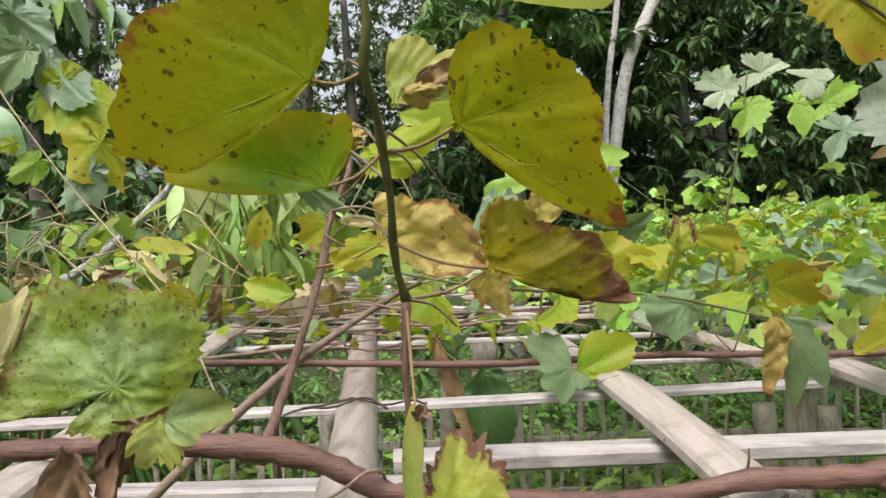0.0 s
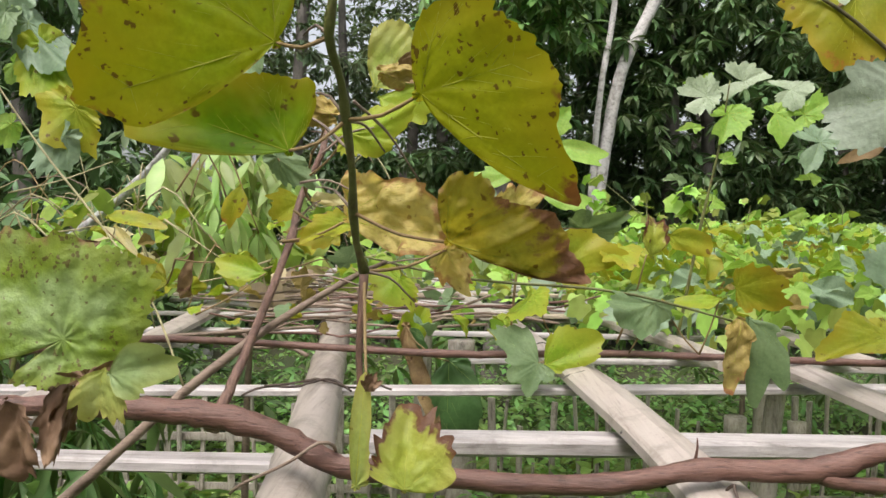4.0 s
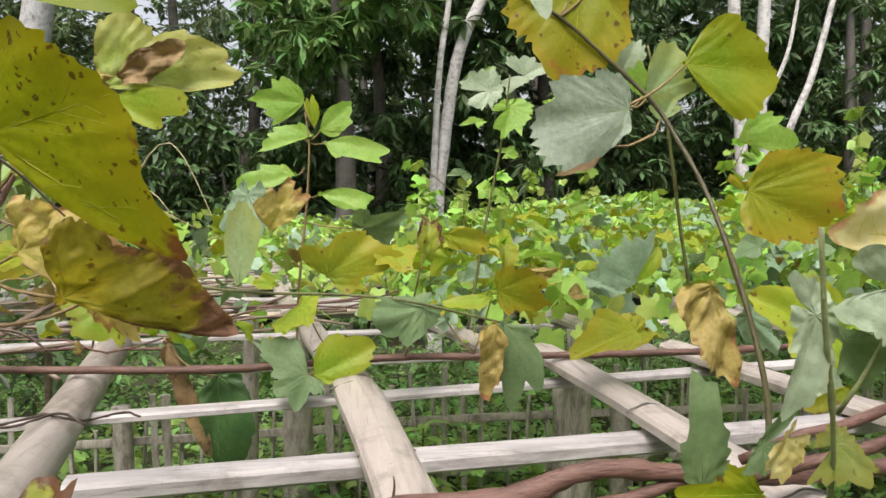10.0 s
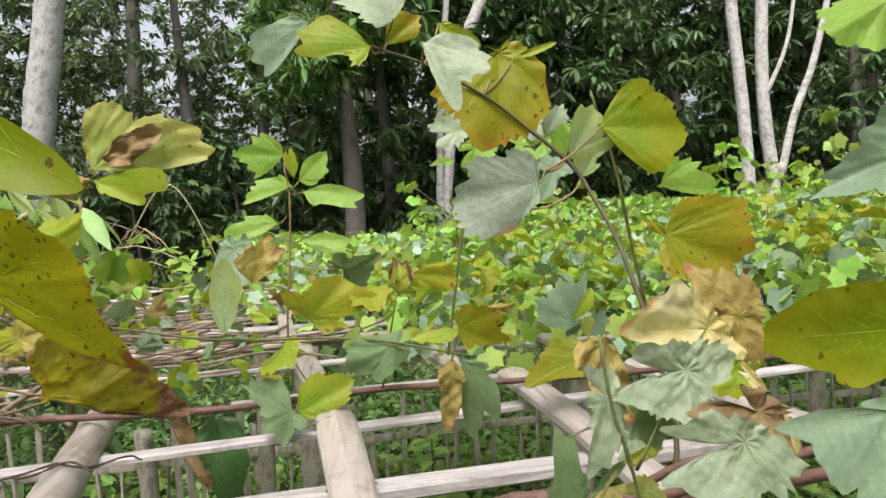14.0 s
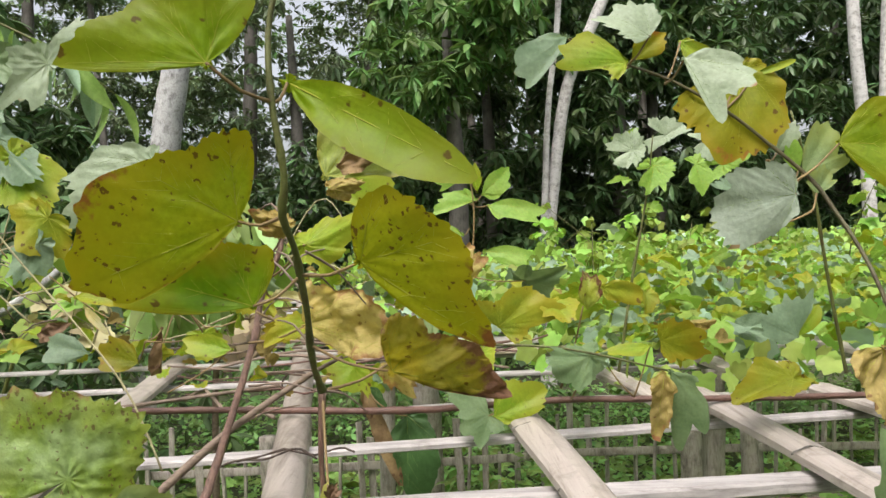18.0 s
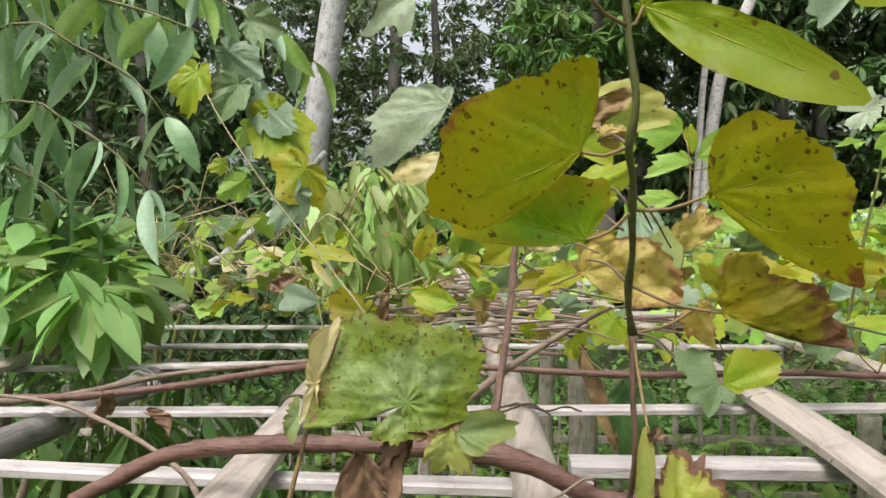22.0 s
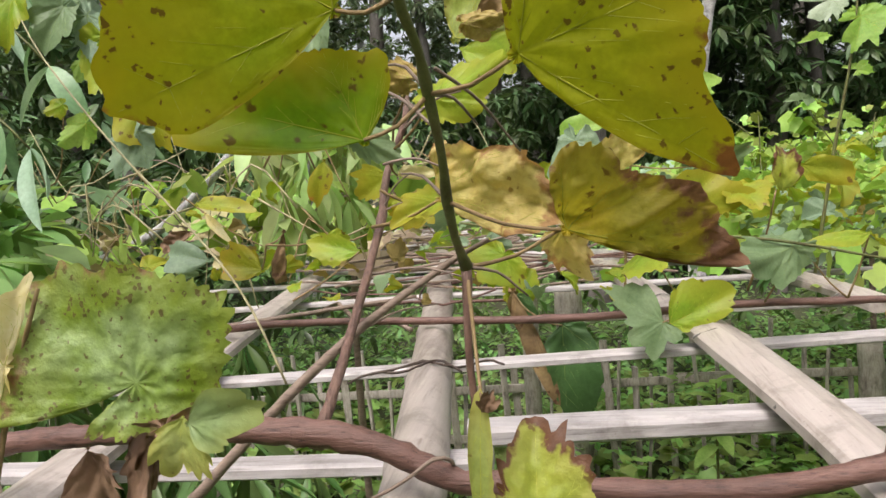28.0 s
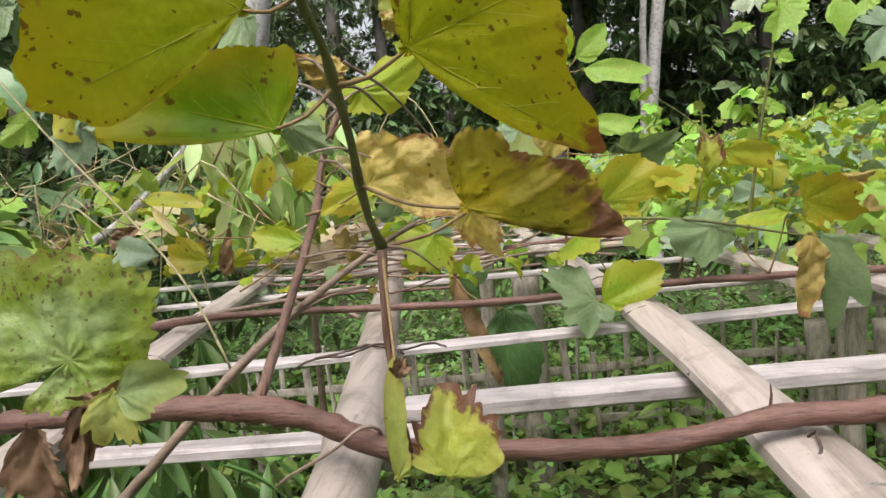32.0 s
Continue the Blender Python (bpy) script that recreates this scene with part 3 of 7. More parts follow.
# a lance-shaped leaf, folded and bowed, one long
LANCE = [(0, 0, 0), (0.10, 0.22, 0.03), (0.15, 0.48, 0.02), (0.10, 0.76, -0.05), (0, 1, -0.16), (-0.10, 0.76, -0.05), (-0.15, 0.48, 0.02), (-0.10, 0.22, 0.03), (0, 0.3, -0.01), (0, 0.7, -0.07)]
LANCE_F = [(0, 1, 8), (1, 2, 8), (2, 9, 8), (2, 3, 9), (3, 4, 9), (4, 5, 9), (5, 6, 9), (6, 8, 9), (6, 7, 8), (7, 0, 8)]
def lance_mesh(length, width, bow, fold, material, seed, n=9):
    """One long pointed leaf with a raised midrib, tip along y."""
    r = np.random.default_rng(seed)
    v, f = [], []
    for i in range(n + 1):
        q = i / n
        w = width * math.sin(math.pi * min(1, q * 0.97 + 0.02)) ** 0.8 * (1 - 0.25 * q)
        a = math.radians(bow) * q
        y, z = length * q * math.cos(a * 0.6), -length * q * math.sin(a * 0.6)
        for sx in (-1, -0.5, 0, 0.5, 1):
            v.append((sx * w, y, z + abs(sx) * w * math.tan(math.radians(fold)) + 0.02 * w * r.normal() - (0.05 * w if sx == 0 else 0)))
    for i in range(n):
        for j in range(4):
            f.append((i * 5 + j, i * 5 + j + 1, i * 5 + j + 6, i * 5 + j + 5))
    return raw("leaf", np.array(v), f, material)


# a small pointed leaf of four faces, one long
KITE = [(0, 0, 0), (0.20, 0.42, 0.05), (0, 1, -0.10), (-0.20, 0.42, 0.05), (0, 0.45, -0.02)]
DIAMOND = [(x * 1.5, y, z) for x, y, z in KITE]
KITE_F = [(0, 1, 4), (1, 2, 4), (2, 3, 4), (3, 0, 4)]
# a broad five-lobed leaf, one long
BROAD = [(0, 0, 0)] + [(0.95 * k * math.sin(a), 0.95 * k * math.cos(a), -0.10 * k * k + 0.05 * math.sin(5 * a)) for a, k in [(radians(d), r_) for d, r_ in ((0, 1.0), (18, 0.8), (36, 0.72), (54, 0.9), (76, 0.74), (96, 0.62), (120, 0.72), (148, 0.55), (172, 0.3), (-172, 0.3), (-148, 0.55), (-120, 0.72), (-96, 0.62), (-76, 0.74), (-54, 0.9), (-36, 0.72), (-18, 0.8))]]
OVAL = [(x * 1.7, y, z) for x, y, z in LANCE]
LEAFY = [(x * 1.3, y, z) for x, y, z in LANCE]
NARROW = [(x * 0.62, y, z) for x, y, z in LANCE]
BROAD_F = [(0, 1 + (i + 1) % 17, 1 + i) for i in range(17)]


def rosettes(centres, per, length, r, droop=0.4, spread=1.0):
    """Leaves in whorls about each centre, hanging a little."""
    n = len(centres) * per
    c = np.repeat(np.asarray(centres), per, axis=0)
    a = r.random(n) * 2 * math.pi
    el = r.normal(-droop, 0.4, n)
    d = np.stack([np.cos(a) * np.cos(el), np.sin(a) * np.cos(el), np.sin(el)], -1)
    size = length * (0.6 + 0.7 * r.random(n))
    return turns(d, 0.35, size, r), c + d * 0.02 * spread


def blob(n, centre, size, r, shell=0.35):
    """Points in an uneven ellipsoid, more of them near its skin."""
    d = r.normal(0, 1, (n, 3))
    d /= np.linalg.norm(d, axis=1)[:, None]
    k = (shell + (1 - shell) * r.random(n)) ** 0.6
    k *= 1 + 0.25 * np.sin(4 * d[:, 0] + 3 * d[:, 2]) * np.cos(5 * d[:, 1])
    return np.asarray(centre) + d * k[:, None] * np.asarray(size)

# ------------------------------------------------------------ ground
def ground_mesh():
    n, half = 90, 70.0
    s = np.linspace(-1, 1, n)
    ax = np.sign(s) * np.abs(s) ** 2.2 * half
    X, Y = np.meshgrid(ax, ax + 6.0, indexing="ij")
    Z = GROUND + 0.06 * np.sin(X * 1.3 + 0.4 * Y) * np.cos(Y * 0.9) + 0.03 * np.sin(X * 4.1) * np.sin(Y * 3.7)
    v = np.stack([X.ravel(), Y.ravel(), Z.ravel()], -1)
    f = [(i * n + j, (i + 1) * n + j, (i + 1) * n + j + 1, i * n + j + 1) for i in range(n - 1) for j in range(n - 1)]
    return raw("ground", v, f, SOIL)


tagged(part("ground", ground_mesh()), "damp brown soil with patches of weeds", "ground", kind="structure")


# ------------------------------------------------------------ the bamboo trellis
def lath_mesh(a, b, width, thick, material, seed, arch=0.2, wob=0.004, flat=0.0):
    """A split bamboo lath from a to b, arched across, with worn edges."""
    r = np.random.default_rng(seed)
    a, b = np.array(a, float), np.array(b, float)
    n = max(6, int(np.linalg.norm(b - a) / 0.09))
    d = (b - a) / np.linalg.norm(b - a)
    s = np.cross(d, (0, 0, 1.0))
    s /= np.linalg.norm(s)
    u = np.cross(s, d)
    w, t = width / 2, thick / 2
    prof = [(-w, -t * 0.6), (-w * 0.98, t * 0.5), (-w * 0.80, t), (0, t + width * arch * 0.3), (w * 0.80, t), (w * 0.98, t * 0.5), (w, -t * 0.6), (w * 0.7, -t), (-w * 0.7, -t)]
    k = len(prof)
    verts, ph = [], r.random(3) * 6
    for i in range(n + 1):
        q = i / n
        c = a + (b - a) * q + u * wob * 1.5 * math.sin(4 * q + ph[0]) + s * wob * 2 * math.sin(3 * q + ph[1])
        g = 1 + 0.05 * math.sin(9 * q + ph[2]) + r.normal(0, 0.015)
        for x, z in prof:
            verts.append(c + s * x * g + u * z)
    faces = [(i * k + j, (i + 1) * k + j, (i + 1) * k + (j + 1) % k, i * k + (j + 1) % k) for i in range(n) for j in range(k)]
    faces += [tuple(range(k)), tuple(n * k + j for j in range(k))[::-1]]
    return raw("lath", np.array(verts), faces, material, smooth=False)


def cane_mesh(pts, radius, material, joint=0.26, seed=0, sides=18):
    """A round bamboo pole with swollen joints."""
    line = smooth_line(np.c_[np.array(pts, float), np.full(len(pts), radius)], 0.02)
    c = line[:, :3]
    run = np.r_[0, np.cumsum(np.linalg.norm(np.diff(c, axis=0), axis=1))]
    near = np.abs((run + 0.11 * seed) % joint - joint / 2)
    rad = radius * (1 + 0.10 * np.exp(-(near / 0.008) ** 2) - 0.05 * np.exp(-((near - 0.014) / 0.005) ** 2))
    tan = np.gradient(c, axis=0)
    verts = []
    for i in range(len(c)):
        u = np.cross(tan[i], (0, 0, 1.0))
        u /= np.linalg.norm(u)
        w = np.cross(u, tan[i])
        w /= np.linalg.norm(w)
        for s in range(sides):
            a = 2 * math.pi * s / sides
            verts.append(c[i] + (u * math.cos(a) + w * math.sin(a)) * rad[i])
    faces = [(i * sides + s, i * sides + (s + 1) % sides, (i + 1) * sides + (s + 1) % sides, (i + 1) * sides + s) for i in range(len(c) - 1) for s in range(sides)]
    faces += [tuple(range(sides))[::-1], tuple((len(c) - 1) * sides + s for s in range(sides))]
    return raw("pole", np.array(verts), faces, material)


trellis = thing("bamboo_trellis", (0.2, 1.5, GROUND), "flat vine trellis of bamboo poles and pale split laths", "trellis")
part("pole", cane_mesh([(-0.005, 0.45, 1.472), (-0.038, 0.78, 1.474), (-0.098, 1.2, 1.476), (-0.158, 1.6, 1.476), (-0.235, 2.1, 1.478), (-0.45, 3.4, 1.48), (-0.75, 5.0, 1.48)], 0.034, BAMBOO, 0.32, 1), trellis, "round straw-coloured bamboo pole")
part("pole", cane_mesh([(-1.06, 0.45, 1.42), (-1.04, 0.80, 1.428), (-1.02, 1.15, 1.434), (-1.03, 1.45, 1.438), (-1.05, 1.72, 1.438)], 0.030, BAMBOO_OLD, 0.34, 2), trellis, "dark weathered bamboo pole")
for k, (a, b, w) in enumerate((
        ((-0.37, 0.35, 1.492), (-0.62, 2.1, 1.495), 0.068),
        ((0.425, 0.45, 1.494), (0.335, 1.36, 1.497), 0.074),
        ((0.322, 1.50, 1.490), (0.235, 2.15, 1.492), 0.066),
        ((0.80, 0.62, 1.497), (0.735, 1.50, 1.500), 0.066),
        ((0.655, 1.46, 1.490), (0.56, 2.2, 1.492), 0.060),
        ((1.19, 0.8, 1.492), (1.03, 1.52, 1.494), 0.064),
        ((0.98, 1.55, 1.490), (0.84, 2.6, 1.492), 0.060),
        ((1.60, 0.9, 1.492), (1.30, 2.6, 1.494), 0.060),
        ((-1.30, 0.8, 1.480), (-1.55, 2.7, 1.485), 0.060),
        ((0.20, 2.2, 1.488), (0.0, 4.2, 1.490), 0.060),
        ((-0.66, 2.2, 1.488), (-0.95, 4.2, 1.490), 0.060))):
    rafter = part("rafter", lath_mesh(a, b, w * 0.96, 0.022, BAMBOO, 40 + k, 0.30), trellis, "split bamboo rafter, rounded side up")
    va, vb = np.array(a), np.array(b)
    for q in np.arange(0.10 + 0.05 * (k % 3), 1.0, 0.34 / np.linalg.norm(vb - va)):
        mid = va + (vb - va) * q
        ring = [(mid[0] + w * s_ * 0.5, mid[1] + 0.006 * s_, mid[2] + h_) for s_, h_ in ((-0.98, 0.004), (-0.8, 0.0085), (-0.4, 0.0085 + w * 0.055), (0, 0.0085 + w * 0.105), (0.4, 0.0085 + w * 0.055), (0.8, 0.0085), (0.98, 0.004))]
        part("node_ring", tube(ring, 0.0016, BAMBOO_OLD, 5, 0.01, 0.15, 0, k, "node_ring"), rafter)
for k, (a, b, w, t) in enumerate((
        ((-0.005, 0.946, 1.464), (1.7, 1.142, 1.468), 0.044, 0.026),
        ((-1.7, 0.862, 1.460), (0.03, 0.896, 1.458), 0.040, 0.018),
        ((-1.7, 1.102, 1.464), (1.8, 1.500, 1.468), 0.040, 0.014),
        ((-2.2, 1.48, 1.466), (-0.52, 1.690, 1.466), 0.036, 0.012),
        ((-1.7, 1.875, 1.466), (1.9, 2.03, 1.468), 0.036, 0.012),
        ((0.1, 1.66, 1.452), (1.2, 1.70, 1.454), 0.026, 0.012),
        ((-1.9, 2.26, 1.466), (1.6, 2.32, 1.468), 0.036, 0.012))):
    part("lath", lath_mesh(a, b, w, t, LATH, 60 + k, 0.05), trellis, "pale weathered wooden lath")
for k in range(16):
    y = 2.34 + 0.16 * k
    x0, x1 = -0.95 + 0.25 * rng.random() - 0.04 * k, 0.45 + 0.5 * rng.random()
    part("lath", lath_mesh((x0, y + 0.03 * rng.normal(), 1.475), (x1, y + 0.06 * rng.normal(), 1.480), 0.046 + 0.022 * rng.random(), 0.012, LATH if k % 4 else LATH_OLD, 80 + k, 0.1, 0.008), trellis)
for k, (x, y, rad, lean, top) in enumerate(((1.02, 2.12, 0.028, 0.10, 1.46), (-1.03, 1.0, 0.045, 0.0, 1.40), (1.55, 1.3, 0.045, 0.0, 1.46), (-0.1, 4.0, 0.045, 0.05, 1.46), (-0.15, 0.3, 0.05, 0.0, 1.43), (1.4, 3.2, 0.05, 0.0, 1.46))):
    part("post", tube([(x - lean, y, GROUND - 0.1), (x - lean * 0.5, y + 0.01, 0.6), (x, y, top)], [rad * 1.1, rad, rad * 0.95], STAKE, 10, 0.08, 0.06, 0, k, "post"), trellis, "weathered grey wooden post")


def coil(c, axis, radius, loops, thick, material, seed, length=0.02):
    """Wire wound round a pole."""
    r = np.random.default_rng(seed)
    d = np.array(axis, float) / np.linalg.norm(axis)
    u = np.cross(d, (0, 0, 1.0))
    u /= np.linalg.norm(u)
    w = np.cross(u, d)
    pts = []
    for i in range(loops * 10 + 1):
        a = 2 * math.pi * i / 10
        q = i / (loops * 10)
        pts.append(np.array(c) + (u * math.cos(a) + w * math.sin(a)) * (radius + 0.003 * r.random()) + d * length * (q - 0.5) + d * 0.004 * r.normal())
    return tube(pts, thick, material, 5, 0.02, 0.1, 0, seed, "wire")


part("wire_tie", tube([(-0.161, 1.079, 1.512), (-0.126, 1.104, 1.512), (-0.095, 1.137, 1.512), (-0.062, 1.116, 1.512)], 0.0022, WIRE, 5, 0.01, 0.3, 0, 3), trellis, "twisted rusty wire")
part("wire_tie", tube([(-0.062, 1.116, 1.512), (-0.042, 1.142, 1.500), (-0.010, 1.226, 1.487), (0.018, 1.210, 1.484)], 0.002, WIRE, 5, 0.01, 0.3, 0, 5), trellis, "twisted rusty wire")
part("wire_tie", tube([(-0.205, 1.109, 1.490), (-0.169, 1.105, 1.505), (-0.114, 1.088, 1.511), (-0.073, 1.133, 1.514), (-0.035, 1.124, 1.498)], 0.002, WIRE, 5, 0.01, 0.3, 0, 6), trellis, "twisted rusty wire")
part("wire_tie", coil((-1.02, 1.21, 1.434), (0.02, 1, 0), 0.033, 1, 0.003, TWINE, 4), trellis, "pale plastic twine")
part("wire_tie", coil((-1.03, 1.53, 1.438), (-0.05, 1, 0), 0.033, 3, 0.003, TWINE, 8, 0.05), trellis, "pale plastic twine")
part("wire_tie", coil((-0.485, 1.12, 1.49), (-0.14, 1, 0), 0.030, 2, 0.002, WIRE, 9), trellis, "twisted rusty wire")
part("wire_tie", coil((-0.21, 1.88, 1.478), (-0.14, 1, 0), 0.037, 2, 0.0022, WIRE, 13), trellis, "twisted rusty wire")
part("wire_tie", coil((0.40, 0.66, 1.505), (1, 0.1, 0.0), 0.016, 1, 0.0016, WIRE, 10), trellis, "twisted rusty wire")

# ------------------------------------------------------------ the near grapevine
vine = thing("grapevine", (-0.1, 0.7, DECK), "old grapevine with yellowing spotted leaves climbing over the trellis", "vine")
part("branch", tube([(-0.60, 0.66, 1.498), (-0.55, 0.67, 1.522), (-0.486, 0.68, 1.552), (-0.401, 0.68, 1.567), (-0.30, 0.68, 1.573), (-0.19, 0.68, 1.574), (-0.095, 0.68, 1.569), (-0.03, 0.68, 1.551), (0.03, 0.68, 1.523), (0.12, 0.68, 1.516), (0.264, 0.68, 1.513), (0.369, 0.68, 1.531), (0.476, 0.68, 1.534), (0.557, 0.68, 1.556), (0.657, 0.68, 1.546), (0.80, 0.70, 1.53), (1.1, 0.74, 1.53)],
     [0.009, 0.0098, 0.0102, 0.0105, 0.0102, 0.0105, 0.0125, 0.0108, 0.0105, 0.0098, 0.0095, 0.0098, 0.0112, 0.0092, 0.0088, 0.0085, 0.0085], BARK, 14, 0.010, 0.10, 0.16, 1, "branch"), vine, "thick red-brown woody branch")
part("branch", tube([(0.47, 0.68, 1.532), (0.52, 0.675, 1.523), (0.585, 0.675, 1.527), (0.646, 0.68, 1.539), (0.72, 0.69, 1.535)], [0.0082, 0.007, 0.0064, 0.0062, 0.0055], BARK, 10, 0.012, 0.06, 0.2, 2, "branch"), vine, "red-brown woody branch")
part("branch", tube([(-0.105, 0.690, 1.552), (-0.096, 0.716, 1.585), (-0.088, 0.800, 1.650), (-0.085, 0.870, 1.700), (-0.083, 0.930, 1.748), (-0.081, 0.960, 1.792), (-0.056, 0.980, 1.859), (-0.058, 1.000, 1.898), (-0.048, 1.000, 1.909)], [0.0085, 0.0056, 0.0050, 0.0048, 0.0054, 0.0046, 0.0046, 0.0042, 0.003], BARK_UP, 9, 0.012, 0.08, 0.25, 3, "branch"), vine, "brown cane with peeling bark")
part("branch", tube([(-0.33, 0.78, 1.42), (-0.286, 0.79, 1.459), (-0.188, 0.80, 1.552), (-0.098, 0.82, 1.627), (0.0, 0.83, 1.69), (0.05, 0.84, 1.716)], [0.007, 0.0065, 0.006, 0.005, 0.0035, 0.002], CANE, 8, 0.015, 0.08, 0.2, 4, "branch"), vine, "thin brown cane")
part("stem", tube([(0.055, 0.640, 1.535), (0.058, 0.600, 1.600), (0.056, 0.598, 1.655), (0.057, 0.613, 1.717)], [0.0034, 0.003, 0.0029, 0.0042], BARK_UP, 9, 0.01, 0.08, 0.2, 6, "stem"), vine, "brown woody foot of the upright stem")
part("stem", tube([(0.057, 0.613, 1.717), (0.052, 0.600, 1.742), (0.051, 0.586, 1.768), (0.053, 0.565, 1.800), (0.051, 0.545, 1.839), (0.050, 0.525, 1.866), (0.045, 0.503, 1.893), (0.050, 0.490, 1.928), (0.043, 0.485, 1.989), (0.041, 0.490, 2.048), (0.052, 0.490, 2.102)], [0.0044, 0.0031, 0.0042, 0.003, 0.004, 0.003, 0.0038, 0.0032, 0.003, 0.0028, 0.002], STEM, 9, 0.01, 0.05, 0.2, 5, "stem"), vine, "upright green-brown stem with swollen joints")
part("shoot", tube([(0.559, 0.355, 1.795), (0.564, 0.36, 1.767), (0.57, 0.365, 1.74), (0.585, 0.38, 1.70), (0.601, 0.40, 1.651), (0.62, 0.44, 1.60), (0.65, 0.55, 1.54)], [0.0016, 0.0013, 0.0016, 0.0014, 0.0016, 0.002, 0.003], STEM_PALE, 8, 0.012, 0.08, 0.5, 31, "shoot"), vine, "green shoot with a cut tip")
part("shoot", tube([(0.612, 0.37, 1.742), (0.604, 0.371, 1.726), (0.597, 0.375, 1.709), (0.592, 0.385, 1.69)], [0.0011, 0.0012, 0.0013, 0.0015], STEM_PALE, 7, 0.012, 0.05, 0, 32, "shoot"), vine)
part("branch", tube([(0.69, 0.66, 1.545), (0.743, 0.62, 1.574), (0.776, 0.615, 1.581), (0.809, 0.62, 1.587), (0.848, 0.62, 1.594), (0.95, 0.63, 1.602)], [0.0065, 0.0062, 0.006, 0.006, 0.0058, 0.0055], BARK, 10, 0.012, 0.06, 0.2, 33, "branch"), vine, "dark brown woody branch")
part("branch", tube([(0.70, 0.67, 1.56), (0.744, 0.64, 1.593), (0.778, 0.64, 1.597), (0.812, 0.64, 1.607), (0.847, 0.65, 1.613), (0.93, 0.68, 1.62)], [0.005, 0.005, 0.005, 0.0055, 0.005, 0.0045], BARK, 10, 0.012, 0.06, 0.2, 34, "branch"), vine, "dark brown woody branch")
part("shoot", tube([(0.784, 0.75, 1.49), (0.784, 0.76, 1.536), (0.791, 0.77, 1.571), (0.789, 0.78, 1.619), (0.785, 0.80, 1.674), (0.779, 0.82, 1.724), (0.769, 0.84, 1.777), (0.760, 0.87, 1.831), (0.742, 0.90, 1.886), (0.718, 0.92, 1.934), (0.651, 0.93, 1.998), (0.599, 0.93, 2.039), (0.52, 0.93, 2.085), (0.44, 0.92, 2.113), (0.37, 0.92, 2.15)], [0.0036, 0.0036, 0.0036, 0.0034, 0.0033, 0.0032, 0.003, 0.0029, 0.0028, 0.0030, 0.0025, 0.0024, 0.0021, 0.0018, 0.0013], STEM_DARK, 9, 0.012, 0.05, 0.25, 7, "shoot"), vine, "long arching green-brown shoot")
part("shoot", tube([(0.235, 1.66, 1.50), (0.245, 1.64, 1.65), (0.262, 1.625, 1.80), (0.27, 1.62, 1.93), (0.262, 1.62, 2.0)], [0.003, 0.0028, 0.0024, 0.002, 0.001], SHOOT, 7, 0.02, 0.05, 0.2, 8, "shoot"), vine)
part("branch", tube([(-1.5, 1.05, 1.52), (-0.95, 1.15, 1.50), (-0.534, 1.353, 1.528), (-0.338, 1.395, 1.528), (0.098, 1.365, 1.520), (0.416, 1.402, 1.522), (0.587, 1.372, 1.525), (0.96, 1.32, 1.53), (1.5, 1.36, 1.53)], [0.008, 0.008, 0.0075, 0.007, 0.007, 0.007, 0.0065, 0.0065, 0.006], BARK, 9, 0.02, 0.07, 0.15, 9, "branch"), vine, "dark brown woody branch")
part("branch", tube([(-1.45, 0.95, 1.53), (-1.02, 1.12, 1.50), (-0.85, 1.38, 1.50), (-0.55, 1.52, 1.51), (-0.2, 1.62, 1.53)], [0.0065, 0.0065, 0.006, 0.005, 0.004], CANE, 9, 0.02, 0.07, 0.15, 10, "branch"), vine, "dark brown woody branch")
part("shoot", tube([(-1.25, 0.98, 1.55), (-0.90, 0.96, 1.545), (-0.72, 0.90, 1.53), (-0.52, 0.78, 1.495), (-0.44, 0.68, 1.46), (-0.41, 0.62, 1.42)], [0.0032, 0.0034, 0.0036, 0.004, 0.0042, 0.0042], CANE, 8, 0.02, 0.05, 0.2, 11, "shoot"), vine, "thin reddish cane")
part("shoot", tube([(-0.21, 0.50, 1.735), (-0.235, 0.49, 1.66), (-0.262, 0.48, 1.56), (-0.30, 0.47, 1.45)], [0.0014, 0.002, 0.0024, 0.0026], SHOOT, 7, 0.02, 0.05, 0.1, 12, "shoot"), vine)
part("shoot", tube([(-0.589, 1.020, 2.042), (-0.548, 1.000, 1.982), (-0.465, 1.000, 1.863), (-0.380, 1.000, 1.759), (-0.306, 0.990, 1.665), (-0.270, 0.980, 1.598), (-0.242, 0.970, 1.532)], [0.001, 0.0012, 0.0014, 0.0015, 0.0016, 0.0017, 0.0017], STRAW, 7, 0.03, 0.05, 0.2, 13, "shoot"), vine, "slanting pale shoot")
part("shoot", tube([(1.05, 1.45, 1.55), (1.0, 1.42, 1.75), (0.95, 1.38, 1.95), (0.90, 1.36, 2.1)], [0.004, 0.0036, 0.003, 0.002], STEM, 7, 0.03, 0.05, 0.2, 14, "shoot"), vine)
part("shoot", tube([(-0.05, 1.33, 1.70), (0.15, 1.30, 1.665), (0.40, 1.28, 1.65), (0.62, 1.26, 1.60)], [0.002, 0.0025, 0.0025, 0.002], STEM, 7, 0.03, 0.05, 0.2, 15, "shoot"), vine)
part("shoot", tube([(0.49, 1.46, 1.71), (0.47, 1.47, 1.62), (0.44, 1.48, 1.53)], [0.0015, 0.002, 0.0025], SHOOT, 6, 0.03, 0.05, 0, 16, "shoot"), vine)

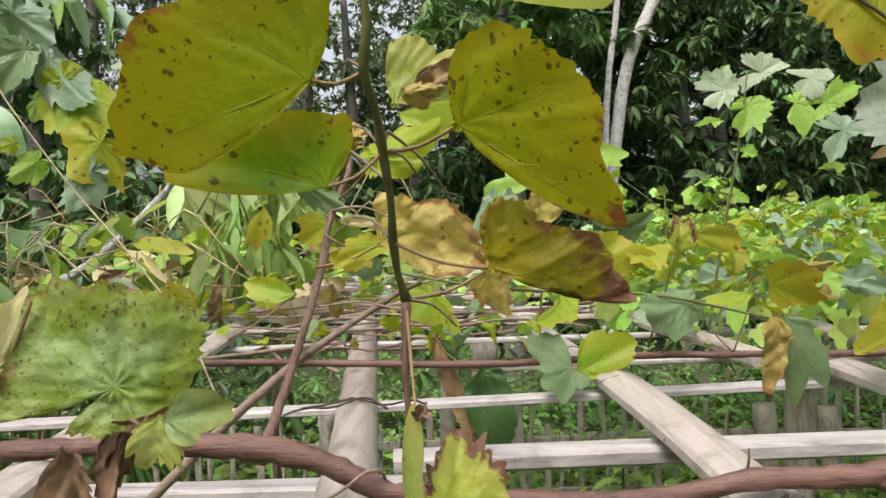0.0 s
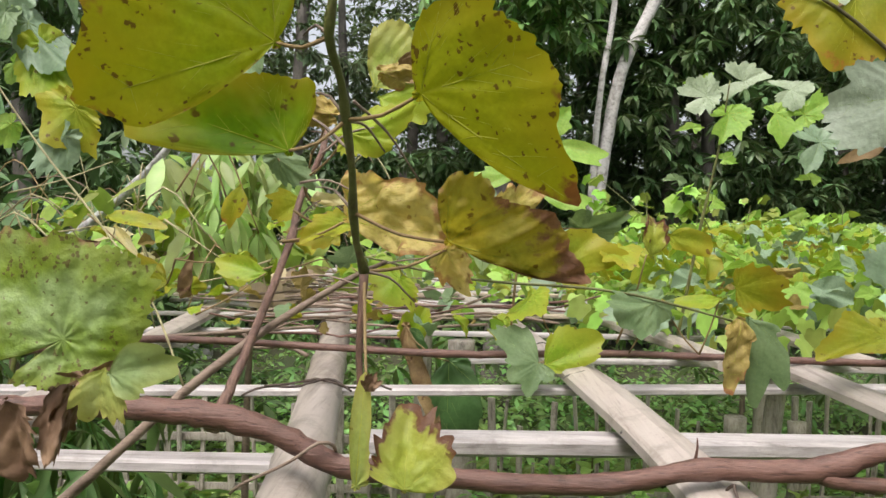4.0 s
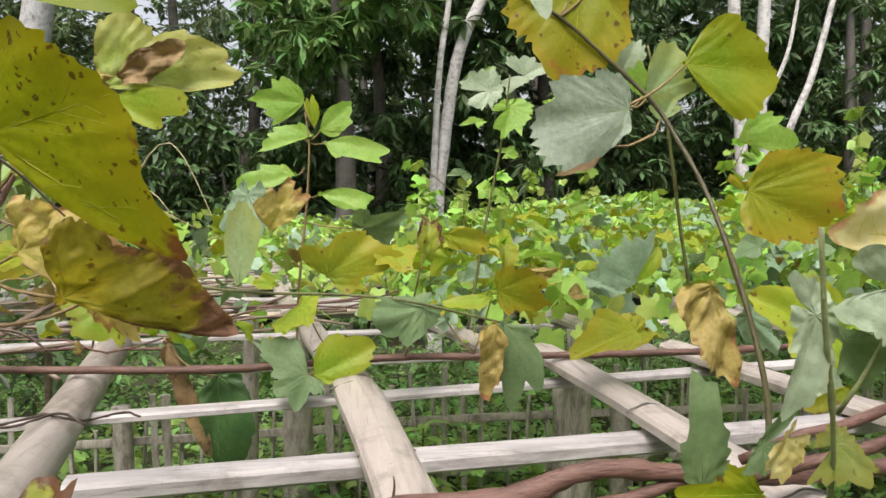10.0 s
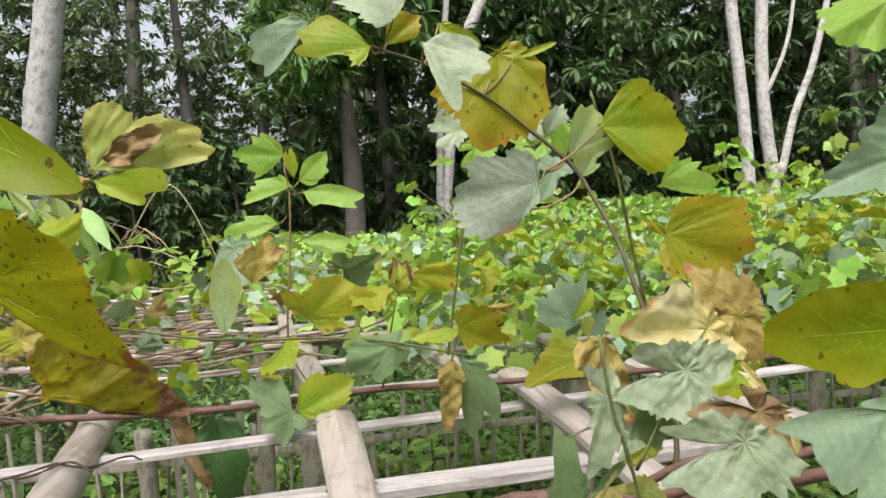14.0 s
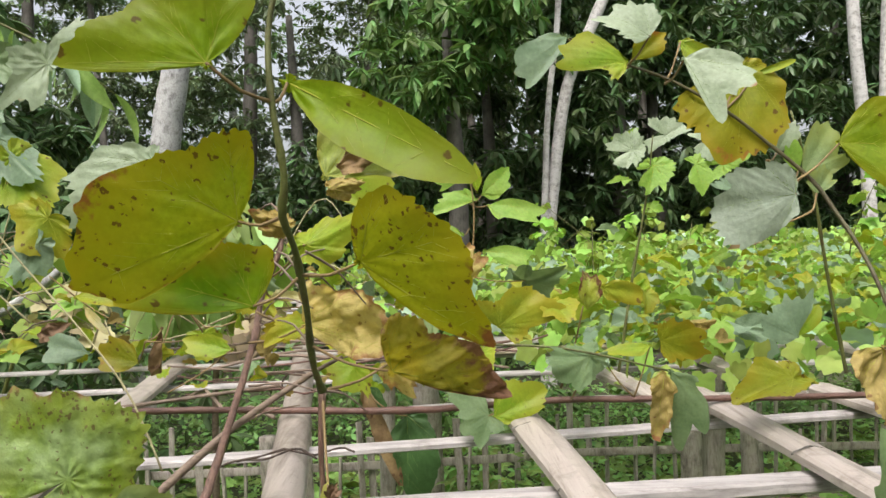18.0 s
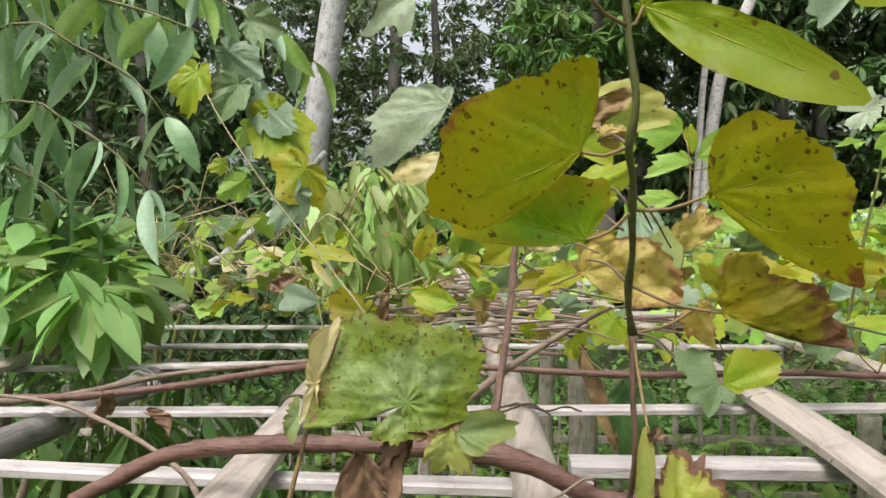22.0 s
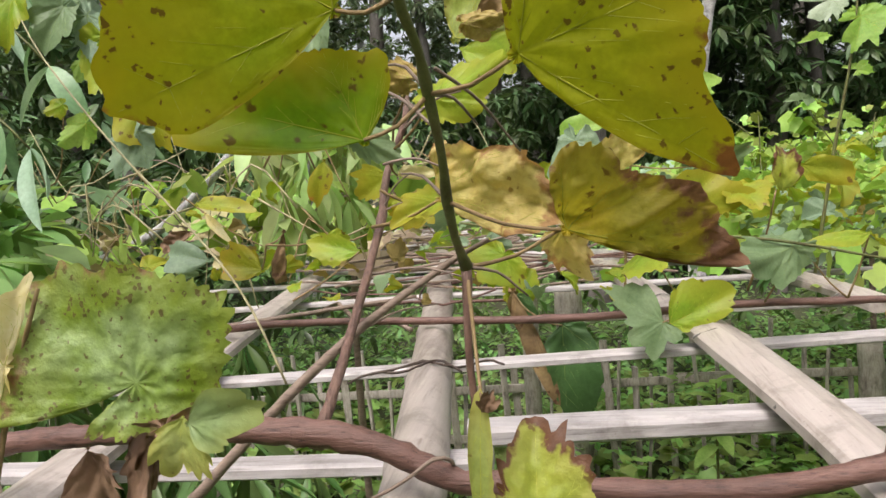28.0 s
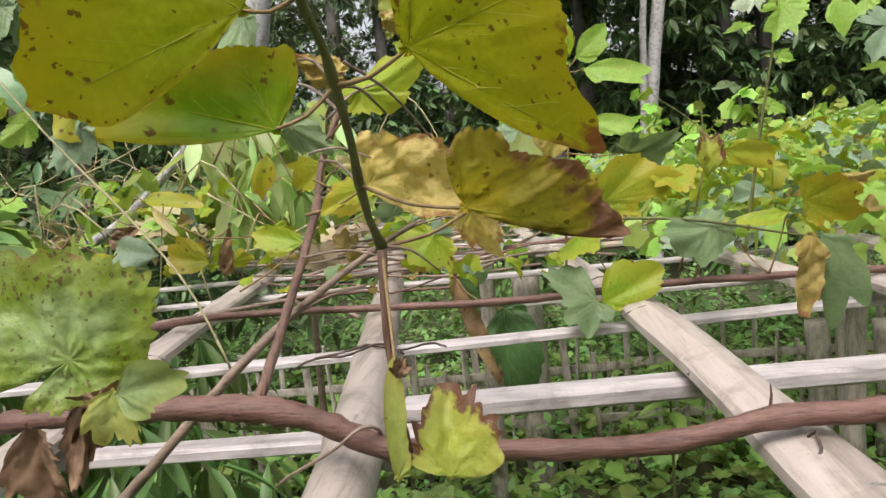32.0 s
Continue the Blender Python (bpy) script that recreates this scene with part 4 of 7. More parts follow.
part("spur", tube([(0.366, 0.681, 1.535), (0.368, 0.68, 1.552), (0.367, 0.678, 1.562)], [0.0018, 0.0011, 0.0006], BARK, 6, 0.005, 0.05, 0, 17, "spur"), vine)
part("tendril", tube([(-0.075, 0.66, 1.50), (-0.06, 0.651, 1.513), (-0.017, 0.655, 1.534), (0.010, 0.658, 1.552), (0.022, 0.672, 1.545), (0.02, 0.69, 1.53)], 0.0018, CANE, 6, 0.01, 0.1, 0, 18, "tendril"), vine)
for k, (a, b) in enumerate((((0.057, 0.613, 1.717), (0.10, 0.63, 1.69)), ((0.051, 0.586, 1.768), (0.012, 0.62, 1.79)), ((0.051, 0.545, 1.839), (0.022, 0.56, 1.862)), ((0.051, 0.545, 1.839), (0.075, 0.60, 1.82)), ((0.045, 0.503, 1.893), (0.02, 0.53, 1.90)), ((-0.04, 0.985, 1.87), (0.02, 0.98, 1.868)), ((-0.035, 0.98, 1.86), (-0.075, 0.99, 1.885)), ((-0.083, 0.93, 1.748), (-0.02, 0.93, 1.752)), ((-0.083, 0.93, 1.75), (-0.05, 0.95, 1.79)), ((-0.03, 0.99, 1.885), (0.015, 0.97, 1.84)), ((-0.03, 0.735, 1.80), (0.03, 0.74, 1.79)), ((-0.007, 0.735, 1.83), (0.045, 0.75, 1.86)), ((-0.05, 0.74, 1.70), (0.05, 0.70, 1.695)), ((0.05, 0.585, 1.86), (0.10, 0.66, 1.80)), ((0.046, 0.585, 1.82), (-0.02, 0.66, 1.86)), ((0.0, 0.83, 1.69), (0.10, 0.86, 1.72)), ((-0.10, 0.82, 1.625), (-0.02, 0.90, 1.64)))):
    mid = [(a[i] + b[i]) / 2 + (0.008 if i == 2 else 0) for i in range(3)]
    part("tendril", tube([a, mid, b], [0.0016, 0.0012, 0.0008], CANE, 5, 0.01, 0.15, 0, 20 + k, "tendril"), vine)
part("shoot", tube([(0.62, 1.70, 1.52), (0.66, 1.70, 1.75), (0.70, 1.70, 1.95), (0.72, 1.70, 2.10)], [0.004, 0.0035, 0.0025, 0.0015], STEM, 7, 0.03, 0.05, 0.2, 28, "shoot"), vine)

def stems_of_vine():
    """Points along the shoots that a leaf stalk may start from."""
    pts = []
    pts += [(0.057, 0.613, 1.717), (0.051, 0.586, 1.768), (0.051, 0.545, 1.839), (0.045, 0.503, 1.893), (0.050, 0.490, 1.928), (0.043, 0.485, 1.989)]
    for q in np.linspace(0, 1, 8):
        pts.append((0.769 - 0.17 * q, 0.84 + 0.09 * q, 1.777 + 0.26 * q))
        pts.append((0.60 - 0.2 * q, 0.93, 2.04 + 0.09 * q))
        pts.append((-0.09 + 0.03 * q, 0.76 + 0.22 * q, 1.62 + 0.27 * q))
        pts.append((0.245 + 0.02 * q, 1.64, 1.6 + 0.4 * q))
        pts.append((-0.2 + 0.9 * q, 1.37, 1.53))
        pts.append((-0.62 + 0.3 * q, 1.34 - 0.12 * q, 2.25 - 0.65 * q))
        pts.append((1.05 - 0.15 * q, 1.45 - 0.08 * q, 1.55 + 0.5 * q))
        pts.append((0.6 + 0.2 * q, 0.64, 1.53 + 0.05 * q))
    return [Vector(p) for p in pts]


STALKS = stems_of_vine()


def vine_leaf(label, colour, base, tip, side, fold_r, fold_l, bend, crumple, reach):
    """One grape leaf with its veins and stalk: colouring, base, tip, a point to its side, fold of both halves, bow, crumple, reaches of the margin."""
    global leaf_count
    k = leaf_count
    leaf_count += 1
    m, length, half = frame_of(base, tip, side)
    wide = (0.32 if reach and max(reach) < 0.16 else 1.0) if reach else min(1.5, max(0.6, half / (0.66 * length)))
    dry, small = colour in ("dry", "wilt", "gold", "tan", "husk"), length < 0.09 or colour in ("palegrey", "fresh", "dull")
    own = len(reach) == 24
    blade, veins = leaf_mesh(length * (1.0 if own else 1.02), wide, fold_r, fold_l, bend, LEAF[colour], 100 + k, crumple=crumple * 6, ruffle=(0.05 if dry else 0.02) if own else 0.06 if dry else 0.035, teeth=(24 if small else 42) if own else 22 if small else 34, depth=(0.22 if small else 0.07 if colour in ("spot", "spot2", "burn", "burn2", "gold", "limeburn") else 0.12) if own else 0.20 if small else 0.11, around=132 if small else 192, rings=16 if crumple else 9, reach_=reach or COMPACT, lobes=(1.3 if small else 1.1 if colour in ("palelight", "grey") else 0.7 if colour in ("palegreen", "burnY", "lime", "limepale") else 0.35) if own else (2.0 if colour == "dull" else 0.5) if reach else 0.9)
    blade.name = "leaf"
    leaf = part("leaf", blade, vine, label, m)
    if veins is not None and colour not in ("husk", "tan", "pale"):
        part("venation", veins, leaf, "", m)
    start = min(STALKS, key=lambda p: (p - Vector(base)).length)
    if 0.01 < (start - Vector(base)).length < 0.14:
        b = Vector(base)
        mid = (start + b) * 0.5 + Vector((0, 0, -0.006))
        part("stalk", tube([tuple(start), tuple(mid), tuple(b)], [0.0019, 0.0015, 0.0014], SHOOT, 6, 0.015, 0.03, 0, k, "stalk"), leaf)


leaf_count = 0
vine_leaf("shrivelled brown leaf scrap", "husk", (-0.152, 0.520, 1.627), (-0.159, 0.500, 1.573), (-0.142, 0.520, 1.598), 45, 50, 30, .012, ())
vine_leaf("dry brown leaf scrap on the vine", "husk", (-0.168, 0.530, 1.620), (-0.195, 0.530, 1.628), (-0.184, 0.530, 1.614), 50, 60, 30, .012, ())
vine_leaf("dry brown scrap beside the dark pole", "husk", (-0.738, 0.932, 1.555), (-0.765, 0.925, 1.506), (-0.720, 0.933, 1.524), 50, 60, 30, .012, ())
vine_leaf("dry brown scrap under the laths", "husk", (-0.663, 0.943, 1.527), (-0.632, 0.946, 1.496), (-0.623, 0.949, 1.518), 50, 60, 30, .012, ())
vine_leaf("pale folded yellow-tan grape leaf", "gold", (0.126, 0.666, 1.736), (0.149, 0.685, 1.693), (0.143, 0.677, 1.722), 10, 30, 15, .006, (0.46, 0.3, 0.1, 0.46, 0.3, 0.1))
vine_leaf("small orange-brown dry leaf", "dry", (0.652, 1.232, 1.695), (0.686, 1.218, 1.700), (0.671, 1.231, 1.709), 30, 30, 30, .005, ())
vine_leaf("dull green grape leaf", "dull", (0.386, 1.601, 1.759), (0.455, 1.494, 1.790), (0.425, 1.575, 1.741), 12, 12, 20, 0, ())
vine_leaf("bright yellow-green grape leaf", "lime", (0.877, 0.779, 1.655), (0.786, 0.803, 1.699), (0.854, 0.806, 1.724), 10, 15, 15, 0, ())
vine_leaf("pale grey-green grape leaf", "palegrey", (1.048, 0.629, 1.923), (0.910, 0.628, 1.877), (0.980, 0.641, 1.942), 10, 20, 25, 0, ())
vine_leaf("yellow grape leaf", "burnY", (1.085, 0.674, 1.933), (1.026, 0.685, 1.953), (1.065, 0.680, 1.971), 10, 20, 25, 0, ())
vine_leaf("bright green grape leaf", "fresh", (1.113, 0.783, 2.119), (1.001, 0.748, 2.074), (1.043, 0.740, 2.053), 10, 20, 25, 0, ())
vine_leaf("yellow-green grape leaf", "lime", (0.004, 0.842, 1.865), (0.079, 0.829, 1.900), (0.022, 0.850, 1.910), 20, 20, 20, 0, ())
vine_leaf("curled brown dry leaf", "dry", (0.042, 0.857, 1.940), (0.083, 0.866, 1.948), (0.061, 0.864, 1.967), 40, 40, 40, .01, ())
vine_leaf("dry pale crinkled leaf", "dry", (-0.024, 0.860, 1.890), (-0.069, 0.855, 1.913), (-0.049, 0.854, 1.875), 30, 30, 30, .01, ())
vine_leaf("yellow grape leaf", "yellow", (-0.001, 0.850, 1.757), (-0.049, 0.818, 1.737), (-0.040, 0.843, 1.761), 10, 20, 20, 0, ())
vine_leaf("yellow-green grape leaf", "lime", (-0.278, 1.304, 1.692), (-0.272, 1.299, 1.642), (-0.227, 1.309, 1.662), 20, 20, 20, 0, ())
vine_leaf("yellow-green grape leaf", "lime", (0.058, 0.904, 1.691), (0.039, 0.877, 1.665), (0.094, 0.908, 1.669), 10, 10, 20, 0, ())
vine_leaf("dull green grape leaf", "dull", (-0.095, 0.893, 1.839), (-0.047, 0.898, 1.806), (-0.064, 0.898, 1.833), 10, 10, 20, 0, ())
vine_leaf("dull green grape leaf", "dull", (-0.103, 0.802, 1.949), (-0.112, 0.765, 1.912), (-0.085, 0.792, 1.929), 10, 10, 20, 0, ())
vine_leaf("yellow grape leaf", "lime", (-0.622, 1.052, 2.086), (-0.637, 1.046, 2.011), (-0.669, 1.043, 2.054), 10, 20, 20, 0, ())
vine_leaf("dull green grape leaf", "dull", (-0.553, 1.062, 2.065), (-0.587, 1.053, 2.001), (-0.609, 1.052, 2.043), 10, 20, 20, 0, ())
vine_leaf("pale grape leaf", "palegrey", (-0.571, 1.062, 2.122), (-0.511, 1.069, 2.078), (-0.515, 1.071, 2.125), 10, 20, 20, 0, ())
vine_leaf("pale grape leaf", "palegrey", (-0.521, 1.067, 2.050), (-0.447, 1.045, 1.979), (-0.461, 1.075, 2.030), 10, 20, 20, 0, ())
vine_leaf("yellow-green grape leaf", "lime", (-0.499, 1.068, 2.017), (-0.435, 1.044, 1.933), (-0.407, 1.082, 1.982), 10, 20, 20, 0, ())
vine_leaf("olive yellow grape leaf", "yellow", (-0.424, 1.025, 1.918), (-0.469, 1.015, 1.870), (-0.385, 1.029, 1.868), 10, 20, 20, 0, ())
vine_leaf("cream pale leaf", "palegrey", (-0.438, 1.021, 1.878), (-0.483, 1.011, 1.821), (-0.421, 1.022, 1.842), 10, 20, 20, 0, ())
vine_leaf("dull green grape leaf", "dull", (-0.553, 1.119, 2.186), (-0.496, 1.127, 2.165), (-0.535, 1.119, 2.136), 10, 20, 20, 0, ())
vine_leaf("yellow-green grape leaf", "lime", (-0.601, 1.098, 1.934), (-0.630, 1.093, 1.925), (-0.596, 1.098, 1.917), 10, 20, 20, 0, ())
vine_leaf("fresh green grape leaf", "fresh", (-0.566, 1.107, 1.996), (-0.533, 1.111, 1.971), (-0.557, 1.106, 1.952), 10, 20, 20, 0, ())
vine_leaf("fresh green grape leaf", "fresh", (-0.568, 1.102, 1.904), (-0.616, 1.093, 1.876), (-0.569, 1.101, 1.870), 10, 20, 20, 0, ())
vine_leaf("green grape leaf", "dull", (0.466, 1.281, 1.632), (0.380, 1.190, 1.623), (0.440, 1.233, 1.611), 10, 10, 20, 0, ())
vine_leaf("yellow-green grape leaf", "lime", (0.262, 1.356, 1.634), (0.209, 1.310, 1.597), (0.282, 1.303, 1.630), 10, 10, 20, 0, ())
vine_leaf("dull green grape leaf", "palegrey", (0.152, 1.533, 1.826), (0.122, 1.480, 1.727), (0.188, 1.474, 1.770), 10, 10, 20, 0, ())
vine_leaf("yellow grape leaf", "yellow", (0.811, 1.187, 1.596), (0.691, 1.149, 1.561), (0.755, 1.194, 1.597), 10, 10, 20, 0, ())
vine_leaf("olive grape leaf", "yellow", (0.424, 1.443, 1.718), (0.450, 1.387, 1.678), (0.389, 1.416, 1.699), 10, 10, 20, 0, ())
vine_leaf("pale green grape leaf", "palegrey", (0.834, 0.885, 1.662), (0.872, 0.878, 1.619), (0.862, 0.881, 1.647), 10, 10, 20, 0, ())
vine_leaf("spotted yellow-green grape leaf with brown freckles", "spot", (0.004, 0.509, 1.890), (-0.104, 0.465, 1.842), (-0.015, 0.492, 1.948), 4, -6, 6, 0, (1.05, 0.98, 1.04, 0.85, 0.72, 0.62, 0.6, 0.6, 0.59, 0.29, 0.04, 0.04, 0.04, 0.04, 0.04, 0.04, 0.04, 0.04, 0.04, 0.04, 0.04, 0.04, 0.04, 0.87))
vine_leaf("olive green grape leaf with brown spots", "spot2", (0.010, 0.530, 1.813), (-0.078, 0.520, 1.841), (0.023, 0.536, 1.857), 4, 6, -8, 0, (1.25, 0.99, 0.8, 0.73, 0.62, 0.58, 0.62, 0.36, 0.04, 0.04, 0.04, 0.04, 0.04, 0.04, 0.04, 0.04, 0.04, 0.04, 0.04, 0.04, 0.04, 0.04, 0.04, 1.26))
vine_leaf("yellow-green grape leaf with brown spots and scorched rim", "burn", (0.113, 0.498, 1.852), (0.222, 0.491, 1.775), (0.078, 0.522, 1.800), 4, 10, 6, 0, (1, 0.26, 0.04, 0.04, 0.04, 0.04, 0.04, 0.04, 0.04, 0.04, 0.04, 0.04, 0.04, 0.04, 0.04, 0.18, 0.41, 0.5, 0.56, 0.64, 0.7, 0.74, 0.77, 0.8))
vine_leaf("crumpled golden leaf with a brown puckered top", "gold", (0.012, 0.800, 1.764), (0.124, 0.758, 1.734), (-0.004, 0.800, 1.704), 8, 16, 10, 0.011, (1.03, 0.63, 0.04, 0.04, 0.04, 0.04, 0.04, 0.04, 0.04, 0.04, 0.04, 0.04, 0.04, 0.04, 0.04, 0.04, 0.04, 0.45, 0.43, 0.46, 0.56, 0.72, 0.89, 0.92))
vine_leaf("curled golden leaf with a dark scorched tip", "burn2", (0.132, 0.555, 1.745), (0.239, 0.569, 1.716), (0.118, 0.547, 1.691), 10, 18, -8, 0.014, (1.01, 0.04, 0.04, 0.04, 0.04, 0.04, 0.04, 0.04, 0.04, 0.04, 0.04, 0.04, 0.04, 0.04, 0.04, 0.04, 0.36, 0.45, 0.5, 0.52, 0.48, 0.55, 0.78, 0.84))
vine_leaf("olive green grape leaf freckled with brown, pale towards its stalk", "pale", (-0.150, 0.503, 1.669), (-0.213, 0.508, 1.736), (-0.117, 0.510, 1.700), 6, 5, 9, 0.0022, (1.02, 0.98, 0.8, 0.83, 0.84, 0.84, 0.88, 0.82, 0.69, 0.57, 0.57, 0.57, 0.5, 0.38, 0.36, 0.37, 0.38, 0.42, 0.51, 0.04, 1.04, 0.96, 0.96, 1.03))
vine_leaf("rolled cream and brown edge of a grape leaf", "wilt", (-0.230, 0.485, 1.688), (-0.211, 0.492, 1.742), (-0.203, 0.487, 1.678), 25, 25, 6, 0.004, (1.01, 0.17, 0.12, 0.1, 0.08, 0.08, 0.08, 0.09, 0.11, 0.16, 0.3, 0.04, 0.64, 0.29, 0.18, 0.14, 0.13, 0.13, 0.13, 0.15, 0.19, 0.27, 0.43, 0.68))
vine_leaf("pale curled corner of a grape leaf", "palegreen", (-0.245, 0.482, 1.660), (-0.255, 0.482, 1.645), (-0.252, 0.482, 1.665), 20, 20, 14, 0, (1.08, 0.87, 0.77, 0.65, 0.58, 0.55, 0.56, 0.62, 0.72, 0.79, 0.93, 0.04, 0.04, 0.04, 0.04, 0.04, 0.04, 0.04, 0.26, 0.31, 0.4, 0.64, 1.27, 1.23))
vine_leaf("brown shrivelled lower margin of a grape leaf", "husk", (-0.125, 0.487, 1.644), (-0.088, 0.487, 1.660), (-0.117, 0.487, 1.626), 14, 14, 8, 0.006, (1.02, 0.79, 0.65, 0.59, 0.28, 0.14, 0.11, 0.1, 0.11, 0.12, 0.14, 0.2, 0.35, 0.04, 0.55, 0.27, 0.19, 0.15, 0.14, 0.14, 0.14, 0.17, 0.21, 0.33))
vine_leaf("small pale green grape leaf with serrated edge", "palegreen", (-0.101, 0.475, 1.650), (-0.057, 0.471, 1.660), (-0.096, 0.474, 1.628), 8, 12, 8, 0, (1.12, 0.9, 0.66, 0.53, 0.47, 0.28, 0.04, 0.04, 0.04, 0.04, 0.04, 0.04, 0.04, 0.04, 0.04, 0.04, 0.04, 0.04, 0.04, 0.04, 0.04, 0.44, 0.73, 1.03))
vine_leaf("pale yellow-green leaf lobe with a brown crease", "limepale", (-0.107, 0.480, 1.652), (-0.113, 0.480, 1.621), (-0.122, 0.480, 1.655), 10, 10, 15, 0.003, (1.08, 1.11, 1.07, 0.72, 0.42, 0.04, 0.04, 0.04, 0.04, 0.04, 0.04, 0.04, 0.04, 0.04, 0.04, 0.04, 0.04, 0.04, 0.04, 0.04, 0.41, 1.05, 1.09, 1.07))
vine_leaf("drooping yellow-green leaf with dark brown rim", "limeburn", (0.099, 0.570, 1.541), (0.100, 0.599, 1.600), (0.131, 0.572, 1.539), 12, 16, 12, 0.002, (0.98, 1.01, 0.82, 0.72, 0.64, 0.63, 0.37, 0.04, 0.04, 0.04, 0.04, 0.04, 0.04, 0.04, 0.04, 0.04, 0.04, 0.04, 0.04, 0.43, 0.47, 0.54, 0.67, 0.9))
vine_leaf("narrow folded yellow-green leaf with a dry brown top", "limepale", (0.060, 0.565, 1.544), (0.066, 0.565, 1.631), (0.103, 0.565, 1.541), 25, 25, 6, 0, (1.01, 0.37, 0.23, 0.17, 0.15, 0.13, 0.04, 0.04, 0.04, 0.04, 0.04, 0.04, 0.04, 0.04, 0.04, 0.04, 0.04, 0.04, 0.04, 0.04, 0.04, 0.04, 0.04, 0.24))
vine_leaf("small shrivelled brown leaf end", "husk", (0.068, 0.560, 1.624), (0.076, 0.560, 1.638), (0.075, 0.560, 1.620), 30, 40, 20, 0.01, (0.95, 0.88, 0.86, 0.58, 0.45, 0.04, 0.04, 0.04, 0.04, 0.04, 0.04, 0.04, 0.04, 0.04, 0.04, 0.04, 0.04, 0.04, 0.04, 0.04, 0.6, 0.72, 0.92, 0.9))
vine_leaf("dull green lobed grape leaf with pointed lobes", "dull", (0.270, 1.300, 1.519), (0.253, 1.283, 1.462), (0.241, 1.302, 1.527), 4, 4, 4, 0, (0.98, 0.81, 0.78, 0.95, 0.88, 0.85, 0.98, 1.6, 1.25, 1.13, 0.86, 0.04, 0.04, 0.04, 0.04, 0.04, 0.04, 0.04, 0.04, 0.48, 0.63, 0.56, 0.54, 0.55))
vine_leaf("yellow-green half-withered grape leaf", "lime", (0.282, 1.310, 1.513), (0.369, 1.318, 1.552), (0.302, 1.301, 1.471), 6, 8, -8, 0, (1.12, 1.03, 0.56, 0.34, 0.26, 0.04, 0.04, 0.04, 0.04, 0.04, 0.04, 0.04, 0.04, 0.04, 0.04, 0.04, 0.04, 0.04, 0.04, 0.04, 0.48, 0.76, 0.88, 1.13))
vine_leaf("dark green hanging grape leaf", "dark", (0.107, 1.400, 1.500), (0.105, 1.400, 1.338), (0.026, 1.400, 1.501), 8, 8, 8, 0, (1, 0.56, 0.45, 0.31, 0.04, 0.04, 0.04, 0.04, 0.04, 0.04, 0.04, 0.04, 0.04, 0.04, 0.04, 0.16, 0.17, 0.21, 0.26, 0.3, 0.4, 0.54, 0.77, 1.01))
vine_leaf("dark green hanging grape leaf", "dark", (0.026, 1.410, 1.560), (0.045, 1.410, 1.481), (-0.014, 1.410, 1.551), 10, 10, 8, 0, (1, 0.62, 0.36, 0.25, 0.04, 0.04, 0.04, 0.04, 0.04, 0.04, 0.04, 0.04, 0.04, 0.04, 0.04, 0.04, 0.04, 0.04, 0.04, 0.23, 0.32, 0.49, 0.6, 0.78))
vine_leaf("pale grey-green underside of a large grape leaf", "grey", (0.637, 0.800, 1.910), (0.542, 0.799, 1.896), (0.630, 0.805, 1.957), 5, 5, 10, 0, (1.07, 0.95, 0.78, 0.57, 0.48, 0.43, 0.35, 0.31, 0.04, 0.04, 0.04, 0.04, 0.04, 0.04, 0.04, 0.04, 0.04, 0.04, 0.04, 0.26, 0.37, 0.64, 1.12, 1.17))
vine_leaf("brown scorched lobe behind a pale leaf", "tan", (0.637, 0.870, 1.876), (0.575, 0.870, 1.839), (0.618, 0.870, 1.908), 10, 10, 8, 0, (0.97, 0.04, 0.04, 0.04, 0.04, 0.04, 0.04, 0.04, 0.04, 0.04, 0.04, 0.04, 0.04, 0.04, 0.04, 0.04, 0.04, 0.04, 0.04, 0.04, 0.04, 0.04, 0.31, 0.55))
vine_leaf("yellow-green grape leaf with pale veins", "spotR", (0.778, 0.955, 1.989), (0.905, 0.954, 1.982), (0.774, 0.949, 1.925), 5, 6, 8, 0, (0.98, 1, 0.9, 0.78, 0.04, 0.04, 0.04, 0.04, 0.04, 0.04, 0.04, 0.04, 0.04, 0.04, 0.04, 0.04, 0.04, 0.04, 0.04, 0.04, 0.57, 0.67, 0.78, 0.89))
vine_leaf("yellow-green grape leaf with orange rim", "burnY", (0.629, 0.955, 2.101), (0.617, 0.939, 1.954), (0.556, 0.948, 2.107), 5, 8, 10, 0, (0.98, 0.9, 0.82, 0.78, 0.72, 0.04, 0.04, 0.04, 0.04, 0.04, 0.04, 0.04, 0.04, 0.04, 0.13, 0.17, 0.24, 0.29, 0.35, 0.4, 0.52, 0.66, 0.74, 0.82))
vine_leaf("white-green folded underside of a grape leaf", "palelight", (0.506, 0.820, 2.089), (0.531, 0.785, 2.012), (0.464, 0.815, 2.078), 8, 16, 10, 0, (1.03, 0.04, 0.04, 0.04, 0.04, 0.04, 0.04, 0.04, 0.04, 0.04, 0.04, 0.04, 0.04, 0.04, 0.04, 0.04, 0.04, 0.04, 0.27, 0.43, 0.79, 0.92, 0.95, 0.92))
vine_leaf("yellow-green ragged grape leaf", "lime", (0.441, 0.860, 2.097), (0.369, 0.855, 2.077), (0.430, 0.869, 2.131), 8, 12, 14, 0, (0.49, 1.29, 1.02, 0.98, 0.61, 0.04, 0.04, 0.04, 0.04, 0.04, 0.04, 0.04, 0.04, 0.04, 0.04, 0.04, 0.04, 0.04, 0.04, 0.04, 0.24, 0.44, 0.43, 0.44))
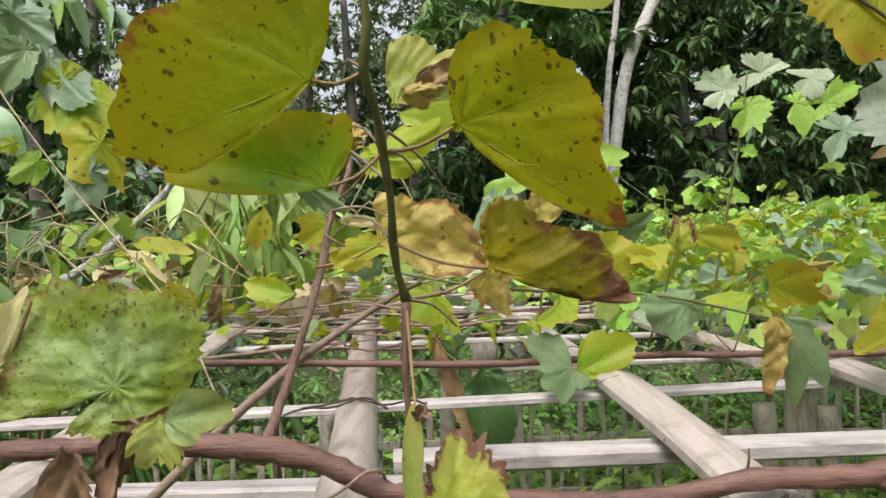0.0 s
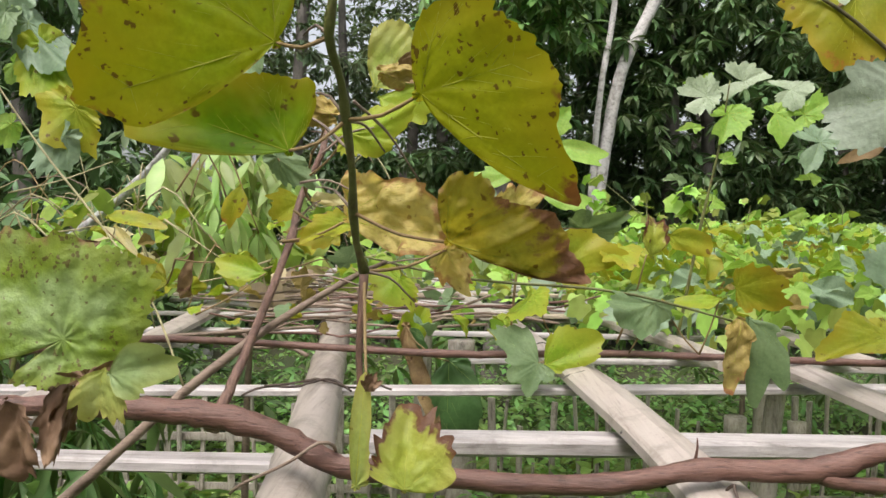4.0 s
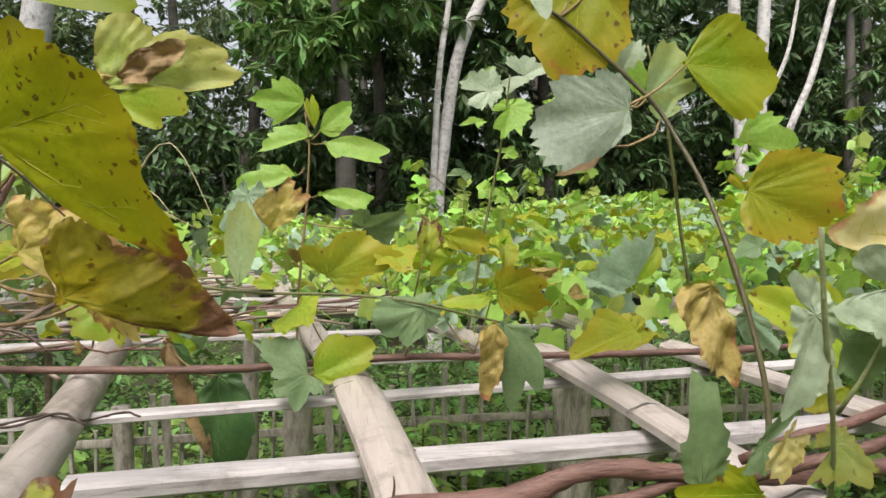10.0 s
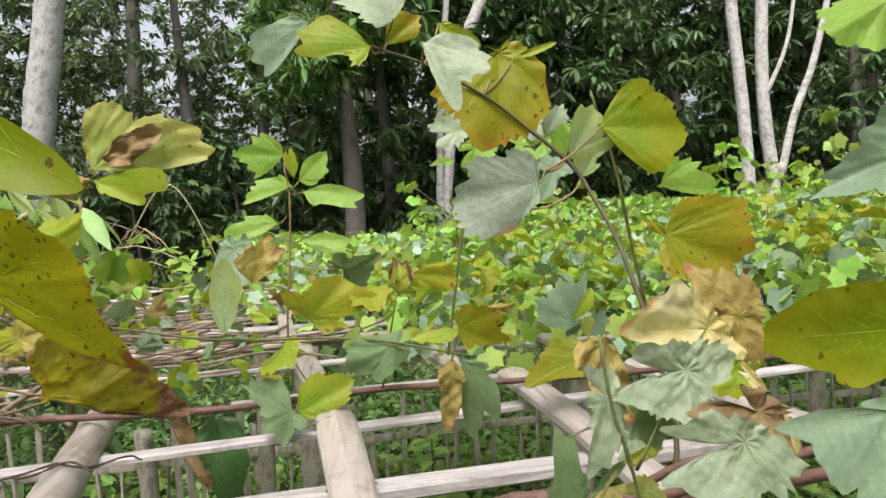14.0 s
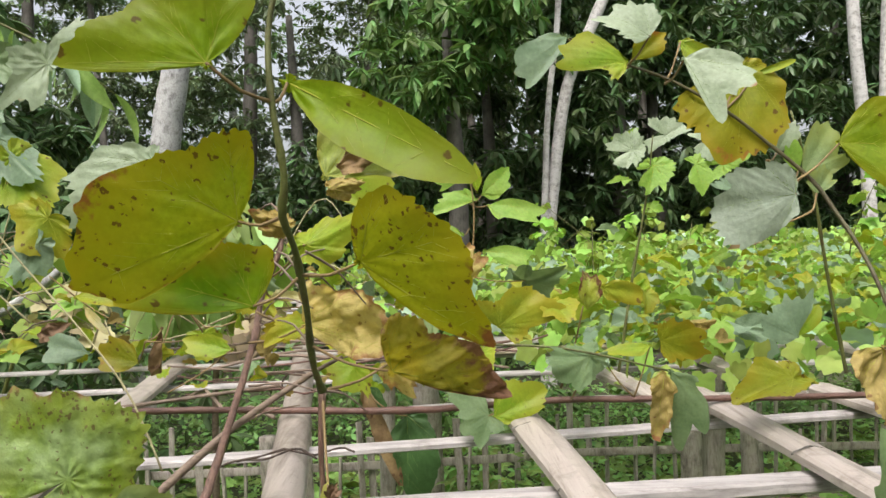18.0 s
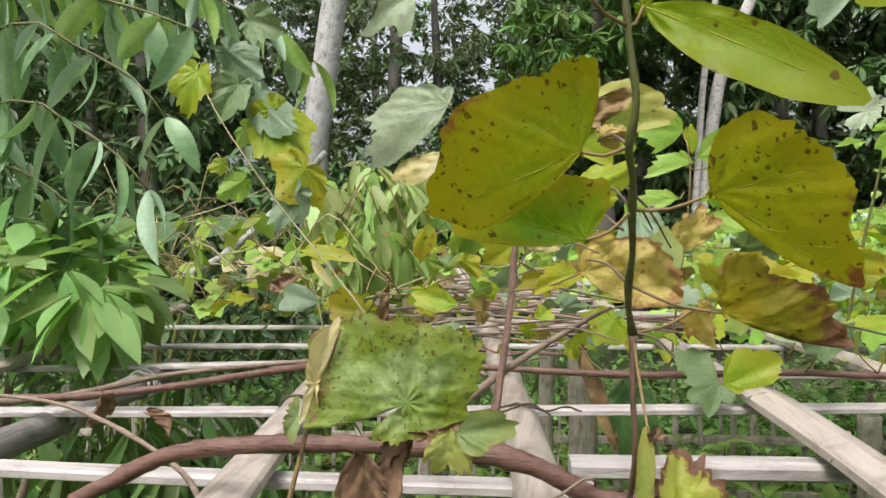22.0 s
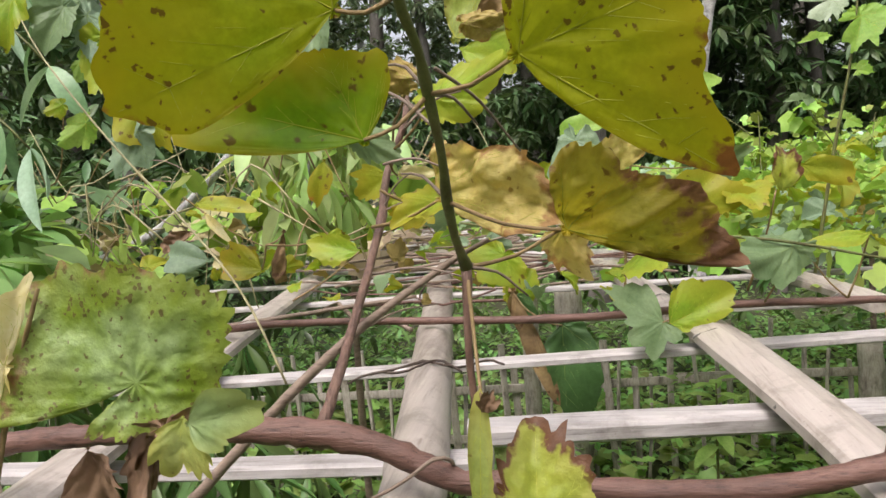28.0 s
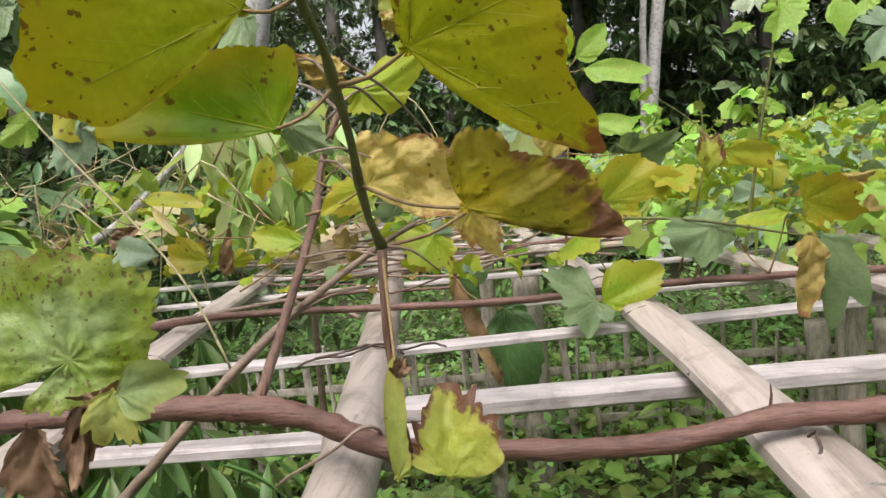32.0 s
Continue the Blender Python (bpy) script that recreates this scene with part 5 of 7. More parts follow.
vine_leaf("pale grey-green grape leaf", "palegrey", (0.366, 0.880, 2.137), (0.308, 0.867, 2.069), (0.332, 0.886, 2.165), 8, 12, 14, 0, (0.94, 0.99, 0.75, 0.43, 0.28, 0.04, 0.04, 0.04, 0.04, 0.04, 0.04, 0.04, 0.04, 0.04, 0.04, 0.04, 0.04, 0.04, 0.04, 0.04, 0.04, 0.04, 0.04, 0.26))
vine_leaf("pale underside of a curled grape leaf", "palelight", (0.474, 0.860, 2.131), (0.432, 0.875, 2.160), (0.491, 0.869, 2.150), 8, 12, 14, 0, (1.16, 1.09, 0.95, 0.89, 0.9, 0.65, 0.5, 0.04, 0.04, 0.04, 0.04, 0.04, 0.04, 0.04, 0.04, 0.04, 0.04, 0.04, 0.04, 0.6, 0.64, 0.73, 0.91, 1.28))
vine_leaf("small yellow scorched grape leaf", "burnY", (0.468, 0.930, 2.115), (0.508, 0.930, 2.146), (0.483, 0.930, 2.095), 8, 12, 14, 0, (1.04, 1.01, 0.69, 0.04, 0.04, 0.04, 0.04, 0.04, 0.04, 0.04, 0.04, 0.04, 0.04, 0.04, 0.04, 0.04, 0.04, 0.04, 0.04, 0.04, 0.04, 0.56, 0.8, 0.91))
vine_leaf("lime grape leaf above the arching shoot", "lime", (0.545, 0.950, 2.144), (0.600, 0.950, 2.104), (0.525, 0.950, 2.116), 8, 12, 14, 0, (1.01, 0.73, 0.48, 0.36, 0.04, 0.04, 0.04, 0.04, 0.04, 0.04, 0.04, 0.04, 0.04, 0.04, 0.04, 0.04, 0.04, 0.04, 0.04, 0.04, 0.16, 0.21, 0.32, 0.65))
vine_leaf("tightly rolled yellow-green leaf", "lime", (0.652, 0.950, 2.093), (0.707, 0.950, 2.111), (0.661, 0.950, 2.066), 25, 30, 20, 0, (1.03, 0.53, 0.04, 0.04, 0.04, 0.04, 0.04, 0.04, 0.04, 0.04, 0.04, 0.04, 0.04, 0.04, 0.04, 0.04, 0.04, 0.04, 0.04, 0.04, 0.04, 0.04, 0.04, 0.04))
vine_leaf("bright green grape leaf", "fresh", (0.898, 1.030, 1.897), (0.977, 1.027, 1.881), (0.890, 1.022, 1.859), 5, 6, 8, 0, (1.18, 0.04, 0.04, 0.04, 0.04, 0.04, 0.04, 0.04, 0.04, 0.04, 0.04, 0.04, 0.04, 0.04, 0.04, 0.04, 0.04, 0.04, 0.04, 0.53, 0.68, 0.75, 0.88, 0.98))
vine_leaf("pale green folded grape leaf", "palegreen", (0.735, 0.980, 1.947), (0.776, 0.980, 2.017), (0.770, 0.980, 1.926), 8, 6, 8, 0, (1, 0.8, 0.74, 0.75, 0.6, 0.04, 0.04, 0.04, 0.04, 0.04, 0.04, 0.04, 0.04, 0.04, 0.04, 0.04, 0.04, 0.04, 0.04, 0.04, 0.04, 0.04, 0.57, 0.88))
vine_leaf("small lime grape leaf", "fresh", (0.733, 0.990, 1.952), (0.717, 0.990, 1.990), (0.752, 0.990, 1.960), 8, 6, 8, 0, (1.01, 1.05, 0.75, 0.04, 0.04, 0.04, 0.04, 0.04, 0.04, 0.04, 0.04, 0.04, 0.04, 0.04, 0.04, 0.04, 0.04, 0.04, 0.04, 0.04, 0.04, 0.04, 0.65, 0.89))
vine_leaf("white-green grape leaf", "palelight", (0.706, 1.000, 1.983), (0.725, 1.000, 2.021), (0.725, 1.000, 1.974), 8, 6, 8, 0, (1.07, 1.1, 1.01, 0.51, 0.04, 0.04, 0.04, 0.04, 0.04, 0.04, 0.04, 0.04, 0.04, 0.04, 0.04, 0.04, 0.04, 0.04, 0.04, 0.04, 0.04, 0.51, 0.66, 0.93))
vine_leaf("pale green grape leaf", "palegreen", (0.745, 0.960, 1.916), (0.763, 0.960, 1.944), (0.760, 0.960, 1.907), 8, 6, 8, 0, (1.25, 0.93, 0.79, 0.04, 0.04, 0.04, 0.04, 0.04, 0.04, 0.04, 0.04, 0.04, 0.04, 0.04, 0.04, 0.04, 0.04, 0.04, 0.04, 0.66, 0.77, 1.01, 1.02, 1.1))
vine_leaf("withered grape leaf, pale above with a dry brown centre", "limepale", (-0.016, 1.200, 1.983), (0.175, 1.201, 1.988), (-0.014, 1.173, 1.891), 8, 12, 8, 0.004, (1, 0.04, 0.04, 0.04, 0.04, 0.04, 0.04, 0.04, 0.04, 0.04, 0.04, 0.04, 0.04, 0.04, 0.04, 0.04, 0.04, 0.26, 0.48, 0.57, 0.57, 0.57, 0.81, 0.88))
vine_leaf("dry brown crumpled leaf centre", "tan", (0.011, 1.180, 1.999), (0.106, 1.180, 2.048), (0.035, 1.180, 1.951), 20, 25, 15, 0.01, (1.06, 0.77, 0.52, 0.43, 0.29, 0.22, 0.19, 0.04, 0.04, 0.04, 0.04, 0.04, 0.04, 0.04, 0.04, 0.04, 0.04, 0.04, 0.04, 0.04, 0.04, 0.04, 0.35, 0.53))
vine_leaf("yellow-green lower lobe of a withered leaf", "lime", (-0.005, 1.170, 1.962), (0.065, 1.163, 1.928), (-0.023, 1.163, 1.928), 6, 10, 10, 0, (1, 0.63, 0.37, 0.27, 0.04, 0.04, 0.04, 0.04, 0.04, 0.04, 0.04, 0.04, 0.04, 0.04, 0.04, 0.04, 0.04, 0.04, 0.04, 0.04, 0.04, 0.39, 1.5, 1.22))
vine_leaf("yellow-green grape leaf seen nearly edge on", "limedark", (0.056, 0.490, 2.006), (0.219, 0.445, 1.913), (0.010, 0.497, 1.921), 4, 10, 5, 0, (1, 0.51, 0.16, 0.04, 0.04, 0.04, 0.04, 0.04, 0.04, 0.04, 0.04, 0.04, 0.04, 0.04, 0.04, 0.04, 0.04, 0.04, 0.04, 0.04, 0.04, 0.04, 0.08, 0.42))
vine_leaf("large yellow-green grape leaf near the top of the stem", "limedark", (0.002, 0.440, 2.013), (-0.109, 0.429, 2.012), (0.001, 0.445, 2.068), 4, 8, 6, 0, (1.13, 0.78, 0.65, 0.6, 0.6, 0.57, 0.58, 0.61, 0.61, 0.46, 0.04, 0.04, 0.04, 0.04, 0.04, 0.04, 0.04, 0.04, 0.04, 0.04, 0.04, 0.04, 0.04, 0.04))
vine_leaf("blue-grey underside of a folded grape leaf", "palelight", (-0.129, 0.455, 2.020), (-0.163, 0.452, 1.991), (-0.143, 0.454, 2.037), 8, 8, 10, 0, (1.04, 0.6, 0.57, 0.58, 0.63, 0.52, 0.41, 0.35, 0.33, 0.34, 0.55, 0.99, 1.26, 0.27, 0.21, 0.18, 0.16, 0.16, 0.15, 0.15, 0.16, 0.74, 0.86, 0.72))
vine_leaf("olive yellow grape leaf with a brown patch", "burnY", (0.870, 0.953, 1.823), (0.971, 0.945, 1.773), (0.844, 0.946, 1.773), 5, 8, 8, 0, (0.97, 0.87, 0.72, 0.61, 0.55, 0.51, 0.33, 0.04, 0.04, 0.04, 0.04, 0.04, 0.29, 0.33, 0.12, 0.12, 0.12, 0.14, 0.47, 0.67, 0.83, 1.1, 1.18, 1.09))
vine_leaf("curled tan hanging grape leaf", "dry", (0.675, 0.690, 1.729), (0.704, 0.690, 1.632), (0.626, 0.690, 1.714), 14, 22, 14, 0.008, (1, 0.8, 0.73, 0.45, 0.44, 0.49, 0.44, 0.29, 0.04, 0.04, 0.04, 0.04, 0.04, 0.04, 0.04, 0.04, 0.04, 0.04, 0.04, 0.04, 0.04, 0.04, 0.21, 0.42))
vine_leaf("cream and yellow wilted grape leaf", "wilt", (0.653, 0.390, 1.787), (0.586, 0.384, 1.792), (0.655, 0.394, 1.821), 10, 14, 8, 0.004, (1.02, 0.8, 0.7, 0.64, 0.49, 0.37, 0.27, 0.22, 0.2, 0.18, 0.18, 0.19, 0.22, 0.29, 0.42, 0.52, 0.29, 0.24, 0.22, 0.21, 0.22, 0.25, 0.34, 0.62))
vine_leaf("yellow-brown upper fold of a wilted leaf", "dry", (0.682, 0.400, 1.793), (0.693, 0.400, 1.751), (0.660, 0.400, 1.788), 12, 14, 8, 0.003, (0.96, 0.72, 0.52, 0.41, 0.36, 0.34, 0.34, 0.37, 0.46, 1.12, 1.1, 0.88, 0.78, 0.67, 0.63, 0.63, 0.48, 0.4, 0.36, 0.35, 0.36, 0.41, 0.5, 0.71))
vine_leaf("pale green wilted grape leaf", "palelight", (0.626, 0.370, 1.762), (0.573, 0.371, 1.765), (0.627, 0.374, 1.787), 14, 8, 10, 0.003, (0.04, 0.82, 0.64, 0.5, 0.43, 0.4, 0.39, 0.39, 0.43, 0.52, 0.6, 0.69, 0.69, 0.51, 0.43, 0.43, 0.45, 0.52, 0.56, 0.62, 0.66, 0.69, 0.86, 1.03))
vine_leaf("cream rolled edge of a wilted leaf", "wilt", (0.672, 0.365, 1.755), (0.682, 0.365, 1.744), (0.667, 0.365, 1.750), 25, 25, 10, 0.003, (0.96, 0.88, 0.82, 0.62, 0.52, 0.47, 0.4, 0.38, 0.38, 0.41, 0.47, 0.04, 0.9, 0.7, 0.42, 0.28, 0.22, 0.2, 0.19, 0.19, 0.21, 0.25, 0.32, 0.53))
vine_leaf("rusty brown withered leaf centre", "tan", (0.672, 0.360, 1.731), (0.700, 0.360, 1.700), (0.656, 0.360, 1.717), 14, 14, 10, 0.005, (0.99, 0.61, 0.39, 0.32, 0.31, 0.31, 0.34, 0.4, 0.55, 1.11, 0.89, 0.04, 0.04, 0.53, 0.42, 0.37, 0.34, 0.33, 0.33, 0.36, 0.44, 0.49, 0.53, 0.68))
vine_leaf("pale green underside of a wilted grape leaf", "palelight", (0.648, 0.335, 1.720), (0.592, 0.335, 1.717), (0.647, 0.339, 1.748), 8, 12, 10, 0.003, (0.04, 0.96, 0.79, 0.57, 0.41, 0.33, 0.27, 0.25, 0.24, 0.25, 0.28, 0.33, 0.45, 0.6, 0.74, 0.71, 0.64, 0.6, 0.61, 0.63, 0.66, 0.75, 0.9, 1.04))
vine_leaf("cream dry edge of a wilted leaf", "wilt", (0.677, 0.330, 1.727), (0.682, 0.330, 1.712), (0.669, 0.330, 1.724), 25, 25, 10, 0.003, (1.07, 0.71, 0.04, 0.04, 0.04, 0.04, 0.04, 0.04, 0.04, 0.04, 0.04, 0.04, 0.7, 0.58, 0.34, 0.25, 0.21, 0.19, 0.19, 0.19, 0.22, 0.27, 0.36, 0.58))
vine_leaf("pale green hanging lobe", "palelight", (0.570, 0.375, 1.748), (0.554, 0.375, 1.701), (0.546, 0.375, 1.756), 10, 10, 10, 0.002, (1.04, 0.46, 0.36, 0.32, 0.31, 0.32, 0.35, 0.04, 0.54, 0.45, 0.4, 0.39, 0.36, 0.27, 0.23, 0.21, 0.2, 0.21, 0.24, 0.26, 0.3, 0.4, 0.58, 0.85))
vine_leaf("shaded olive lobe of a wilted leaf", "dull", (0.592, 0.380, 1.731), (0.600, 0.380, 1.709), (0.581, 0.380, 1.727), 10, 10, 10, 0, (1, 0.78, 0.67, 0.63, 0.04, 0.04, 0.04, 0.04, 0.04, 0.04, 0.04, 0.46, 0.38, 0.34, 0.33, 0.34, 0.38, 0.47, 0.59, 0.72, 1.03, 1.11, 1.11, 1.02))
vine_leaf("pale green wilted leaf over the branch", "palelight", (0.606, 0.430, 1.698), (0.584, 0.426, 1.685), (0.599, 0.433, 1.709), 10, 10, 12, 0.002, (0.04, 0.69, 0.51, 0.42, 0.39, 0.33, 0.29, 0.27, 0.27, 0.3, 0.35, 0.48, 0.62, 0.82, 0.98, 0.92, 0.66, 0.54, 0.48, 0.46, 0.47, 0.52, 0.63, 0.85))
vine_leaf("narrow olive fold of a wilted leaf", "yellow", (0.625, 0.420, 1.695), (0.591, 0.417, 1.684), (0.620, 0.425, 1.711), 14, 14, 10, 0, (0.97, 0.2, 0.11, 0.08, 0.06, 0.06, 0.06, 0.06, 0.04, 0.04, 0.04, 0.04, 0.04, 0.04, 0.04, 0.04, 0.04, 0.04, 0.1, 0.11, 0.14, 0.21, 0.32, 0.58))
vine_leaf("green leaf folded along its midrib", "dull", (0.581, 0.440, 1.655), (0.606, 0.444, 1.676), (0.592, 0.438, 1.643), 16, 16, 10, 0, (1.05, 0.04, 0.49, 0.4, 0.35, 0.34, 0.35, 0.39, 0.48, 0.51, 0.52, 0.59, 0.32, 0.19, 0.14, 0.11, 0.1, 0.1, 0.1, 0.11, 0.14, 0.19, 0.34, 0.66))
vine_leaf("cream and pink crinkled edge of a leaf", "wilt", (0.579, 0.410, 1.669), (0.566, 0.410, 1.652), (0.570, 0.410, 1.675), 18, 18, 10, 0.006, (1.1, 0.74, 0.48, 0.29, 0.22, 0.2, 0.19, 0.19, 0.21, 0.25, 0.35, 0.5, 0.62, 0.04, 0.04, 0.66, 0.56, 0.51, 0.5, 0.54, 0.63, 0.83, 1.06, 1.04))
vine_leaf("yellow-green leaf with a brown inner patch", "limepale", (0.603, 0.400, 1.667), (0.602, 0.398, 1.649), (0.594, 0.400, 1.668), 10, 10, 10, 0, (1.13, 1.15, 1.26, 1.5, 0.04, 0.04, 0.92, 0.81, 0.74, 0.64, 0.59, 0.59, 0.64, 0.58, 0.57, 0.61, 0.6, 0.61, 0.66, 0.8, 1.45, 1.41, 1.36, 1.2))
vine_leaf("large yellow-green grape leaf with pale veins", "spotR", (0.926, 0.500, 1.751), (0.749, 0.491, 1.752), (0.927, 0.500, 1.840), 5, 5, 8, 0, (1, 0.86, 0.54, 0.33, 0.04, 0.04, 0.04, 0.04, 0.04, 0.04, 0.04, 0.04, 0.04, 0.04, 0.04, 0.04, 0.04, 0.04, 0.04, 0.04, 0.04, 0.04, 0.54, 0.71))
vine_leaf("pale blue-green grape leaf", "palegrey", (0.716, 0.285, 1.747), (0.648, 0.285, 1.748), (0.717, 0.292, 1.780), 8, 10, 8, 0, (1.02, 0.04, 0.04, 0.04, 0.04, 0.04, 0.04, 0.04, 0.04, 0.04, 0.04, 0.04, 0.04, 0.04, 0.04, 0.04, 0.41, 0.66, 0.8, 0.91, 0.91, 0.84, 0.78, 0.82))
vine_leaf("pale grey-green grape leaf", "palegrey", (0.779, 0.310, 1.726), (0.735, 0.312, 1.743), (0.788, 0.312, 1.748), 8, 10, 8, 0, (1.16, 0.95, 0.9, 0.78, 0.49, 0.04, 0.04, 0.04, 0.04, 0.04, 0.04, 0.04, 0.04, 0.04, 0.04, 0.04, 0.04, 0.04, 0.62, 0.58, 0.59, 0.63, 0.72, 0.92))
vine_leaf("yellow-green grape leaf low on the vine", "spotR", (0.599, 0.470, 1.611), (0.534, 0.459, 1.618), (0.601, 0.480, 1.642), 8, 8, 8, 0, (1, 0.59, 0.44, 0.37, 0.34, 0.04, 0.04, 0.04, 0.04, 0.04, 0.04, 0.04, 0.04, 0.04, 0.04, 0.04, 0.04, 0.04, 0.28, 0.32, 0.39, 0.47, 0.56, 0.76))
vine_leaf("dull green folded grape leaf", "dull", (0.574, 0.500, 1.606), (0.565, 0.500, 1.680), (0.612, 0.500, 1.610), 14, 14, 8, 0, (1.01, 0.72, 0.44, 0.35, 0.3, 0.22, 0.04, 0.04, 0.04, 0.04, 0.04, 0.04, 0.04, 0.04, 0.04, 0.04, 0.04, 0.04, 0.04, 0.04, 0.25, 0.32, 0.45, 0.55))
vine_leaf("dull green leaf beside a curled dry one", "dull", (0.574, 1.130, 1.624), (0.577, 1.130, 1.499), (0.511, 1.130, 1.622), 6, 6, 8, 0, (0.98, 0.04, 0.04, 0.04, 0.04, 0.04, 0.04, 0.04, 0.04, 0.04, 0.04, 0.04, 0.04, 0.04, 0.04, 0.04, 0.04, 0.04, 0.04, 0.35, 0.36, 0.6, 0.87, 0.85))
vine_leaf("curled dry tan leaf", "dry", (0.555, 1.110, 1.627), (0.540, 1.110, 1.524), (0.504, 1.110, 1.634), 20, 25, 12, 0.008, (1.08, 0.58, 0.43, 0.35, 0.27, 0.04, 0.04, 0.04, 0.04, 0.04, 0.04, 0.04, 0.04, 0.04, 0.04, 0.04, 0.04, 0.04, 0.04, 0.04, 0.18, 0.33, 0.37, 0.71))
vine_leaf("fresh green young grape leaf", "fresh", (0.260, 1.660, 2.026), (0.172, 1.660, 2.034), (0.264, 1.660, 2.070), 6, 6, 10, 0, (1.06, 0.87, 0.75, 0.69, 0.47, 0.35, 0.04, 0.04, 0.04, 0.04, 0.04, 0.04, 0.04, 0.04, 0.04, 0.04, 0.04, 0.04, 0.04, 0.04, 0.04, 0.81, 0.89, 0.99))
vine_leaf("fresh green young grape leaf", "fresh", (0.293, 1.660, 1.966), (0.349, 1.660, 2.017), (0.318, 1.660, 1.938), 6, 6, 10, 0, (1.02, 0.95, 0.82, 0.61, 0.45, 0.33, 0.04, 0.04, 0.04, 0.04, 0.04, 0.04, 0.04, 0.04, 0.04, 0.04, 0.04, 0.04, 0.04, 0.04, 0.04, 0.04, 0.58, 0.89))
vine_leaf("fresh green young grape leaf", "fresh", (0.304, 1.620, 1.938), (0.411, 1.616, 1.928), (0.299, 1.600, 1.889), 6, 6, 10, 0, (1.07, 1.18, 0.55, 0.42, 0.36, 0.04, 0.04, 0.04, 0.04, 0.04, 0.04, 0.04, 0.04, 0.04, 0.04, 0.04, 0.04, 0.04, 0.04, 0.04, 0.04, 0.04, 0.04, 0.62))
vine_leaf("fresh green young grape leaf", "fresh", (0.276, 1.620, 1.952), (0.181, 1.608, 1.923), (0.260, 1.638, 1.996), 6, 6, 10, 0, (1.1, 0.89, 0.69, 0.45, 0.34, 0.29, 0.04, 0.04, 0.04, 0.04, 0.04, 0.04, 0.04, 0.04, 0.04, 0.04, 0.04, 0.04, 0.04, 0.04, 0.04, 0.04, 0.04, 0.04))
vine_leaf("fresh green young grape leaf", "fresh", (0.240, 1.610, 1.870), (0.127, 1.597, 1.837), (0.222, 1.631, 1.923), 6, 6, 10, 0, (1.01, 0.79, 0.55, 0.34, 0.26, 0.04, 0.04, 0.04, 0.04, 0.04, 0.04, 0.04, 0.04, 0.04, 0.04, 0.04, 0.04, 0.04, 0.04, 0.04, 0.04, 0.04, 0.04, 0.46))
vine_leaf("fresh green young grape leaf", "fresh", (0.292, 1.610, 1.830), (0.413, 1.603, 1.813), (0.282, 1.587, 1.774), 6, 6, 10, 0, (0.95, 0.67, 0.41, 0.04, 0.04, 0.04, 0.04, 0.04, 0.04, 0.04, 0.04, 0.04, 0.04, 0.04, 0.04, 0.04, 0.04, 0.04, 0.04, 0.04, 0.04, 0.04, 0.04, 0.5))
vine_leaf("tiny unfolding lime leaf", "lime", (0.281, 1.660, 1.973), (0.273, 1.660, 2.032), (0.310, 1.660, 1.977), 20, 20, 10, 0, (1.02, 0.85, 0.55, 0.04, 0.04, 0.04, 0.04, 0.04, 0.04, 0.04, 0.04, 0.04, 0.04, 0.04, 0.04, 0.04, 0.04, 0.04, 0.04, 0.04, 0.04, 0.04, 0.04, 0.87))
vine_leaf("pale green leaf with serrated edge", "palelight", (-0.139, 0.700, 1.964), (-0.213, 0.689, 1.892), (-0.175, 0.706, 2.001), 6, 6, 10, 0, (1.03, 0.96, 0.77, 0.63, 0.53, 0.39, 0.28, 0.22, 0.2, 0.19, 0.19, 0.04, 0.04, 0.04, 0.04, 0.04, 0.04, 0.04, 0.04, 0.04, 0.04, 0.04, 0.04, 0.31))
vine_leaf("cream crinkled leaf", "wilt", (-0.143, 0.700, 1.910), (-0.195, 0.700, 1.899), (-0.148, 0.700, 1.937), 10, 10, 10, 0.004, (0.97, 0.04, 0.04, 0.04, 0.04, 0.04, 0.04, 0.04, 0.04, 0.04, 0.04, 0.04, 0.04, 0.04, 0.04, 0.04, 0.04, 0.04, 0.04, 0.37, 0.53, 0.71, 0.99, 1.08))
vine_leaf("long rolled tan leaf hanging between the laths", "tan", (0.025, 1.385, 1.567), (0.094, 1.385, 1.359), (-0.078, 1.385, 1.532), 25, 25, 6, 0.004, (1, 0.34, 0.17, 0.1, 0.04, 0.04, 0.04, 0.04, 0.04, 0.04, 0.04, 0.04, 0.04, 0.04, 0.04, 0.04, 0.04, 0.04, 0.04, 0.04, 0.04, 0.04, 0.04, 0.04))
vine_leaf("olive yellow grape leaf", "yellow", (0.306, 1.430, 1.675), (0.385, 1.430, 1.746), (0.342, 1.430, 1.635), 6, 8, 8, 0, (1.01, 1.16, 1.41, 0.58, 0.49, 0.5, 0.47, 0.04, 0.04, 0.04, 0.04, 0.04, 0.04, 0.04, 0.04, 0.04, 0.04, 0.53, 0.69, 0.62, 0.48, 0.51, 0.79, 0.99))
vine_leaf("yellow grape leaf behind a curled one", "yellow", (0.532, 1.460, 1.749), (0.622, 1.460, 1.730), (0.522, 1.460, 1.704), 6, 8, 8, 0, (0.98, 0.96, 0.5, 0.38, 0.32, 0.04, 0.04, 0.04, 0.04, 0.04, 0.04, 0.04, 0.04, 0.04, 0.04, 0.04, 0.04, 0.04, 0.04, 0.04, 0.04, 0.3, 0.45, 0.75))
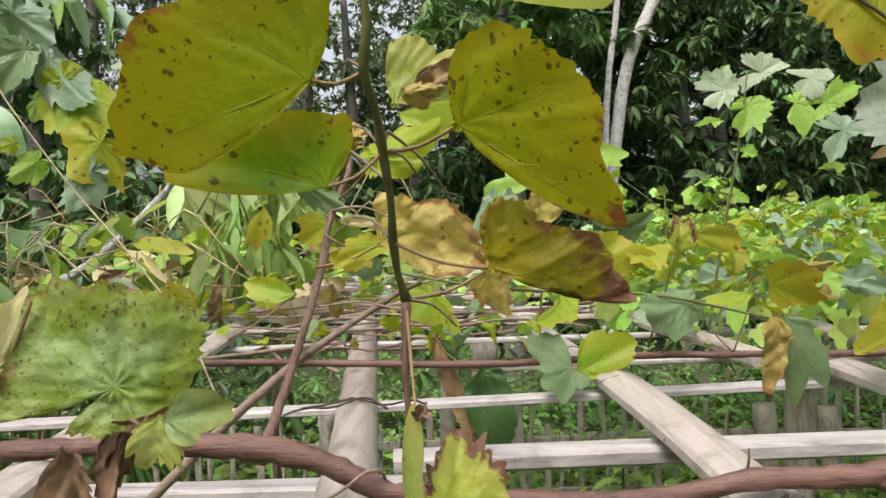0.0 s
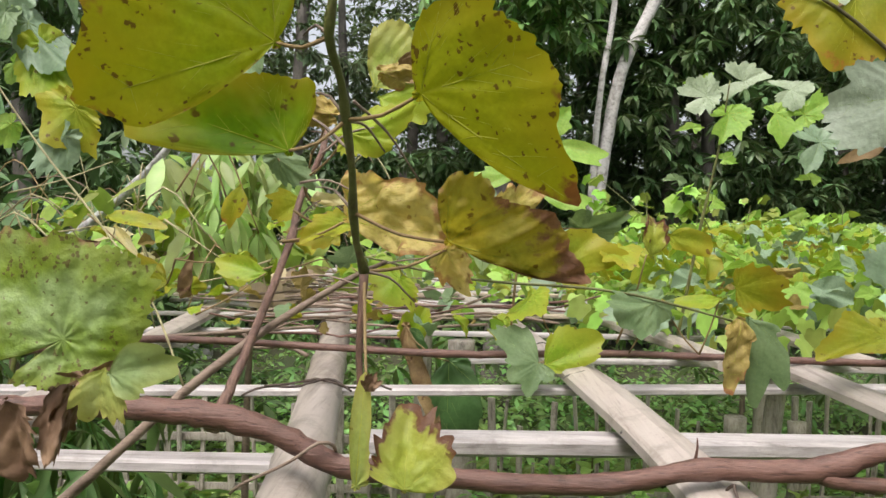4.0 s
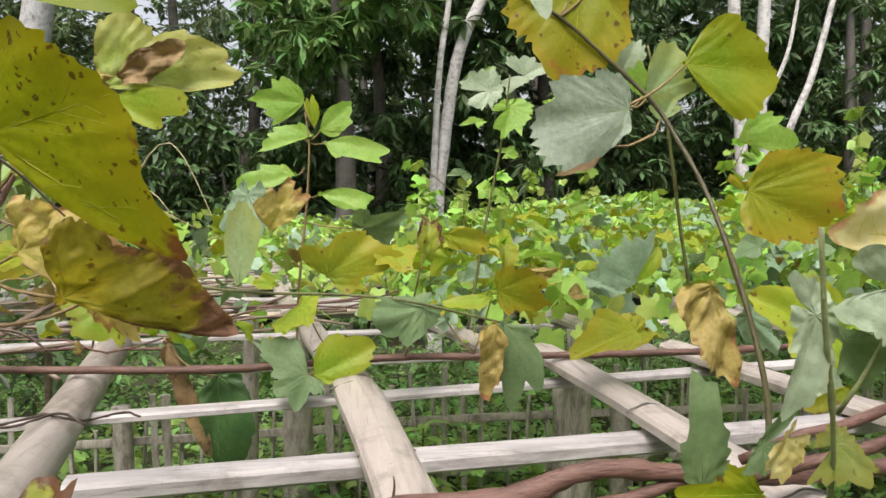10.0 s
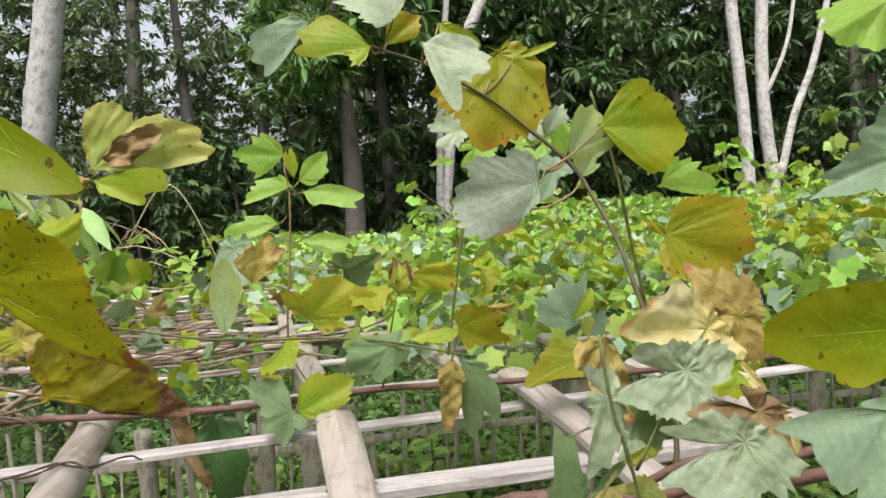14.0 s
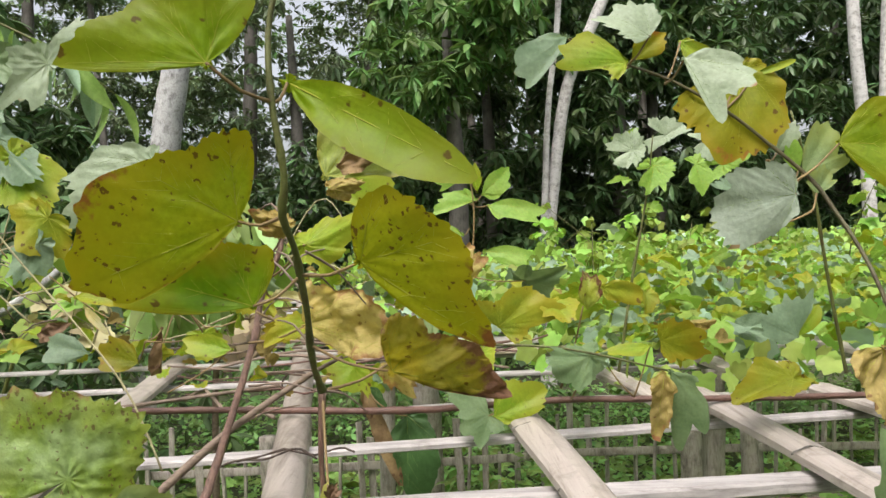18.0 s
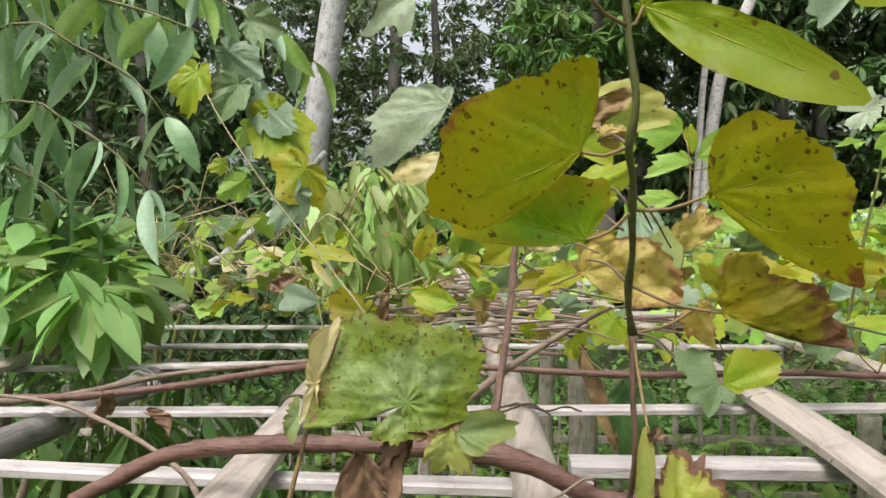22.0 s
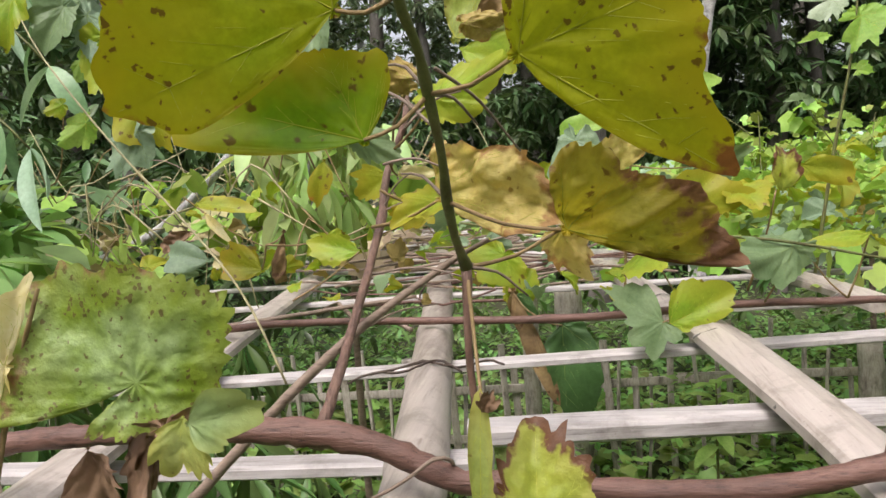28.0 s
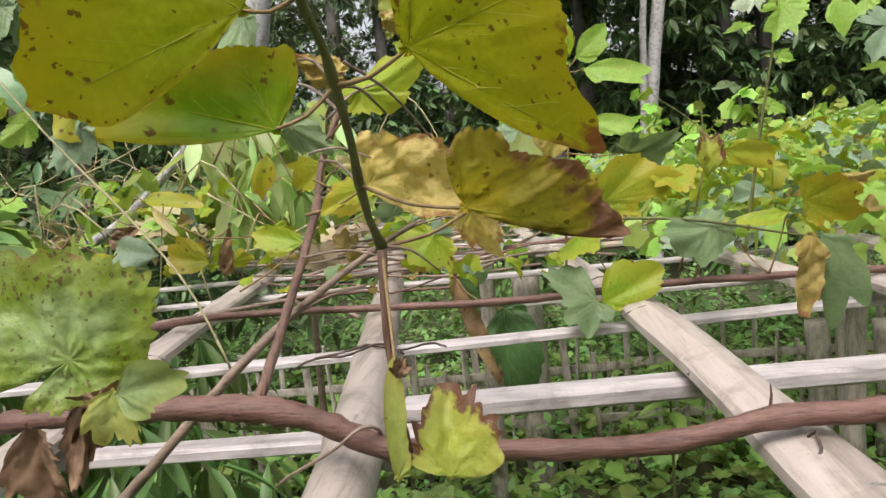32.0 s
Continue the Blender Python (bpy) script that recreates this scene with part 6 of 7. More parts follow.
vine_leaf("yellow grape leaf with orange flecks", "burnY", (0.585, 1.220, 1.665), (0.638, 1.220, 1.635), (0.570, 1.220, 1.638), 6, 8, 8, 0, (1.03, 0.76, 0.73, 0.54, 0.39, 0.04, 0.04, 0.04, 0.04, 0.04, 0.04, 0.04, 0.04, 0.04, 0.04, 0.43, 0.5, 0.63, 0.7, 0.85, 0.98, 1.13, 1.07, 1.45))
vine_leaf("pale blue-green grape leaf", "palegrey", (0.732, 1.000, 1.698), (0.712, 1.010, 1.749), (0.758, 1.002, 1.708), 6, 8, 8, 0, (0.99, 1.02, 1.1, 1.23, 0.04, 0.04, 0.04, 0.04, 0.04, 0.04, 0.04, 0.04, 0.04, 0.04, 0.04, 0.04, 0.04, 0.04, 0.57, 0.79, 1, 1.01, 0.97, 0.98))
vine_leaf("green fold of a blue-green leaf", "lime", (0.732, 1.000, 1.699), (0.757, 1.000, 1.737), (0.751, 1.000, 1.687), 10, 8, 8, 0, (1.07, 1.09, 0.5, 0.04, 0.04, 0.04, 0.04, 0.04, 0.04, 0.04, 0.04, 0.04, 0.04, 0.04, 0.04, 0.04, 0.04, 0.04, 0.04, 0.04, 0.04, 0.04, 0.04, 0.04))
vine_leaf("pale grey-green grape leaf", "palegreen", (0.165, 1.260, 1.680), (0.174, 1.278, 1.801), (0.226, 1.259, 1.676), 8, 8, 8, 0, (1.06, 0.83, 0.3, 0.04, 0.04, 0.04, 0.04, 0.04, 0.04, 0.04, 0.04, 0.04, 0.04, 0.04, 0.04, 0.04, 0.04, 0.04, 0.04, 0.04, 0.04, 0.04, 0.39, 0.84))
vine_leaf("dull blue-green leaf lying on the canes", "palegrey", (0.522, 1.380, 1.593), (0.391, 1.387, 1.601), (0.527, 1.421, 1.644), 6, 8, 8, 0, (1.01, 0.73, 0.36, 0.04, 0.04, 0.04, 0.04, 0.04, 0.04, 0.04, 0.04, 0.04, 0.04, 0.04, 0.04, 0.04, 0.04, 0.04, 0.04, 0.04, 0.04, 0.04, 0.33, 0.65))
vine_leaf("dull olive grape leaf", "lime", (0.603, 1.360, 1.635), (0.513, 1.355, 1.628), (0.599, 1.383, 1.674), 6, 8, 8, 0, (1.02, 0.43, 0.04, 0.04, 0.04, 0.04, 0.04, 0.04, 0.04, 0.04, 0.04, 0.04, 0.04, 0.04, 0.04, 0.04, 0.04, 0.04, 0.04, 0.04, 0.04, 0.28, 0.4, 0.71))
vine_leaf("yellow-green leaf lying near the canes", "lime", (-0.209, 1.250, 1.671), (-0.298, 1.258, 1.691), (-0.198, 1.267, 1.712), 6, 8, 8, 0, (1.02, 0.68, 0.34, 0.04, 0.04, 0.04, 0.04, 0.04, 0.04, 0.04, 0.04, 0.04, 0.04, 0.04, 0.04, 0.04, 0.04, 0.04, 0.04, 0.04, 0.04, 0.31, 0.55, 0.91))
vine_leaf("olive yellow horizontal grape leaf", "yellow", (-0.589, 1.450, 1.766), (-0.460, 1.433, 1.744), (-0.602, 1.410, 1.715), 8, 8, 12, 0, (1.02, 0.46, 0.24, 0.04, 0.04, 0.04, 0.04, 0.04, 0.04, 0.04, 0.04, 0.04, 0.04, 0.04, 0.04, 0.04, 0.04, 0.04, 0.04, 0.04, 0.04, 0.2, 0.3, 0.57))
vine_leaf("pale blue-green grape leaf", "palegrey", (-0.498, 1.300, 1.667), (-0.581, 1.308, 1.687), (-0.487, 1.315, 1.705), 8, 8, 8, 0, (0.9, 0.79, 0.52, 0.04, 0.04, 0.04, 0.04, 0.04, 0.04, 0.04, 0.04, 0.04, 0.04, 0.04, 0.04, 0.04, 0.04, 0.04, 0.04, 0.04, 0.04, 0.5, 0.75, 0.91))
vine_leaf("olive grape leaf with a withered edge", "burnY", (-0.402, 1.300, 1.645), (-0.474, 1.304, 1.659), (-0.394, 1.310, 1.679), 8, 8, 8, 0, (1.06, 1.01, 0.89, 0.66, 0.45, 0.04, 0.04, 0.04, 0.04, 0.04, 0.04, 0.04, 0.04, 0.04, 0.04, 0.04, 0.04, 0.04, 0.04, 0.04, 0.04, 0.41, 0.72, 0.99))
vine_leaf("dry brown curled leaf", "tan", (-0.352, 1.300, 1.710), (-0.362, 1.300, 1.632), (-0.391, 1.300, 1.715), 30, 30, 20, 0.012, (1.05, 0.92, 0.04, 0.04, 0.04, 0.04, 0.04, 0.04, 0.04, 0.04, 0.04, 0.04, 0.04, 0.04, 0.04, 0.04, 0.04, 0.04, 0.04, 0.04, 0.04, 0.04, 0.04, 0.04))
vine_leaf("dry brown curled leaf", "husk", (-0.576, 1.400, 1.714), (-0.644, 1.400, 1.692), (-0.587, 1.400, 1.748), 30, 30, 20, 0.012, (1.01, 0.66, 0.44, 0.04, 0.04, 0.04, 0.04, 0.04, 0.04, 0.04, 0.04, 0.04, 0.04, 0.04, 0.04, 0.04, 0.04, 0.04, 0.04, 0.04, 0.04, 0.04, 0.45, 0.88))
vine_leaf("cream dry narrow leaf", "wilt", (-0.548, 1.400, 1.747), (-0.506, 1.400, 1.697), (-0.573, 1.400, 1.726), 12, 12, 8, 0, (1.01, 0.45, 0.04, 0.04, 0.04, 0.04, 0.04, 0.04, 0.04, 0.04, 0.04, 0.04, 0.04, 0.04, 0.04, 0.04, 0.04, 0.04, 0.04, 0.04, 0.04, 0.04, 0.27, 0.55))
vine_leaf("yellow spotted grape leaf", "burnY", (-0.270, 1.300, 1.824), (-0.287, 1.300, 1.763), (-0.300, 1.300, 1.833), 8, 8, 8, 0, (1.11, 0.96, 0.64, 0.04, 0.04, 0.04, 0.04, 0.04, 0.04, 0.04, 0.04, 0.04, 0.04, 0.04, 0.04, 0.04, 0.04, 0.04, 0.04, 0.04, 0.04, 0.46, 0.63, 0.95))
vine_leaf("yellow grape leaf behind the cane", "yellow", (-0.088, 1.000, 1.790), (-0.128, 1.000, 1.765), (-0.101, 1.000, 1.810), 8, 8, 8, 0, (0.96, 0.98, 0.88, 0.81, 0.76, 0.04, 0.04, 0.04, 0.04, 0.04, 0.04, 0.04, 0.04, 0.04, 0.04, 0.04, 0.04, 0.04, 0.04, 0.04, 0.04, 0.49, 0.61, 0.85))
vine_leaf("yellow-orange grape leaf behind the stem", "burnY", (-0.023, 0.920, 1.753), (-0.067, 0.920, 1.743), (-0.027, 0.920, 1.775), 8, 8, 8, 0, (1.04, 0.95, 0.04, 0.04, 0.04, 0.04, 0.04, 0.04, 0.04, 0.04, 0.04, 0.04, 0.04, 0.04, 0.04, 0.04, 0.04, 0.04, 0.42, 0.44, 0.49, 0.6, 0.86, 1.06))
vine_leaf("pale crinkled dry leaf", "wilt", (-0.066, 0.950, 1.789), (-0.031, 0.950, 1.792), (-0.064, 0.950, 1.771), 12, 12, 12, 0.006, (1.12, 1.24, 0.04, 0.04, 0.04, 0.04, 0.04, 0.04, 0.04, 0.04, 0.04, 0.04, 0.04, 0.04, 0.04, 0.04, 0.04, 0.04, 0.04, 0.04, 0.04, 0.41, 0.55, 0.79))
vine_leaf("crumpled brown dead leaf hanging under the branch", "husk", (-0.204, 0.520, 1.618), (-0.191, 0.520, 1.573), (-0.226, 0.520, 1.612), 25, 25, 15, 0.009, (1.29, 1.2, 0.96, 0.64, 0.04, 0.04, 0.04, 0.04, 0.04, 0.04, 0.04, 0.04, 0.04, 0.04, 0.04, 0.04, 0.04, 0.04, 0.04, 0.04, 0.54, 0.76, 0.86, 1.33))
vine_leaf("tightly curled yellow leaf with a brown heart", "limeburn", (0.494, 1.435, 1.707), (0.498, 1.435, 1.772), (0.526, 1.435, 1.705), 35, 35, 30, 0.006, (1.04, 1.02, 0.88, 0.56, 0.04, 0.04, 0.04, 0.04, 0.04, 0.04, 0.04, 0.04, 0.04, 0.04, 0.04, 0.04, 0.04, 0.04, 0.04, 0.04, 0.04, 0.56, 0.87, 1.02))
vine_leaf("curled yellow-tan grape leaf", "gold", (0.212, 1.330, 1.766), (0.243, 1.330, 1.840), (0.249, 1.330, 1.750), 25, 30, 20, 0.008, (1.07, 1, 1.03, 0.44, 0.04, 0.04, 0.04, 0.04, 0.04, 0.04, 0.04, 0.04, 0.04, 0.04, 0.04, 0.04, 0.04, 0.04, 0.04, 0.04, 0.59, 0.71, 0.77, 0.89))
vine_leaf("white-green underside of a vine leaf", "palelight", (0.674, 1.720, 2.066), (0.611, 1.717, 2.053), (0.667, 1.728, 2.096), 8, 8, 10, 0, (0.04, 0.92, 0.84, 0.93, 0.79, 0.73, 0.72, 0.77, 0.75, 0.66, 0.63, 0.58, 0.53, 0.53, 0.48, 0.44, 0.44, 0.47, 0.55, 0.62, 0.69, 0.85, 0.89, 0.78))
vine_leaf("bright green vine leaf behind a pale one", "fresh", (0.661, 1.740, 2.104), (0.693, 1.745, 2.125), (0.671, 1.736, 2.089), 8, 8, 10, 0, (0.9, 0.88, 0.87, 0.54, 0.42, 0.36, 0.33, 0.33, 0.36, 0.42, 0.55, 0.04, 0.04, 0.04, 1.04, 0.42, 0.28, 0.22, 0.19, 0.18, 0.18, 0.21, 0.29, 0.54))
vine_leaf("white-green underside of a vine leaf", "palelight", (0.761, 1.730, 2.104), (0.805, 1.735, 2.125), (0.772, 1.725, 2.083), 8, 8, 10, 0, (0.97, 1.26, 0.66, 0.46, 0.38, 0.35, 0.34, 0.35, 0.39, 0.49, 0.73, 1.23, 1.1, 1.07, 0.04, 0.04, 1.14, 1, 0.92, 0.85, 0.85, 0.9, 0.86, 0.88))
vine_leaf("white-green underside of a vine leaf", "palelight", (0.862, 1.720, 2.084), (0.870, 1.709, 2.041), (0.840, 1.719, 2.079), 8, 8, 10, 0, (1.01, 1.07, 1.01, 1.01, 1.04, 1, 0.04, 0.04, 1.07, 0.77, 0.64, 0.58, 0.56, 0.53, 0.52, 0.55, 0.63, 0.81, 1.17, 0.95, 0.85, 0.83, 0.89, 1.03))
vine_leaf("bright green lobed vine leaf", "fresh", (0.721, 1.700, 2.026), (0.699, 1.681, 1.950), (0.682, 1.703, 2.037), 8, 8, 10, 0, (0.95, 0.66, 0.8, 0.04, 0.63, 0.43, 0.34, 0.3, 0.28, 0.26, 0.24, 0.24, 0.26, 0.3, 0.39, 0.46, 0.5, 0.6, 0.58, 0.59, 0.61, 0.66, 0.74, 0.55))
vine_leaf("bright green lobed vine leaf", "fresh", (0.821, 1.700, 2.026), (0.839, 1.683, 1.957), (0.785, 1.698, 2.017), 8, 8, 10, 0, (1.07, 0.85, 0.75, 0.54, 0.04, 0.04, 0.04, 0.04, 0.04, 0.4, 0.33, 0.3, 0.29, 0.3, 0.34, 0.42, 0.38, 0.35, 0.35, 0.37, 0.43, 0.55, 0.71, 0.74))
vine_leaf("bright green lobed vine leaf", "fresh", (0.891, 1.710, 2.027), (0.952, 1.718, 2.060), (0.908, 1.703, 1.998), 8, 8, 10, 0, (1.17, 0.94, 0.69, 0.53, 0.44, 0.4, 0.39, 0.41, 0.44, 0.53, 0.7, 0.7, 0.04, 0.04, 0.65, 0.45, 0.37, 0.33, 0.31, 0.32, 0.36, 0.52, 0.9, 0.83))
vine_leaf("blue-grey vine leaf", "palegrey", (0.888, 1.620, 1.953), (0.855, 1.604, 1.888), (0.854, 1.624, 1.969), 8, 8, 10, 0, (1.03, 0.79, 0.74, 0.04, 0.04, 0.78, 0.62, 0.55, 0.52, 0.53, 0.5, 0.48, 0.49, 0.44, 0.44, 0.66, 0.74, 0.55, 0.39, 0.32, 0.29, 0.28, 0.41, 0.72))
vine_leaf("small bright vine leaf", "fresh", (0.639, 1.700, 1.991), (0.660, 1.700, 1.993), (0.640, 1.698, 1.982), 8, 8, 10, 0, (1.11, 0.84, 0.72, 0.66, 0.66, 0.71, 0.04, 0.04, 0.04, 0.04, 0.04, 0.04, 1.75, 1.18, 0.94, 0.83, 0.78, 0.66, 0.57, 0.54, 0.55, 0.6, 0.71, 0.95))
vine_leaf("small bright vine leaf", "fresh", (0.710, 1.700, 1.922), (0.736, 1.697, 1.912), (0.704, 1.697, 1.910), 8, 8, 10, 0, (1.12, 0.7, 0.53, 0.46, 0.42, 0.42, 0.45, 0.53, 0.04, 0.04, 0.04, 0.04, 0.89, 0.65, 0.55, 0.5, 0.49, 0.51, 0.58, 0.73, 0.79, 0.77, 0.81, 0.91))
vine_leaf("small dull vine leaf", "dull", (0.607, 1.700, 1.873), (0.578, 1.700, 1.873), (0.607, 1.703, 1.887), 8, 8, 10, 0, (1.17, 0.89, 0.75, 0.7, 0.6, 0.47, 0.41, 0.38, 0.39, 0.42, 0.49, 0.65, 0.89, 0.67, 0.57, 0.53, 0.52, 0.04, 0.04, 0.04, 0.04, 0.04, 0.04, 0.04))
vine_leaf("small bright vine leaf", "fresh", (0.695, 1.720, 1.827), (0.725, 1.716, 1.813), (0.687, 1.716, 1.812), 8, 8, 10, 0, (1.06, 0.8, 0.64, 0.57, 0.54, 0.56, 0.61, 0.04, 0.04, 0.04, 0.04, 0.04, 0.95, 0.69, 0.57, 0.52, 0.51, 0.47, 0.41, 0.38, 0.39, 0.42, 0.49, 0.65))
vine_leaf("small bright vine leaf", "fresh", (0.870, 1.720, 1.795), (0.907, 1.723, 1.808), (0.877, 1.716, 1.777), 8, 8, 10, 0, (1.07, 1.04, 0.7, 0.54, 0.46, 0.43, 0.43, 0.47, 0.04, 0.04, 0.04, 0.04, 0.04, 0.61, 0.38, 0.29, 0.25, 0.23, 0.23, 0.25, 0.29, 0.35, 0.5, 0.96))
vine_leaf("small bright vine leaf", "fresh", (0.906, 1.700, 1.879), (0.880, 1.700, 1.879), (0.906, 1.703, 1.892), 8, 8, 10, 0, (1.33, 0.93, 0.76, 0.67, 0.65, 0.62, 0.55, 0.52, 0.53, 0.59, 0.71, 0.97, 1.04, 0.79, 0.67, 0.62, 0.61, 0.65, 0.04, 0.04, 0.04, 0.04, 0.04, 0.04))

# ------------------------------------------------------------ dry canes lying on the far laths
canes = thing("pruned_canes", (-0.3, 2.6, DECK), "tangle of dry brown vine canes lying across the laths", "vine")
for k in range(44):
    y = 1.62 + 1.9 * rng.random() ** 0.9
    x0 = -0.62 + 0.55 * rng.random() - 0.16 * (y - 1.5)
    x1 = x0 + 0.25 + 0.65 * rng.random()
    h = 1.498 + 0.05 * rng.random() ** 2
    slant = rng.normal(0, 0.12)
    pts = [(x0 + (x1 - x0) * q, y + slant * q + rng.normal(0, 0.03), h + 0.010 * rng.normal() + (0.05 * q if k % 5 == 0 else 0)) for q in np.linspace(0, 1, 5)]
    part("cane", tube(pts, [0.0045 * (0.4 + 0.7 * rng.random())] * 5, CANE if k % 4 else BARK, 6, 0.05, 0.12, 0.1, k, "cane"), canes)

# ------------------------------------------------------------ the vine canopy over the far trellis
canopy = thing("grapevine_canopy", (1.8, 3.0, DECK), "leafy grapevine canopy spread over the far end of the trellis", "vine")


def canopy_points(n, r):
    """Places over the trellis: x, y, and height above it, thicker to the right and far."""
    out = []
    while len(out) < n:
        x, y = r.uniform(-0.6, 5.5), r.uniform(1.5, 6.2)
        dens = np.clip((y - 1.35) * 0.6, 0, 1) * np.clip((x + 0.22 * y - 0.35) * 1.3, 0.0, 1)
        if x < 0.5:
            dens *= 0.5
        if r.random() < dens:
            top = 0.13 + 0.025 * (y - 1.5) + 0.05 * max(0, x - 1) + 0.06 * math.sin(2.1 * x) * math.cos(1.7 * y)
            out.append((x, y, DECK + top * r.random() ** 0.6))
    return np.array(out)


near_pts = canopy_points(400, rng)
near_pts[:, 1] = 1.45 + (near_pts[:, 1] - 1.5) * 0.30
near_pts[:, 0] = 0.25 + (near_pts[:, 0] + 0.3) * 0.36
near_pts[:, 2] = DECK + 0.03 + (near_pts[:, 2] - DECK) * 0.75
shapes = {}
for colour in ("lime", "fresh", "yellow", "palegrey", "dull", "dry"):
    shapes[colour] = [leaf_mesh(1.0, 0.95, 15 + 8 * i, 12 + 9 * i, 25, LEAF[colour], 500 + i, rings=4, around=72, teeth=24, depth=0.12, lobes=0.85, crumple=0.04 if colour == "dry" else 0.0, ruffle=0.05, veins=False)[0] for i in range(3)]
for k, p in enumerate(near_pts):
    colour = rng.choice(["lime", "fresh", "yellow", "palegrey", "dull", "dry"], p=[0.22, 0.13, 0.26, 0.18, 0.11, 0.10])
    me = shapes[colour][int(rng.integers(3))]
    s = rng.uniform(0.034, 0.076) * (0.6 if colour == "dry" else 1)
    m = pose(*p, rng.normal(-15, 28), rng.normal(0, 28), rng.uniform(0, 360)) @ Matrix.Scale(s, 4)
    part("leaf", me, canopy, "", m)
# sparse withered leaves among the canes
for k in range(90):
    x, y = rng.uniform(-0.85, 0.25), rng.uniform(1.35, 2.5)
    colour = rng.choice(["lime", "yellow", "palegrey", "dull", "dry"], p=[0.27, 0.25, 0.14, 0.10, 0.24])
    s = rng.uniform(0.03, 0.065) * (0.7 if colour == "dry" else 1)
    m = pose(x - 0.1 * (y - 1.5), y, DECK + 0.02 + 0.26 * rng.random() ** 1.6, rng.normal(15, 40), rng.normal(0, 35), rng.uniform(0, 360)) @ Matrix.Scale(s, 4)
    part("leaf", shapes[colour][int(rng.integers(3))], canopy, "", m)
for name, n, size, material in (("far_leaves", 17000, 0.037, FOL_VINE), ("pale_leaves", 3000, 0.042, FOL_SILVER)):
    c = canopy_points(n, rng)
    a = rng.random(n) * 2 * math.pi
    el = rng.normal(-0.75, 0.5, n)
    d = np.stack([np.cos(a) * np.cos(el), np.sin(a) * np.cos(el), np.sin(el)], -1)
    A = turns(d, 0.5, size * (0.6 + 0.8 * rng.random(n)), rng)
    part(name, joined_leaves(name, BROAD, BROAD_F, (A, c), material), canopy)["kind"] = "stuff"
# shoots standing up out of the canopy at the back
tips = []
for k in range(60):
    x, y = rng.uniform(0.8, 5.2), rng.uniform(2.6, 5.8)
    h = rng.uniform(0.2, 0.62) * (0.9 if x < 2 else 1.2)
    pts = [(x, y, DECK), (x + rng.normal(0, 0.05), y, DECK + h * 0.5), (x + rng.normal(0, 0.1), y + rng.normal(0, 0.05), DECK + h)]
    part("shoot", tube(pts, [0.004, 0.003, 0.0015], STEM, 5, 0.08, 0.05, 0, k, "shoot"), canopy)
    for q in np.linspace(0.15, 1, 15):
        tips.append(np.array(pts[0]) * (1 - q) + np.array(pts[2]) * q + rng.normal(0, 0.03, 3))
tips = np.array(tips)
A, c = rosettes(tips, 2, 0.046, rng, 0.7)
part("shoot_leaves", joined_leaves("shoot_leaves", BROAD, BROAD_F, (A, c), FOL_VINE), canopy)["kind"] = "stuff"

# ------------------------------------------------------------ the fence on the ground
fence = thing("stake_fence", (0.5, 4.6, GROUND), "low fence of weathered split stakes with a pale rail", "fence")
x = -3.4
k = 0
while x < 5.2:
    y = 4.62 + 0.05 * x + rng.normal(0, 0.03)
    top = 0.60 + rng.normal(0, 0.10)
    w = rng.uniform(0.026, 0.062)
    me = lath_mesh((x + rng.normal(0, 0.03), y, GROUND - 0.1), (x + rng.normal(0, 0.02), y + rng.normal(0, 0.02), top), w, 0.018, STAKE, 300 + k, 0.1, 0.006)
    part("stake", me, fence)
    x += rng.uniform(0.06, 0.17)
    k += 1
for a, b, z in (((-3.4, 4.43, 0.40), (1.0, 4.64, 0.46), 0), ((0.7, 4.62, 0.44), (5.2, 4.86, 0.36), 0), ((-3.4, 4.44, 0.10), (5.2, 4.87, 0.10), 0)):
    part("rail", lath_mesh(a, b, 0.022, 0.05, STAKE, 400, 0.1, 0.01), fence)
for k, (x, y, rad, top) in enumerate(((0.08, 4.60, 0.095, 1.05), (1.76, 4.62, 0.075, 0.63), (2.15, 4.66, 0.06, 0.60), (-0.9, 4.5, 0.06, 0.66), (3.6, 4.8, 0.07, 0.66), (-2.3, 4.5, 0.06, 0.62))):
    part("post", tube([(x, y, GROUND - 0.1), (x + 0.01, y, 0.3), (x, y, top)], [rad, rad * 0.95, rad * 0.9], STAKE, 10, 0.07, 0.07, 0, 70 + k, "post"), fence, "grey weathered tree post")

# ------------------------------------------------------------ weeds under the trellis and along the fence
n = 24000
pts = np.stack([rng.uniform(-6, 8, n), np.where(np.arange(n) < 18000, 0.9 + 8.0 * rng.random(n) ** 1.2, rng.uniform(-8, 0.9, n)), np.full(n, GROUND)], -1)
pts[:, 2] += np.where(pts[:, 1] < 4.4, 0.4, 0.8) * rng.random(n) ** 2.0 * np.clip(0.5 + 0.3 * np.sin(1.7 * pts[:, 0]) * np.cos(1.3 * pts[:, 1]) + 0.12 * (pts[:, 1] - 3), 0.25, 1.1)
A, c = rosettes(pts, 4, 0.075, rng, -0.1)
me = joined_leaves("weeds", DIAMOND, KITE_F, (A, c), FOL_BRIGHT)
tagged(part("weeds", me), "green weeds growing on the ground under the trellis", "weeds", kind="stuff")
n = 3500
pts = np.stack([rng.uniform(-4, 5, n), 1.6 + 4.5 * rng.random(n), np.full(n, GROUND)], -1)
pts[:, 2] += 0.45 * rng.random(n) ** 1.5
A, c = rosettes(pts, 3, 0.065, rng, -0.1)
